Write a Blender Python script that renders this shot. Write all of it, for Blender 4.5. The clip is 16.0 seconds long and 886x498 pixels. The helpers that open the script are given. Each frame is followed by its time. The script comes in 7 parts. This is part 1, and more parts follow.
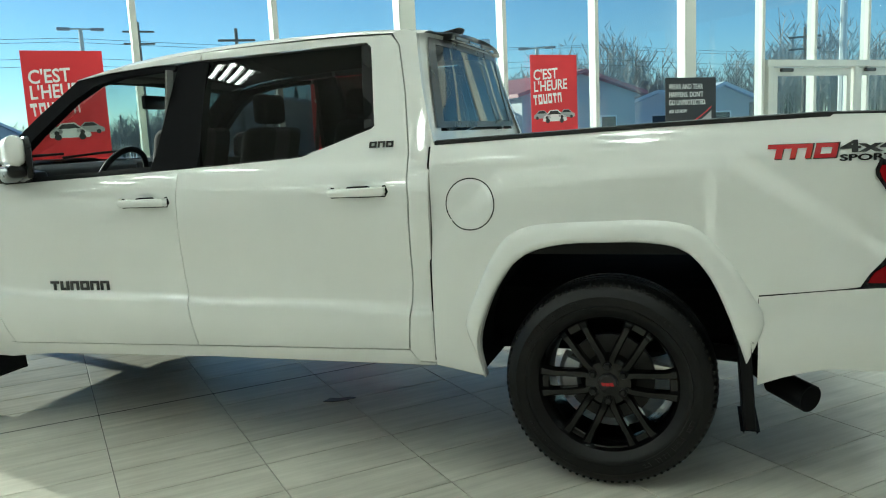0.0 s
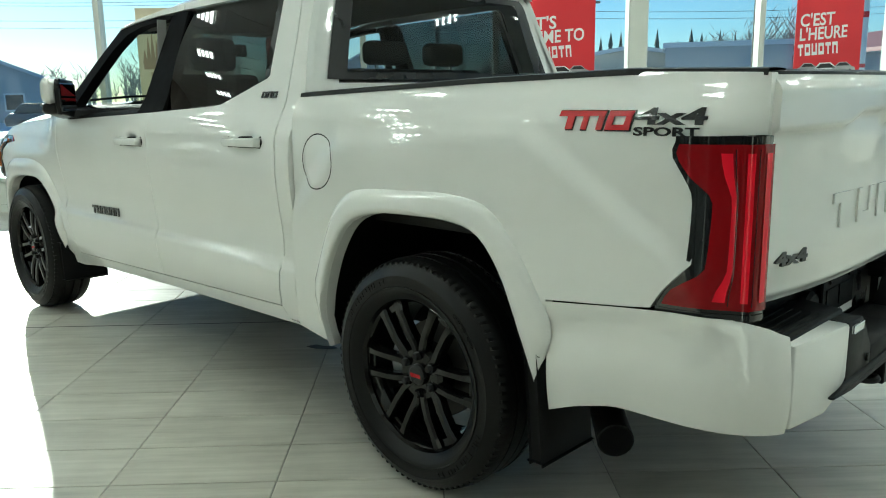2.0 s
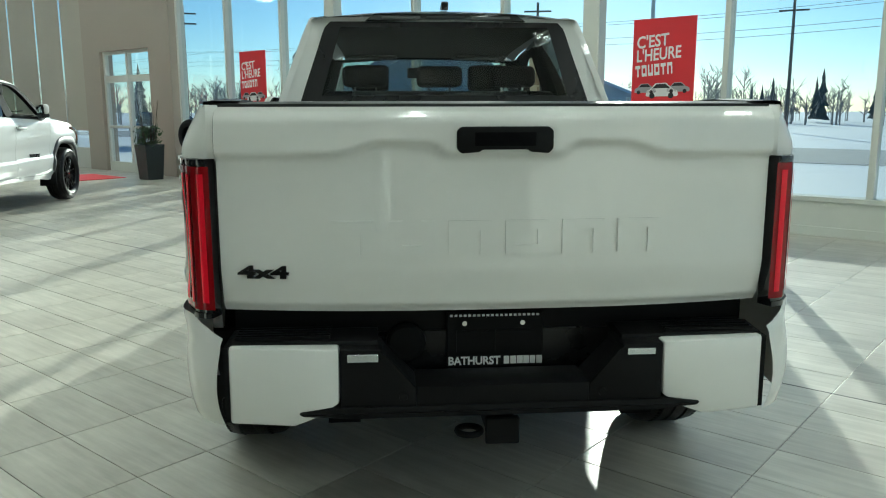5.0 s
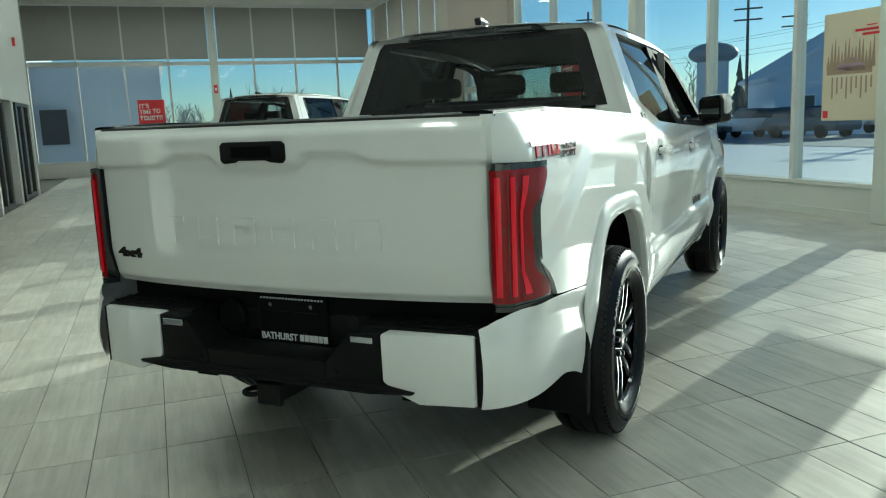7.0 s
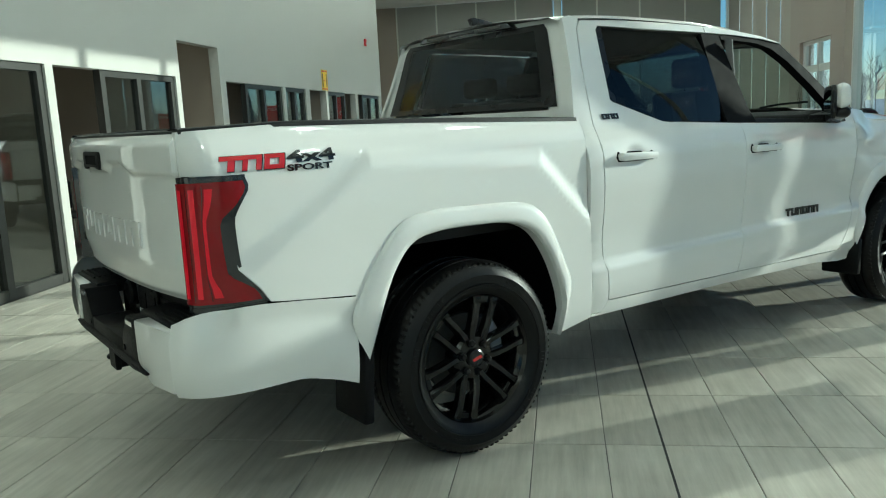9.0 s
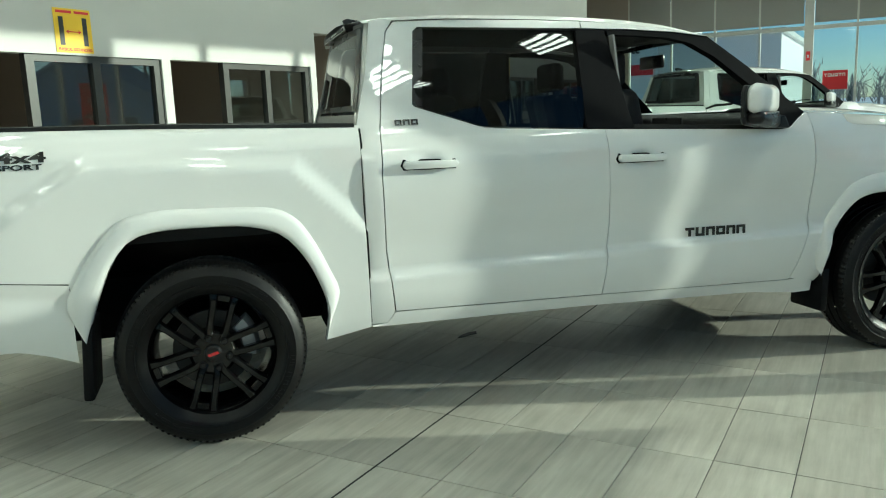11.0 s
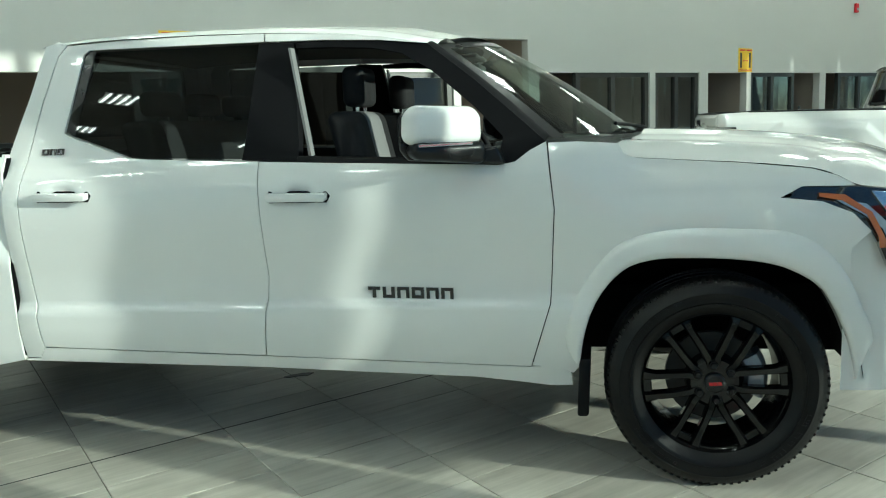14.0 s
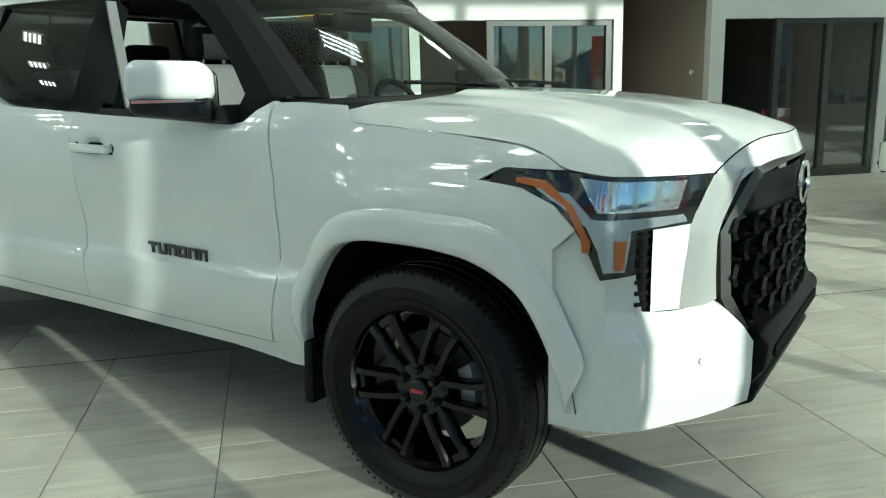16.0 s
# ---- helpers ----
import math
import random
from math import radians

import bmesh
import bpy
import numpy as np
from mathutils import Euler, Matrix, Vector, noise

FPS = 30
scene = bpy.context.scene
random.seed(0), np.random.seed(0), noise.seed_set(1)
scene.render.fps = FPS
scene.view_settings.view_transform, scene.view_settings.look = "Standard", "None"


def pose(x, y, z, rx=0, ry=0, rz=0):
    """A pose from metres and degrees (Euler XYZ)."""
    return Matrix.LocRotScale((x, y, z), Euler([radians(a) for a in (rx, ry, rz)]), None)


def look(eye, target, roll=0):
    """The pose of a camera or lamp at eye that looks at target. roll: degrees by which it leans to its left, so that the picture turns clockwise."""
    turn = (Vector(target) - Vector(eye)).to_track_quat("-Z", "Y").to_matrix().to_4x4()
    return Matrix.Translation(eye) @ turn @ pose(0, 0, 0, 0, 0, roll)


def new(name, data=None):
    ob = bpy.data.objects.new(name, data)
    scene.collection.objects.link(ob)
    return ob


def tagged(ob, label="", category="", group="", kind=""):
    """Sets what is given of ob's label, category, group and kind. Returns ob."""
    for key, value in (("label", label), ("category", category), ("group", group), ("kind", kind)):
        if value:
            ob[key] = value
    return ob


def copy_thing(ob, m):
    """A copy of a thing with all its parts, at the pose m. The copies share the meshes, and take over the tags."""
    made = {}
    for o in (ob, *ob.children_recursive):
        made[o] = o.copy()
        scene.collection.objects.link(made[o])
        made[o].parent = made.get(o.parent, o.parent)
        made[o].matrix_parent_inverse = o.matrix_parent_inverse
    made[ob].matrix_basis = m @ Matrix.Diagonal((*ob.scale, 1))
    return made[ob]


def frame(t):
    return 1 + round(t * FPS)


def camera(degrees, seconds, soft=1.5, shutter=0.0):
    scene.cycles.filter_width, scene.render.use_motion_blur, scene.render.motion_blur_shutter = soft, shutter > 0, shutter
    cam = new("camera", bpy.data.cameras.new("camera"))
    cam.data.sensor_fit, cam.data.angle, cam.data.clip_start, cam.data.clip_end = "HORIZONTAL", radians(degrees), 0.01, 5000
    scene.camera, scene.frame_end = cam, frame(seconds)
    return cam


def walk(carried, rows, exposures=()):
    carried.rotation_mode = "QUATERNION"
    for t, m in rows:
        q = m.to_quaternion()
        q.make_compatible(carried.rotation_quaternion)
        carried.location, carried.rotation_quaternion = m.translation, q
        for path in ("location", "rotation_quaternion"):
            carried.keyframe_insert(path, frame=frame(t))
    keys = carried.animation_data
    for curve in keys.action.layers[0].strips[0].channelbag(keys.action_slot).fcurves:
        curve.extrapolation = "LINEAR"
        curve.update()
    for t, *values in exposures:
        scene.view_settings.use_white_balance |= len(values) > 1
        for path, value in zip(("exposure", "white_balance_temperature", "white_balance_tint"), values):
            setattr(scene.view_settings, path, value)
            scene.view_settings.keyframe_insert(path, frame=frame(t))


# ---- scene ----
cam = camera(59.0, 16.0, soft=1.1)
PATH = [
    (0, (0.339, -3.964, 1.411), (-0.283, -2.085, 1.12), -2.7),
    (0.5, (0.813, -3.723, 1.406), (0.032, -1.907, 1.102), -1.4),
    (1, (1.186, -3.427, 1.389), (0.214, -1.707, 1.075), -0.7),
    (1.5, (1.594, -3.122, 1.382), (0.41, -1.545, 1.051), -0.2),
    (2, (1.875, -2.745, 1.364), (0.502, -1.343, 0.979), -1.0),
    (2.5, (2.174, -2.369, 1.368), (0.581, -1.228, 0.967), -0.7),
    (3, (2.533, -2.07, 1.375), (0.796, -1.164, 0.969), -0.0),
    (3.5, (2.843, -1.728, 1.405), (1.023, -1.023, 0.972), -2.0),
    (4, (3.091, -1.317, 1.395), (1.205, -0.796, 0.982), -1.8),
    (4.2, (3.155, -1.138, 1.38), (1.25, -0.672, 0.99), -1.1),
    (6.3, (3.504, 1.013, 1.406), (1.596, 0.515, 1.072), -1.4),
    (6.5, (3.467, 1.212, 1.386), (1.585, 0.619, 1.06), -1.4),
    (7, (3.317, 1.714, 1.394), (1.538, 0.861, 1.068), -2.3),
    (7.5, (3.081, 2.198, 1.399), (1.448, 1.097, 1.054), -2.6),
    (8, (2.767, 2.665, 1.401), (1.286, 1.36, 1.078), -2.4),
    (8.2, (2.621, 2.848, 1.406), (1.201, 1.479, 1.076), -2.4),
    (10.3, (0.628, 4.191, 1.394), (-0.064, 2.338, 1.096), -2.6),
    (10.5, (0.427, 4.281, 1.408), (-0.208, 2.411, 1.095), -2.3),
    (11, (-0.127, 4.436, 1.414), (-0.64, 2.533, 1.072), -2.3),
    (11.5, (-0.724, 4.54, 1.417), (-1.091, 2.6, 1.101), -2.5),
    (12, (-1.254, 4.56, 1.41), (-1.46, 2.593, 1.109), -2.7),
    (12.5, (-1.797, 4.495, 1.41), (-1.861, 2.517, 1.125), -2.8),
    (13, (-2.311, 4.384, 1.407), (-2.182, 2.409, 1.115), -2.3),
    (13.5, (-2.783, 4.157, 1.425), (-2.515, 2.198, 1.122), -2.6),
    (14, (-3.274, 3.951, 1.425), (-2.884, 2.015, 1.111), -2.5),
    (14.5, (-3.715, 3.665, 1.402), (-3.183, 1.765, 1.076), -2.4),
    (15, (-4.206, 3.423, 1.412), (-3.489, 1.585, 1.086), -1.8),
    (15.5, (-4.637, 3.17, 1.389), (-3.725, 1.426, 1.033), -1.2),
    (16, (-5.094, 2.924, 1.392), (-4.02, 1.289, 0.977), -1.4),
]
walk(cam, [(t, look(eye, target, roll)) for t, eye, target, roll in PATH], [(0, 0.82, 6050, -11), (2.5, 0.76, 6000, -11), (4.2, 0.6, 5950, -8), (6.5, 0.35, 5900, -14), (8, 0.25, 5900, -14), (12.5, 0.47, 6250, -15), (14.5, 0.55, 5900, -14), (16, 0.45, 6000, -15)])

# ---- world, sun, exposure ----
SUN_AZ, SUN_EL = radians(164.0), radians(13.9)
SUN_DIR = Vector((math.cos(SUN_EL) * math.cos(SUN_AZ), math.cos(SUN_EL) * math.sin(SUN_AZ), math.sin(SUN_EL)))
world = bpy.data.worlds.new("sky")
scene.world = world
world.use_nodes = True
wn = world.node_tree
wn.nodes.clear()
sky = wn.nodes.new("ShaderNodeTexSky")
sky.sky_type = "NISHITA"
sky.sun_disc = False
sky.sun_elevation = SUN_EL
sky.sun_rotation = math.pi / 2 - SUN_AZ
sky.air_density, sky.dust_density, sky.ozone_density = 0.8, 0.1, 4.0
bgn = wn.nodes.new("ShaderNodeBackground")
bgn.inputs["Strength"].default_value = 0.088
won = wn.nodes.new("ShaderNodeOutputWorld")
wn.links.new(sky.outputs[0], bgn.inputs[0])
wn.links.new(bgn.outputs[0], won.inputs[0])
sun_data = bpy.data.lights.new("sun", "SUN")
sun_data.energy, sun_data.angle, sun_data.color = 3.4, radians(0.53), (1.0, 0.95, 0.86)
sun = new("sun", sun_data)
sun.matrix_world = look(SUN_DIR * 50, (0, 0, 0))

# ---- building frame: u along the long walls, n towards the glass front ----
ANG = 45.5
BUILD = pose(0, 0, 0, 0, 0, ANG)


def at_un(u, n, z=0.0, turn=0.0):
    """World pose of a spot of the building plan."""
    return BUILD @ pose(u, n, z, 0, 0, turn)


# ---- materials ----
def nodes_of(name):
    m = bpy.data.materials.new(name)
    m.use_nodes = True
    nt = m.node_tree
    return m, nt, nt.nodes["Principled BSDF"]


def add_node(nt, kind, **values):
    n = nt.nodes.new(kind)
    for key, value in values.items():
        n.inputs[key.replace("_", " ")].default_value = value
    return n


def paint(name, rgb, rough=0.5, metal=0.0, vary=0.06, scale=6.0, bump=0.0, bump_scale=80.0, coat=0.0, spec=0.5, stretch=(1, 1, 1), rough_vary=0.08):
    """A surface with broad and fine variation of colour and gloss, and fine relief."""
    m, nt, b = nodes_of(name)
    L = nt.links.new
    co = nt.nodes.new("ShaderNodeTexCoord")
    mp = nt.nodes.new("ShaderNodeMapping")
    mp.inputs["Scale"].default_value = stretch
    L(co.outputs["Object"], mp.inputs[0])
    n1 = add_node(nt, "ShaderNodeTexNoise", Scale=scale, Detail=4.0)
    n2 = add_node(nt, "ShaderNodeTexNoise", Scale=bump_scale, Detail=3.0)
    L(mp.outputs[0], n1.inputs["Vector"])
    L(mp.outputs[0], n2.inputs["Vector"])
    mix = nt.nodes.new("ShaderNodeMix")
    mix.data_type = "RGBA"
    mix.inputs["A"].default_value = (*[c * (1 - vary) for c in rgb], 1)
    mix.inputs["B"].default_value = (*[min(1, c * (1 + vary)) for c in rgb], 1)
    add = nt.nodes.new("ShaderNodeMath")
    add.operation = "MULTIPLY_ADD"
    add.inputs[1].default_value, add.inputs[2].default_value = 0.4, 0.0
    L(n2.outputs["Fac"], add.inputs[0])
    mx = nt.nodes.new("ShaderNodeMath")
    mx.operation = "MULTIPLY_ADD"
    mx.inputs[1].default_value = 0.6
    L(n1.outputs["Fac"], mx.inputs[0])
    L(add.outputs[0], mx.inputs[2])
    L(mx.outputs[0], mix.inputs["Factor"])
    L(mix.outputs["Result"], b.inputs["Base Color"])
    rr = nt.nodes.new("ShaderNodeMapRange")
    rr.inputs["To Min"].default_value = max(0.02, rough - rough_vary * rough * 2)
    rr.inputs["To Max"].default_value = min(1, rough + rough_vary * rough * 2)
    L(n1.outputs["Fac"], rr.inputs[0])
    L(rr.outputs[0], b.inputs["Roughness"])
    b.inputs["Metallic"].default_value = metal
    b.inputs["Coat Weight"].default_value = coat
    b.inputs["Coat Roughness"].default_value = 0.03
    b.inputs["Specular IOR Level"].default_value = spec
    if bump:
        bp = nt.nodes.new("ShaderNodeBump")
        bp.inputs["Strength"].default_value = bump
        bp.inputs["Distance"].default_value = 0.004
        L(n2.outputs["Fac"], bp.inputs["Height"])
        L(bp.outputs[0], b.inputs["Normal"])
    return m


def glass(name, tint=(1, 1, 1), gloss=0.0, see=0.9, least=0.032):
    """Thin sheet glass: mostly clear, with a mirror sheen that grows at grazing angles."""
    m = bpy.data.materials.new(name)
    m.use_nodes = True
    nt = m.node_tree
    nt.nodes.clear()
    out = nt.nodes.new("ShaderNodeOutputMaterial")
    tr = nt.nodes.new("ShaderNodeBsdfTransparent")
    tr.inputs[0].default_value = (*[c * see for c in tint], 1)
    gl = nt.nodes.new("ShaderNodeBsdfGlossy")
    gl.inputs["Roughness"].default_value = gloss
    lw = nt.nodes.new("ShaderNodeLayerWeight")
    lw.inputs["Blend"].default_value = 0.5
    pw = nt.nodes.new("ShaderNodeMath")
    pw.operation = "POWER"
    pw.inputs[1].default_value = 4.0
    nt.links.new(lw.outputs["Facing"], pw.inputs[0])
    fr = nt.nodes.new("ShaderNodeMapRange")
    fr.inputs["To Min"].default_value, fr.inputs["To Max"].default_value = least, 0.85
    nt.links.new(pw.outputs[0], fr.inputs[0])
    mx = nt.nodes.new("ShaderNodeMixShader")
    nt.links.new(fr.outputs[0], mx.inputs[0])
    nt.links.new(tr.outputs[0], mx.inputs[1])
    nt.links.new(gl.outputs[0], mx.inputs[2])
    nt.links.new(mx.outputs[0], out.inputs[0])
    return m


def lamp_mat(name, rgb, strength):
    m, nt, b = nodes_of(name)
    b.inputs["Base Color"].default_value = (*rgb, 1)
    b.inputs["Emission Color"].default_value = (*rgb, 1)
    b.inputs["Emission Strength"].default_value = strength
    return m


def tile_material():
    """Porcelain tile with faint streaks along its length, each tile a little different."""
    m, nt, b = nodes_of("porcelain_tile")
    L = nt.links.new
    geo = nt.nodes.new("ShaderNodeNewGeometry")
    info = nt.nodes.new("ShaderNodeObjectInfo")
    rnd = nt.nodes.new("ShaderNodeMath")
    rnd.operation = "ADD"
    L(info.outputs["Random"], rnd.inputs[0])
    L(geo.outputs["Random Per Island"], rnd.inputs[1])
    fr = nt.nodes.new("ShaderNodeMath")
    fr.operation = "FRACT"
    L(rnd.outputs[0], fr.inputs[0])
    rot = nt.nodes.new("ShaderNodeMapping")
    rot.vector_type = "POINT"
    rot.inputs["Rotation"].default_value = (0, 0, -radians(ANG))
    L(geo.outputs["Position"], rot.inputs[0])
    off = nt.nodes.new("ShaderNodeVectorMath")
    off.operation = "SCALE"
    off.inputs[0].default_value = (37.0, 91.0, 13.0)
    L(fr.outputs[0], off.inputs["Scale"])
    mv = nt.nodes.new("ShaderNodeVectorMath")
    mv.operation = "ADD"
    L(rot.outputs[0], mv.inputs[0])
    L(off.outputs[0], mv.inputs[1])
    st = nt.nodes.new("ShaderNodeMapping")
    st.inputs["Scale"].default_value = (2.2, 26.0, 1.0)
    L(mv.outputs[0], st.inputs[0])
    n1 = add_node(nt, "ShaderNodeTexNoise", Scale=1.0, Detail=6.0, Roughness=0.62)
    L(st.outputs[0], n1.inputs["Vector"])
    n2 = add_node(nt, "ShaderNodeTexNoise", Scale=3.2, Detail=4.0)
    L(mv.outputs[0], n2.inputs["Vector"])
    ramp = nt.nodes.new("ShaderNodeValToRGB")
    ramp.color_ramp.elements[0].position, ramp.color_ramp.elements[1].position = 0.3, 0.72
    ramp.color_ramp.elements[0].color = (*TILE_DARK, 1)
    ramp.color_ramp.elements[1].color = (*TILE_LIGHT, 1)
    mixf = nt.nodes.new("ShaderNodeMath")
    mixf.operation = "MULTIPLY_ADD"
    mixf.inputs[1].default_value = 0.55
    L(n1.outputs["Fac"], mixf.inputs[0])
    m2 = nt.nodes.new("ShaderNodeMath")
    m2.operation = "MULTIPLY"
    m2.inputs[1].default_value = 0.45
    L(n2.outputs["Fac"], m2.inputs[0])
    L(m2.outputs[0], mixf.inputs[2])
    L(mixf.outputs[0], ramp.inputs[0])
    hs = nt.nodes.new("ShaderNodeHueSaturation")
    val = nt.nodes.new("ShaderNodeMapRange")
    val.inputs["To Min"].default_value, val.inputs["To Max"].default_value = 0.9, 1.08
    L(fr.outputs[0], val.inputs[0])
    L(val.outputs[0], hs.inputs["Value"])
    L(ramp.outputs[0], hs.inputs["Color"])
    L(hs.outputs[0], b.inputs["Base Color"])
    rr = nt.nodes.new("ShaderNodeMapRange")
    rr.inputs["To Min"].default_value, rr.inputs["To Max"].default_value = 0.32, 0.50
    L(n2.outputs["Fac"], rr.inputs[0])
    L(rr.outputs[0], b.inputs["Roughness"])
    b.inputs["Specular IOR Level"].default_value = 0.4
    bp = nt.nodes.new("ShaderNodeBump")
    bp.inputs["Strength"].default_value, bp.inputs["Distance"].default_value = 0.12, 0.002
    L(n1.outputs["Fac"], bp.inputs["Height"])
    L(bp.outputs[0], b.inputs["Normal"])
    return m


TILE_DARK, TILE_LIGHT = (0.36, 0.34, 0.288), (0.64, 0.615, 0.54)
M_TILE = tile_material()
M_GROUT = paint("grout", (0.13, 0.125, 0.115), 0.85, vary=0.2, scale=20, bump=0.3)
M_JOINT = paint("rubber_joint", (0.02, 0.02, 0.02), 0.8)
M_WALL = paint("white_wall_paint", (0.57, 0.566, 0.535), 0.55, vary=0.03, scale=1.2, bump=0.05, bump_scale=220)
M_BEIGE = paint("taupe_wall_paint", (0.36, 0.31, 0.265), 0.6, vary=0.05, scale=1.5, bump=0.05, bump_scale=220)
M_CEIL = paint("ceiling_board", (0.72, 0.71, 0.68), 0.8, vary=0.05, scale=8, bump=0.25, bump_scale=160)
M_ALU = paint("painted_aluminium", (0.62, 0.63, 0.58), 0.38, vary=0.04, scale=4, spec=0.5)
M_BRONZE = paint("dark_anodised_frame", (0.05, 0.05, 0.047), 0.4, 0.3, vary=0.12, scale=12)
M_GLASS = glass("window_glass", (0.97, 1.0, 0.99), see=0.97)
M_OGLASS = glass("office_glass", (0.92, 0.97, 0.95), see=0.85, least=0.11)
M_BLIND = paint("roller_blind_fabric", (0.33, 0.33, 0.31), 0.9, vary=0.08, scale=60, bump=0.2, bump_scale=500)
M_BLINDB = paint("beige_blind_fabric", (0.42, 0.39, 0.34), 0.9, vary=0.08, scale=60, bump=0.2, bump_scale=500)
M_RED = paint("red_print", (0.62, 0.018, 0.03), 0.45, vary=0.05)
M_WHITEP = paint("white_print", (0.8, 0.8, 0.79), 0.5, vary=0.02)
M_BLACKP = paint("black_print", (0.015, 0.015, 0.016), 0.45, vary=0.1)
M_GREYP = paint("grey_print", (0.35, 0.35, 0.36), 0.5)
M_YELLOW = paint("yellow_print", (0.85, 0.55, 0.03), 0.5, vary=0.03)
M_SNOW = paint("snow", (0.82, 0.84, 0.88), 0.75, vary=0.08, scale=0.25, bump=0.6, bump_scale=6)
M_ASPH = paint("asphalt", (0.09, 0.09, 0.095), 0.85, vary=0.3, scale=0.6, bump=0.5, bump_scale=60)


# ---- mesh helpers ----
def box(bm, x0, x1, y0, y1, z0, z1, bevel=0.0, segments=1):
    r = bmesh.ops.create_cube(bm, size=1.0)
    vs = r["verts"]
    for v in vs:
        v.co = Vector(((x0 + x1) / 2 + v.co.x * (x1 - x0), (y0 + y1) / 2 + v.co.y * (y1 - y0), (z0 + z1) / 2 + v.co.z * (z1 - z0)))
    if bevel:
        es = list({e for v in vs for e in v.link_edges})
        bmesh.ops.bevel(bm, geom=es, offset=bevel, segments=segments, profile=0.5, affect="EDGES")
    return vs


def box_bm(*a, **k):
    bm = bmesh.new()
    box(bm, *a, **k)
    return bm


def prism(pts, axis, a, b, bevel=0.0):
    """A solid with the outline pts in the plane across axis, from a to b along it."""
    bm = bmesh.new()

    def put(p, q):
        return {"x": (q, p[0], p[1]), "y": (p[0], q, p[1]), "z": (p[0], p[1], q)}[axis]

    lo = [bm.verts.new(put(p, a)) for p in pts]
    hi = [bm.verts.new(put(p, b)) for p in pts]
    bm.faces.new(lo)
    bm.faces.new(hi[::-1])
    for i in range(len(pts)):
        k = (i + 1) % len(pts)
        bm.faces.new((lo[i], lo[k], hi[k], hi[i]))
    if bevel:
        bmesh.ops.bevel(bm, geom=bm.edges[:], offset=bevel, segments=2, profile=0.5, affect="EDGES")
    return bm


def part(name, bm, material, parent=None, label="", smooth=0.0, matrix=None):
    """Links a bmesh as one mesh object, under a thing or a part."""
    bmesh.ops.recalc_face_normals(bm, faces=bm.faces)
    me = bpy.data.meshes.new(name)
    if smooth:
        for f in bm.faces:
            f.smooth = True
        for e in bm.edges:
            if len(e.link_faces) == 2 and e.calc_face_angle(0) > radians(smooth):
                e.smooth = False
    bm.to_mesh(me)
    bm.free()
    for m in (material if isinstance(material, (list, tuple)) else [material]):
        me.materials.append(m)
    ob = new(name, me)
    if parent is not None:
        ob.parent = parent
    if matrix is not None:
        ob.matrix_basis = matrix
    if label:
        ob["label"] = label
    return ob


def thing(name, m=None, label="", category="", group="", kind=""):
    ob = new(name)
    ob.empty_display_size = 0.2
    if m is not None:
        ob.matrix_basis = m
    return tagged(ob, label, category, group, kind)


def struct(name, bm, material, label, category, m=None, smooth=0.0):
    ob = part(name, bm, material, None, label, smooth, BUILD if m is None else m)
    return tagged(ob, label, category, "", "structure")


def text_mesh(name, body, size, material, parent, m, depth=0.002, width=None, bold=0.0, align="LEFT", shear=0.0, label=""):
    """Raised lettering in the built-in font as a mesh part; width: squeezed or stretched to that length."""
    cu = bpy.data.curves.new(name, "FONT")
    cu.body, cu.size, cu.extrude, cu.align_x, cu.offset, cu.shear = body, size, depth, align, bold, shear
    cu.resolution_u = 3
    tmp = bpy.data.objects.new(name, cu)
    scene.collection.objects.link(tmp)
    dg = bpy.context.evaluated_depsgraph_get()
    me = bpy.data.meshes.new_from_object(tmp.evaluated_get(dg))
    bpy.data.objects.remove(tmp)
    me.name = name
    me.materials.clear()
    me.materials.append(material)
    if width and len(me.vertices):
        xs = [v.co.x for v in me.vertices]
        k = width / (max(xs) - min(xs))
        for v in me.vertices:
            v.co.x *= k
    ob = new(name, me)
    ob.parent = parent
    ob.matrix_basis = m
    if label:
        ob["label"] = label
    return ob


# ---- the showroom shell ----
U0, U1 = -24.6, 14.0
N_OFF, N_WIN, N_VEST, U_VEST = -3.80, 6.75, 6.75, -13.1
H = 5.42
bm = box_bm(U0 - 0.3, U1 + 0.3, N_OFF - 5.2, N_WIN + 0.15, -0.2, -0.006)
floor = struct("floor", bm, M_GROUT, "grey-beige porcelain tile floor with dark joints", "floor")
bm = bmesh.new()
box(bm, U0 - 0.3, U1 + 0.3, N_OFF - 4.3, N_WIN + 0.2, H, H + 0.2)
for i in range(32):
    u = U0 + 0.6 + 1.2 * i
    if u < U1:
        box(bm, u, u + 0.02, N_OFF, N_WIN, H - 0.012, H + 0.01)
for i in range(9):
    n = N_OFF + 0.6 + 1.2 * i
    box(bm, U0, U1, n, n + 0.02, H - 0.014, H + 0.01)
ceiling = struct("ceiling", bm, M_CEIL, "white suspended ceiling with a metal grid", "ceiling")

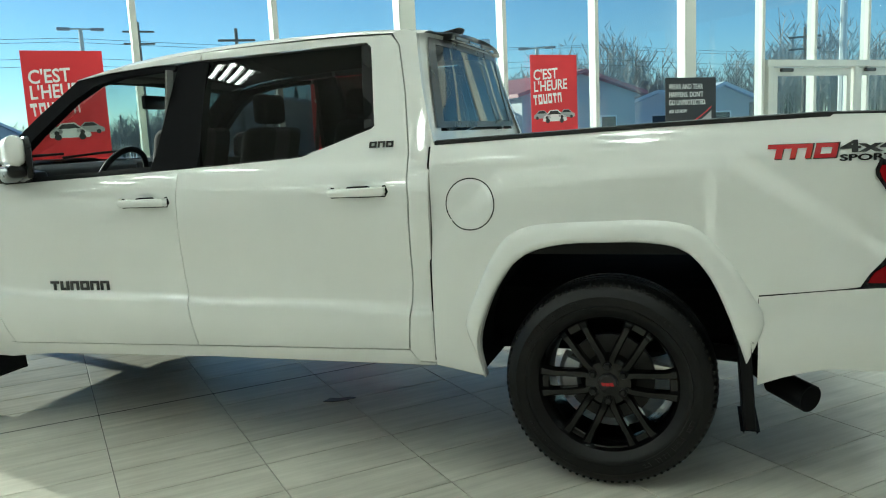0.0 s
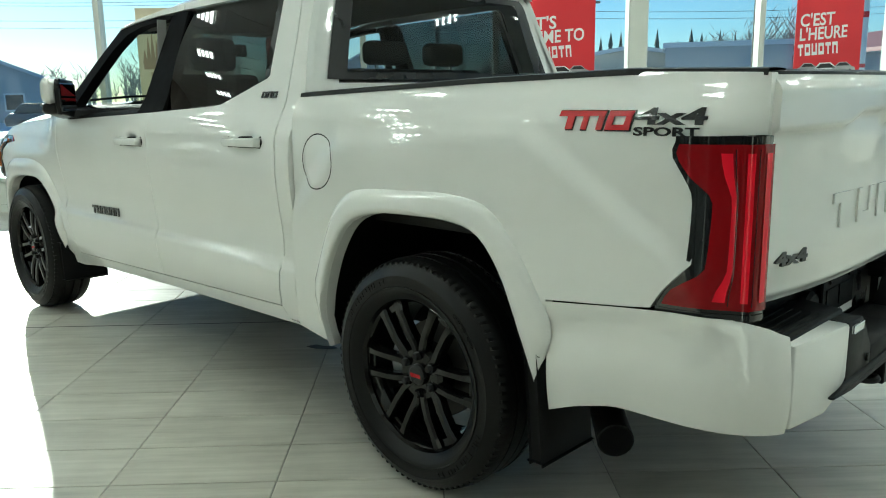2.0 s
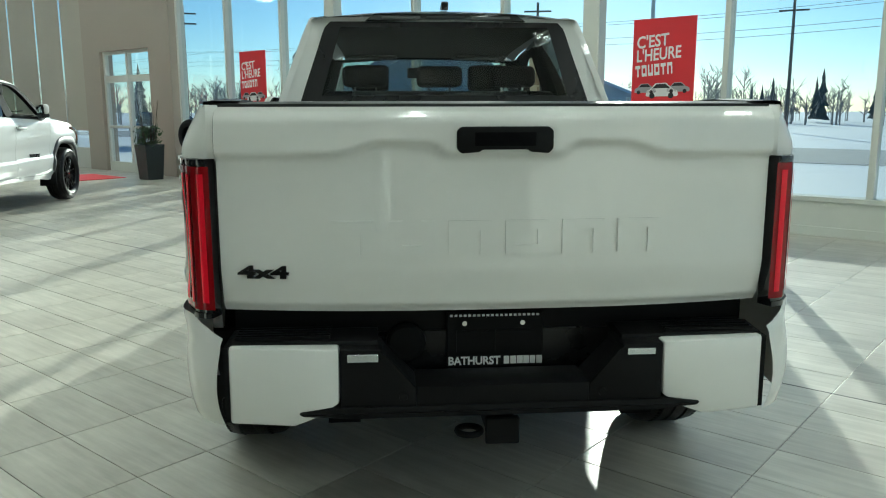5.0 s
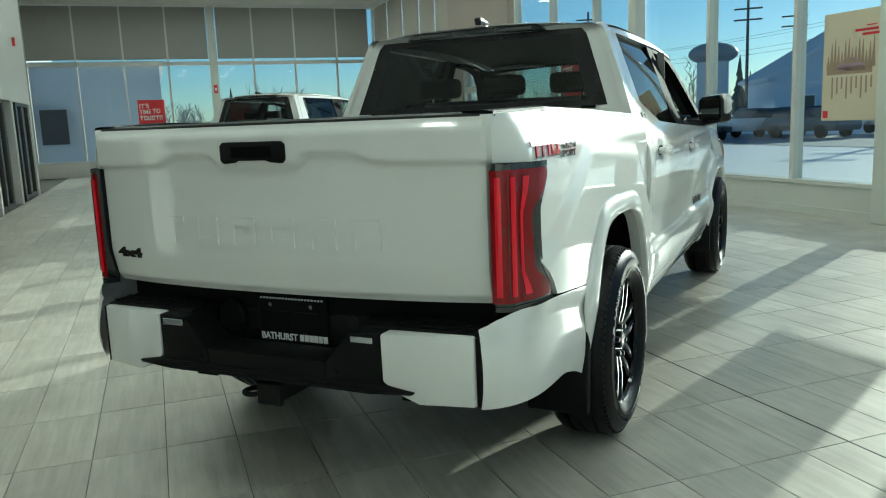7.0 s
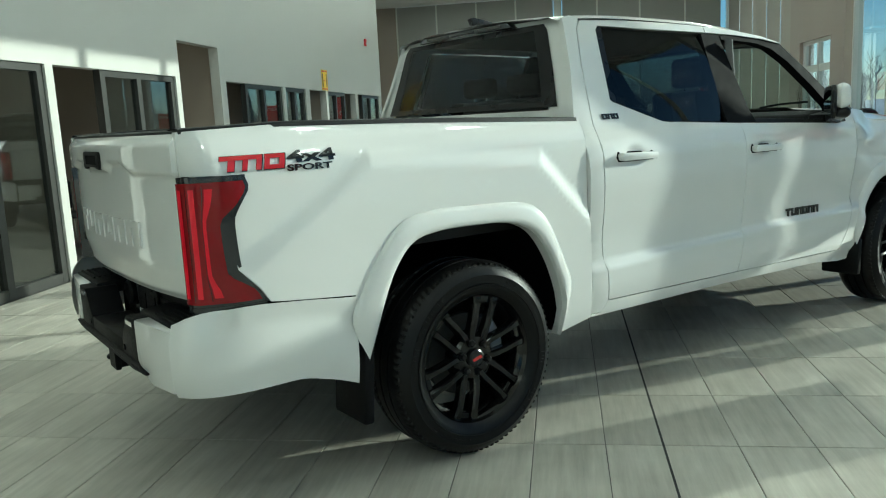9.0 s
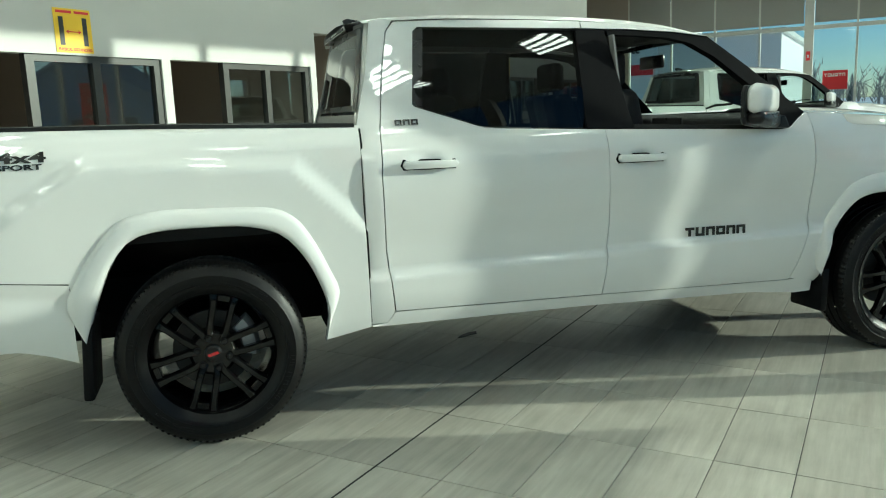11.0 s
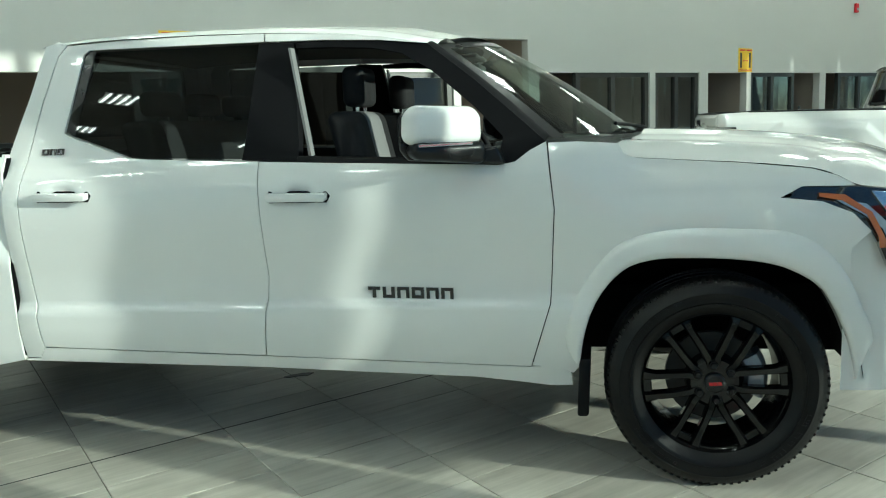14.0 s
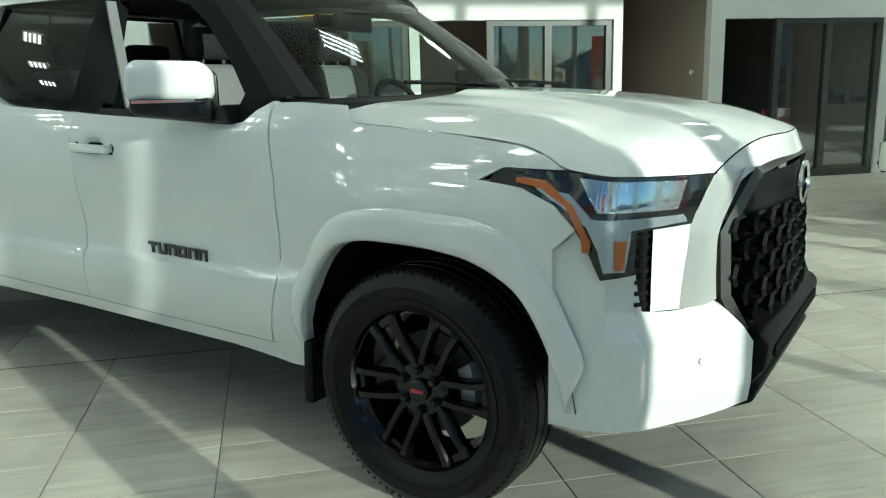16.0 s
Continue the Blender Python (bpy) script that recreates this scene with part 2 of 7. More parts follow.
COLS = (7.00, 1.98, -3.12, -8.10)
MULS = (-1.40, 0.245, 3.57, 5.22, 8.85, 10.2, 11.7, -4.63, -6.34, -9.58, -11.27, -12.95)
SILL = 0.44
bm = bmesh.new()
box(bm, U_VEST, U1, N_WIN, N_WIN + 0.16, 0, SILL - 0.06)
box(bm, U_VEST, U1, N_WIN - 0.03, N_WIN + 0.2, SILL - 0.06, SILL, bevel=0.008)
box(bm, U_VEST, U1, N_WIN - 0.02, N_WIN + 0.02, 0.0, 0.10)
wall_window = struct("wall_window", bm, M_ALU, "pale metal sill wall below the tall showroom glass", "wall")
bm = bmesh.new()
box(bm, U_VEST, U1, N_WIN, N_WIN + 0.16, H - 0.12, H)
struct("trim_window_head", bm, M_ALU, "pale metal head rail above the showroom glass", "trim")
window_1 = tagged(thing("window_1", BUILD), "tall showroom window front with pale metal mullions", "window", "", "structure")
for u in MULS:
    part("mullion", box_bm(u - 0.035, u + 0.035, N_WIN - 0.02, N_WIN + 0.15, SILL, H - 0.12, bevel=0.006), M_ALU, window_1)
for u in COLS:
    bm = box_bm(u - 0.12, u + 0.12, N_WIN - 0.17, N_WIN + 0.03, 0, H, bevel=0.012)
    struct("column", bm, M_ALU, "square pale painted steel column at the glass front", "column")
stops = sorted([(u, u) for u in MULS] + [(u - 0.09, u + 0.09) for u in COLS] + [(U_VEST, U_VEST + 0.13), (U1, U1)])
for (a0, a1), (b0, b1) in zip(stops, stops[1:]):
    g = part("pane", box_bm(a1, b0, N_WIN + 0.06, N_WIN + 0.068, SILL, H - 0.12), M_GLASS, window_1)
    g.visible_shadow = False

# far end wall with blinds
window_2 = tagged(thing("window_2", BUILD), "end window wall with lowered grey blinds", "window", "", "structure")
window_3 = tagged(thing("window_3", BUILD), "side window wall with lowered grey blinds", "window", "", "structure")
bm = box_bm(U0 - 0.2, U0, N_OFF - 4.3, N_VEST + 0.2, 0, 0.5)
struct("wall_end", bm, M_WALL, "low white wall below the end windows", "wall")
E_MULS = (-4.66, -3.22, -1.80, -0.42, 2.37, 3.80, 5.29)
for n in E_MULS:
    part("mullion", box_bm(U0 - 0.12, U0 + 0.02, n - 0.03, n + 0.03, 0.5, H - 0.05), M_ALU, window_2)
part("mullion", box_bm(U0 - 0.14, U0 + 0.1, 0.90, 1.16, 0.5, H), M_ALU, window_2)
part("mullion", box_bm(U0 - 0.14, U0 + 0.03, N_VEST - 0.1, N_VEST + 0.16, 0.0, H), M_ALU, window_2)
part("transom", box_bm(U0 - 0.12, U0 + 0.02, -4.7, N_VEST, 3.52, 3.64), M_ALU, window_2)
# double glass door with its transom in the window front
door_2 = tagged(thing("door_2", BUILD), "closed pale metal glass double door in the window front", "door", "", "structure")
for a, b in ((8.92, 9.05), (11.22, 11.35), (13.52, 13.65)):
    part("door_frame", box_bm(a, b, N_WIN - 0.07, N_WIN + 0.16, 0, 2.30, bevel=0.006), M_ALU, door_2)
part("transom", box_bm(8.885, 13.66, N_WIN - 0.08, N_WIN + 0.17, 2.30, 2.42, bevel=0.006), M_ALU, door_2)
for a, b in ((9.09, 11.18), (11.39, 13.48)):
    leaf = part("door_leaf", box_bm(a, a + 0.11, N_WIN - 0.03, N_WIN + 0.02, 0.03, 2.28, bevel=0.004), M_ALU, door_2)
    part("stile", box_bm(b - 0.11, b, N_WIN - 0.03, N_WIN + 0.02, 0.03, 2.28, bevel=0.004), M_ALU, leaf)
    part("top_rail", box_bm(a + 0.11, b - 0.11, N_WIN - 0.03, N_WIN + 0.02, 2.14, 2.28), M_ALU, leaf)
    part("bottom_rail", box_bm(a + 0.11, b - 0.11, N_WIN - 0.03, N_WIN + 0.02, 0.03, 0.30), M_ALU, leaf)
    part("closer", box_bm(a + 0.15, a + 0.45, N_WIN - 0.09, N_WIN - 0.032, 2.21, 2.27, bevel=0.008), M_BRONZE, leaf)

g = part("pane", box_bm(U0 - 0.06, U0 - 0.052, -4.7, N_VEST, 0.5, H), M_GLASS, window_2)
g.visible_shadow = False
for a, b in zip((-4.66, -3.22, -1.80, -0.42, 1.16, 2.37, 3.80, 5.29), (-3.22, -1.80, -0.42, 0.90, 2.37, 3.80, 5.29, 6.48)):
    bm = box_bm(U0 + 0.04, U0 + 0.046, a + 0.03, b - 0.03, 3.74, H - 0.02)
    box(bm, U0 + 0.035, U0 + 0.05, a + 0.03, b - 0.03, 3.72, 3.745)
    box(bm, U0 + 0.046, U0 + 0.049, a + 0.03, b - 0.03, 4.50, 4.512)
    tagged(part("roller_blind", bm, M_BLIND, None, "", matrix=BUILD), "grey roller blind half lowered over end window", "blind", "roller blinds")
struct("wall_end_corner", box_bm(U0 - 0.2, U0, N_OFF - 4.3, -4.7, 0.5, H), M_BEIGE, "taupe painted end of the showroom beside the windows", "wall")
# side window wall beside the entrance
U_SIDE = -16.9
struct("wall_side", box_bm(U0, U_SIDE, N_VEST, N_VEST + 0.2, 0, 0.5), M_WALL, "low white wall below the side windows", "wall")
S_MULS = (-24.5, -22.85, -21.15, -19.5, -18.1, U_SIDE)
for u in S_MULS[1:-1]:
    part("mullion", box_bm(u - 0.03, u + 0.03, N_VEST + 0.02, N_VEST + 0.16, 0.5, H - 0.05), M_ALU, window_3)
g = part("pane", box_bm(U0, U_SIDE, N_VEST + 0.10, N_VEST + 0.108, 0.5, H), M_GLASS, window_3)
g.visible_shadow = False
for a, b in zip(S_MULS, S_MULS[1:]):
    bm = box_bm(a + 0.045, b - 0.045, N_VEST - 0.05, N_VEST - 0.044, 0.95, H - 0.02)
    box(bm, a + 0.045, b - 0.045, N_VEST - 0.055, N_VEST - 0.04, 0.925, 0.95)
    tagged(part("roller_blind", bm, M_BLINDB, None, "", matrix=BUILD), "beige roller blind lowered over side window", "blind", "roller blinds")
# entrance wall with a glazed door and a broad pier
D0, D1 = -16.1, -13.95
struct("wall_entrance", prism([(U_SIDE, 0), (D0, 0), (D0, 2.75), (D1, 2.75), (D1, 0), (U_VEST, 0), (U_VEST, H), (U_SIDE, H)], "y", N_VEST - 0.12, N_VEST + 0.2), M_BEIGE, "taupe painted wall round the entrance door", "wall")
door_1 = tagged(thing("door_1", BUILD), "glazed entrance door in a pale metal frame", "door", "", "structure")
for a, b in ((D0, D0 + 0.08), ((D0 + D1) / 2 - 0.05, (D0 + D1) / 2 + 0.05), (D1 - 0.08, D1)):
    part("door_frame", box_bm(a, b, N_VEST - 0.04, N_VEST + 0.06, 0, 2.75), M_ALU, door_1)
for a, b in ((0.0, 0.22), (1.0, 1.06), (2.05, 2.2), (2.68, 2.75)):
    for p, q in ((D0 + 0.08, (D0 + D1) / 2 - 0.05), ((D0 + D1) / 2 + 0.05, D1 - 0.08)):
        part("rail", box_bm(p, q, N_VEST - 0.03, N_VEST + 0.05, a, b), M_ALU, door_1)
g = part("pane", box_bm(D0 + 0.08, D1 - 0.08, N_VEST + 0.006, N_VEST + 0.014, 0.1, 2.7), M_GLASS, door_1)
g.visible_shadow = False
bm = box_bm(U0 + 0.10, U0 + 0.115, 0.97, 1.09, 2.58, 2.86, bevel=0.004)
alarm = tagged(thing("alarm_plate", BUILD), "small red alarm sign on the end pillar", "sign")
part("plate", bm, M_RED, alarm)
part("print_bar", box_bm(U0 + 0.115, U0 + 0.117, 1.00, 1.06, 2.66, 2.76), M_WHITEP, alarm)

# office wall with glazed fronts
OPEN = [(-0.25, -3.19, 2.12), (-3.31, -5.80, 2.12), (-5.92, -7.15, 2.585), (-7.35, -9.76, 2.12), (-9.90, -11.03, 2.12), (-11.27, -12.38, 2.12), (-12.52, -14.78, 2.12), (-15.00, -17.30, 2.12), (0.1, 2.7, 2.12), (2.85, 5.4, 2.12)]
outline = [(-17.58, 0)]
spans = sorted((min(a, b), max(a, b), h) for a, b, h in OPEN)
for a, b, h in spans:
    outline += [(a, 0), (a, h), (b, h), (b, 0)]
bm = prism(outline + [(U1, 0), (U1, H), (-17.58, H)], "y", N_OFF - 0.14, N_OFF)
bmesh.ops.recalc_face_normals(bm, faces=bm.faces[:])
wall_office = struct("wall_office", bm, M_WALL, "long white painted wall above glazed office fronts", "wall")
bm = bmesh.new()
box(bm, U0, U1, N_OFF - 4.2, N_OFF - 4.05, 0, H)
for a, b, h in spans:
    box(bm, b + 0.035, b + 0.115, N_OFF - 4.05, N_OFF - 0.14, 0, 2.7)
box(bm, -17.58, -17.48, N_OFF - 4.05, N_OFF - 0.14, 0, H)
struct("wall_office_rooms", bm, M_BEIGE, "taupe painted partition walls of the small offices", "wall")
struct("ceiling_offices", box_bm(-17.3, U1, N_OFF - 4.2, N_OFF - 0.14, 2.7, 2.8), M_CEIL, "white ceiling of the small offices", "ceiling")
bm = box_bm(U1, U1 + 0.2, N_OFF - 4.2, N_OFF, 0, H)
box(bm, U1, U1 + 0.2, N_OFF, N_WIN + 0.2, 0, 0.5)
box(bm, U1, U1 + 0.2, N_OFF, N_WIN + 0.2, 4.1, H)
struct("wall_rear", bm, M_WALL, "white wall around the rear window front", "wall")
window_4 = tagged(thing("window_4", BUILD), "tall rear window front with pale metal mullions", "window", "", "structure")
for k in range(8):
    n = N_OFF + 0.04 + (N_WIN - N_OFF - 0.08) * k / 7
    part("mullion", box_bm(U1 + 0.02, U1 + 0.15, n - 0.04, n + 0.04, 0.5, 4.1), M_ALU, window_4)
g = part("pane", box_bm(U1 + 0.1, U1 + 0.108, N_OFF, N_WIN, 0.5, 4.1), M_GLASS, window_4)
g.visible_shadow = False

def office_front(a, b, divider):
    w = thing("office_partition", BUILD, "dark metal framed glass front of a small office", "partition", "office glass fronts")
    y0, y1 = N_OFF - 0.11, N_OFF - 0.03
    lo, hi = min(a, b), max(a, b)
    part("frame", box_bm(lo, hi, y0, y1, 2.05, 2.125), M_BRONZE, w)
    part("frame", box_bm(lo, hi, y0, y1, 0.0, 0.10), M_BRONZE, w)
    for u in (lo + 0.045, divider, hi - 0.045):
        part("post", box_bm(u - 0.045, u + 0.045, y0 - 0.002, y1 + 0.002, 0.002, 2.05), M_BRONZE, w)
    for p, q in ((lo + 0.09, divider - 0.045), (divider + 0.045, hi - 0.09)):
        g = part("pane", box_bm(p, q, N_OFF - 0.074, N_OFF - 0.066, 0.1, 2.05), M_OGLASS, w)
        g.visible_shadow = False
    return w


for a, b, d in ((-1.60, -3.19, -2.37), (-4.15, -5.80, -4.94), (-8.12, -9.76, -8.93), (-9.90, -11.03, -10.46), (-12.52, -13.94, -13.22), (-15.52, -17.30, -16.35), (1.3, 2.7, 2.0), (4.0, 5.4, 4.7)):
    office_front(a, b, d)


# ceiling light panels
M_PANEL = lamp_mat("light_panel_diffuser", (1.0, 0.985, 0.95), 26.0)


def ceiling_light(u, n):
    t = thing("ceiling_light", at_un(u, n, H - 0.014), "white recessed ceiling light panel, switched on", "ceiling light", "ceiling lights")
    bm = bmesh.new()
    for a, b, c, d in ((-0.31, 0.31, 0.28, 0.31), (-0.31, 0.31, -0.31, -0.28), (-0.31, -0.28, -0.28, 0.28), (0.28, 0.31, -0.28, 0.28)):
        box(bm, a, b, c, d, -0.03, -0.002)
    part("frame", bm, M_ALU, t)
    for k in range(4):
        y = -0.28 + 0.14 * k
        part("diffuser", box_bm(-0.28, 0.28, y + 0.042, y + 0.098, -0.022, -0.004), M_PANEL, t)
        part("louvre", box_bm(-0.28, 0.28, y + 0.10, y + 0.14, -0.020, -0.004), M_ALU, t)
    return t


for i in range(15):
    for n in (-2.4, 1.2, 4.6):
        ceiling_light(-22.0 + 2.4 * i, n)

import collections
from mathutils.geometry import delaunay_2d_cdt

# ---- the white pickup truck: nose towards -x, rear axle above the origin ----
M_BODY = paint("white_car_paint", (0.77, 0.77, 0.75), 0.45, vary=0.004, scale=300, coat=1.0, spec=0.12, rough_vary=0.02, bump_scale=900)
M_BODY.node_tree.nodes["Principled BSDF"].inputs["Coat IOR"].default_value = 1.68
M_BODY.node_tree.nodes["Principled BSDF"].inputs["Coat Roughness"].default_value = 0.012
M_PLAST = paint("black_trim_plastic", (0.0065, 0.0065, 0.007), 0.48, spec=0.13, vary=0.15, scale=30, bump=0.12, bump_scale=900)
M_GLOSSB = paint("gloss_black_trim", (0.008, 0.008, 0.009), 0.28, vary=0.1, coat=0.08, spec=0.3)
M_WELL = paint("black_underbody", (0.0025, 0.0025, 0.003), 0.9, spec=0.1, vary=0.2, bump=0.3)
M_TYRE = paint("tyre_rubber", (0.0036, 0.0036, 0.0039), 0.36, spec=0.24, vary=0.25, scale=12, bump=0.2, bump_scale=300)
M_RIM = paint("gloss_black_alloy", (0.003, 0.003, 0.0033), 0.16, 0.0, vary=0.08, coat=0.35, spec=0.22)
M_CHROME = paint("bright_metal", (0.72, 0.72, 0.73), 0.14, 1.0, vary=0.05)
M_MIRROR = paint("tinted_mirror_glass", (0.07, 0.075, 0.08), 0.03, 1.0, vary=0.03)
M_PILLAR = paint("satin_black_pillar", (0.008, 0.008, 0.009), 0.7, spec=0.05, vary=0.1, scale=20)
M_FRAME = paint("grey_grille_frame", (0.055, 0.055, 0.053), 0.42, vary=0.1, scale=30)
M_STEEL = paint("brake_steel", (0.16, 0.16, 0.165), 0.4, 0.9, vary=0.15)
M_DISC = paint("dull_brake_disc", (0.055, 0.053, 0.05), 0.5, 0.6, vary=0.25, scale=20)
M_CALIPER = paint("cast_caliper", (0.42, 0.43, 0.44), 0.4, 0.5, vary=0.15, scale=30)
M_TINT = glass("privacy_glass", (0.17, 0.19, 0.19), see=0.5, least=0.032)
M_CLEARG = glass("windscreen_glass", (0.80, 0.92, 0.86), see=0.82, least=0.05)
M_LAMPRED = paint("red_lamp_lens", (0.24, 0.003, 0.007), 0.12, vary=0.08, scale=30, coat=0.35, spec=0.3)
M_LAMPRED2 = paint("bright_red_lamp_bar", (0.82, 0.008, 0.03), 0.12, vary=0.06, scale=40, coat=0.35, spec=0.3)
M_AMBER = paint("amber_lamp_lens", (0.42, 0.11, 0.02), 0.12, coat=1.0)
M_LAMPCLR = paint("lamp_reflector", (0.62, 0.66, 0.70), 0.10, 0.85, vary=0.15, scale=25, coat=1.0)
M_LAMPDK = paint("smoked_lamp_housing", (0.012, 0.014, 0.016), 0.06, vary=0.1, coat=1.0)
M_LAMPWH = paint("silver_light_guide", (0.40, 0.45, 0.50), 0.22, 0.5, vary=0.25, scale=40, coat=1.0)
M_BADGE = paint("black_badge", (0.012, 0.012, 0.013), 0.2, 0.2, coat=0.6)
M_BADGER = paint("red_badge", (0.50, 0.012, 0.02), 0.25, coat=0.6)
M_SEAT = paint("black_seat_cloth", (0.010, 0.010, 0.011), 0.85, vary=0.15, scale=30, bump=0.3, bump_scale=600)
M_SEATG = paint("grey_seat_cloth", (0.20, 0.20, 0.20), 0.85, vary=0.12, scale=30, bump=0.3, bump_scale=600)
M_LINER = paint("grey_headliner", (0.11, 0.108, 0.10), 0.9, vary=0.08, scale=20)
M_DASH = paint("dashboard_plastic", (0.009, 0.009, 0.010), 0.6, spec=0.18, vary=0.12, scale=20, bump=0.2, bump_scale=700)
M_COVER = paint("black_bed_cap", (0.006, 0.006, 0.0065), 0.5, spec=0.3, vary=0.15, bump=0.15, bump_scale=500)


def lerp_table(table, q):
    """Smooth curve through (q, value) pairs."""
    n = len(table)
    if q <= table[0][0]:
        return table[0][1]
    if q >= table[-1][0]:
        return table[-1][1]
    i = 0
    while table[i + 1][0] < q:
        i += 1
    (a, va), (b, vb) = table[i], table[i + 1]
    h = b - a
    s = (vb - va) / h
    s0 = (va - table[i - 1][1]) / (a - table[i - 1][0]) if i > 0 else s
    s1 = (table[i + 2][1] - vb) / (table[i + 2][0] - b) if i + 2 < n else s
    m0 = 2 * s * s0 / (s + s0) if s * s0 > 0 else 0.0
    m1 = 2 * s * s1 / (s + s1) if s * s1 > 0 else 0.0
    if i == 0:
        m0 = s
    if i + 2 == n:
        m1 = s
    t = (q - a) / h
    return va * (1 + 2 * t) * (1 - t) ** 2 + m0 * h * t * (1 - t) ** 2 + vb * t * t * (3 - 2 * t) + m1 * h * t * t * (t - 1)


def sstep(a, b, q):
    f = max(0.0, min(1.0, (q - a) / (b - a)))
    return f * f * (3 - 2 * f)


def curve_points(pts, count):
    """Evenly spaced points on a smooth curve through pts."""
    dense = []
    n = len(pts)
    for i in range(n - 1):
        p0, p1, p2, p3 = (Vector(pts[max(0, min(n - 1, i + j))]) for j in (-1, 0, 1, 2))
        for s in range(12):
            t = s / 12
            dense.append(0.5 * (2 * p1 + (p2 - p0) * t + (2 * p0 - 5 * p1 + 4 * p2 - p3) * t * t + (3 * p1 - p0 - 3 * p2 + p3) * t ** 3))
    dense.append(Vector(pts[-1]))
    run = [0.0]
    for a, b in zip(dense, dense[1:]):
        run.append(run[-1] + (b - a).length)
    out, j = [], 0
    for i in range(count):
        want = run[-1] * i / (count - 1)
        while j < len(run) - 2 and run[j + 1] < want:
            j += 1
        f = (want - run[j]) / max(1e-9, run[j + 1] - run[j])
        out.append(dense[j].lerp(dense[j + 1], min(1, f)))
    return out


BODY_Z = [(0.36, 0.890), (0.44, 0.925), (0.50, 0.947), (0.62, 0.967), (0.690, 0.968), (0.724, 0.943), (0.83, 0.946), (0.95, 0.962), (1.10, 0.974), (1.20, 0.970), (1.28, 0.945), (1.34, 0.905), (1.40, 0.879), (1.50, 0.841), (1.60, 0.803), (1.70, 0.764), (1.85, 0.705), (1.95, 0.65)]
BED_Z = [(0.36, 0.915), (0.50, 0.945), (0.70, 0.955), (0.95, 0.957), (1.15, 0.958), (1.28, 0.953), (1.34, 0.930), (1.39, 0.902), (1.45, 0.88)]
FEN_Z = [(0.36, 0.915), (0.50, 0.935), (0.75, 0.945), (0.95, 0.950), (1.08, 0.945), (1.16, 0.925), (1.24, 0.885), (1.32, 0.855), (1.40, 0.82)]


def half_planes(x, z, planes):
    return min(a * x + b * z + c for a, b, c in planes)


def line_plane(p, q):
    """The half plane on the left of p to q, as a signed distance."""
    d = (Vector(q) - Vector(p)).normalized()
    return (-d.y, d.x, d.y * p[0] - d.x * p[1])


HAUNCH_R = [line_plane((0.76, 1.12), (0.45, 1.325)), line_plane((0.45, 1.325), (-0.43, 1.265)), line_plane((-0.43, 1.265), (-0.60, 1.10))]
HAUNCH_F = [line_plane((-3.36, 1.12), (-3.52, 1.23)), line_plane((-3.52, 1.23), (-4.0, 1.16))]


def side_y(x, z):
    """Half width of the truck's skin at a spot of its side."""
    cab, bed, fen = lerp_table(BODY_Z, z), lerp_table(BED_Z, z), lerp_table(FEN_Z, z)
    zr = z + 0.018 * (x + 1.9)
    cab = lerp_table(BODY_Z, zr - 0.0)
    y = cab
    for hx, hz in ((-1.012, 1.196), (-2.082, 1.170)):
        y -= 0.024 * math.exp(-((x - hx) / 0.055) ** 2 - ((z - hz) / 0.030) ** 2)
    if x > -0.72:
        y = bed + 0.022 * sstep(0.0, 0.09, half_planes(x, z, HAUNCH_R)) - 0.012
        y -= 0.045 * max(0.0, (x - 0.62) / 0.57) ** 2
        if x > 1.02:
            y -= min(1.2, (x - 1.02) / 0.085) ** 2 * (bed - 0.012 - 0.0327 - 0.829)
    elif x < -3.05:
        f = sstep(-3.05, -3.5, x)
        y = cab * (1 - f) + fen * f
        y += 0.018 * f * sstep(0.0, 0.10, 1.13 - z)
        y -= 0.11 * max(0.0, (-3.9 - x) / 0.7) ** 2.0
    return y


def front_y(x, z):
    """Half width where the side turns into the nose."""
    return side_y(x, z) - 0.31 * max(0.0, (-4.30 - x) / 0.20) ** 1.4


def side_normal(x, z, sg, fn):
    h = 0.005
    dx, dz = (fn(x + h, z) - fn(x - h, z)) / (2 * h), (fn(x, z + h) - fn(x, z - h)) / (2 * h)
    return Vector((-dx, 1.0, -dz)).normalized() * Vector((1, 1, 1)).length / math.sqrt(3) if sg > 0 else Vector((-dx, -1.0, -dz)).normalized()


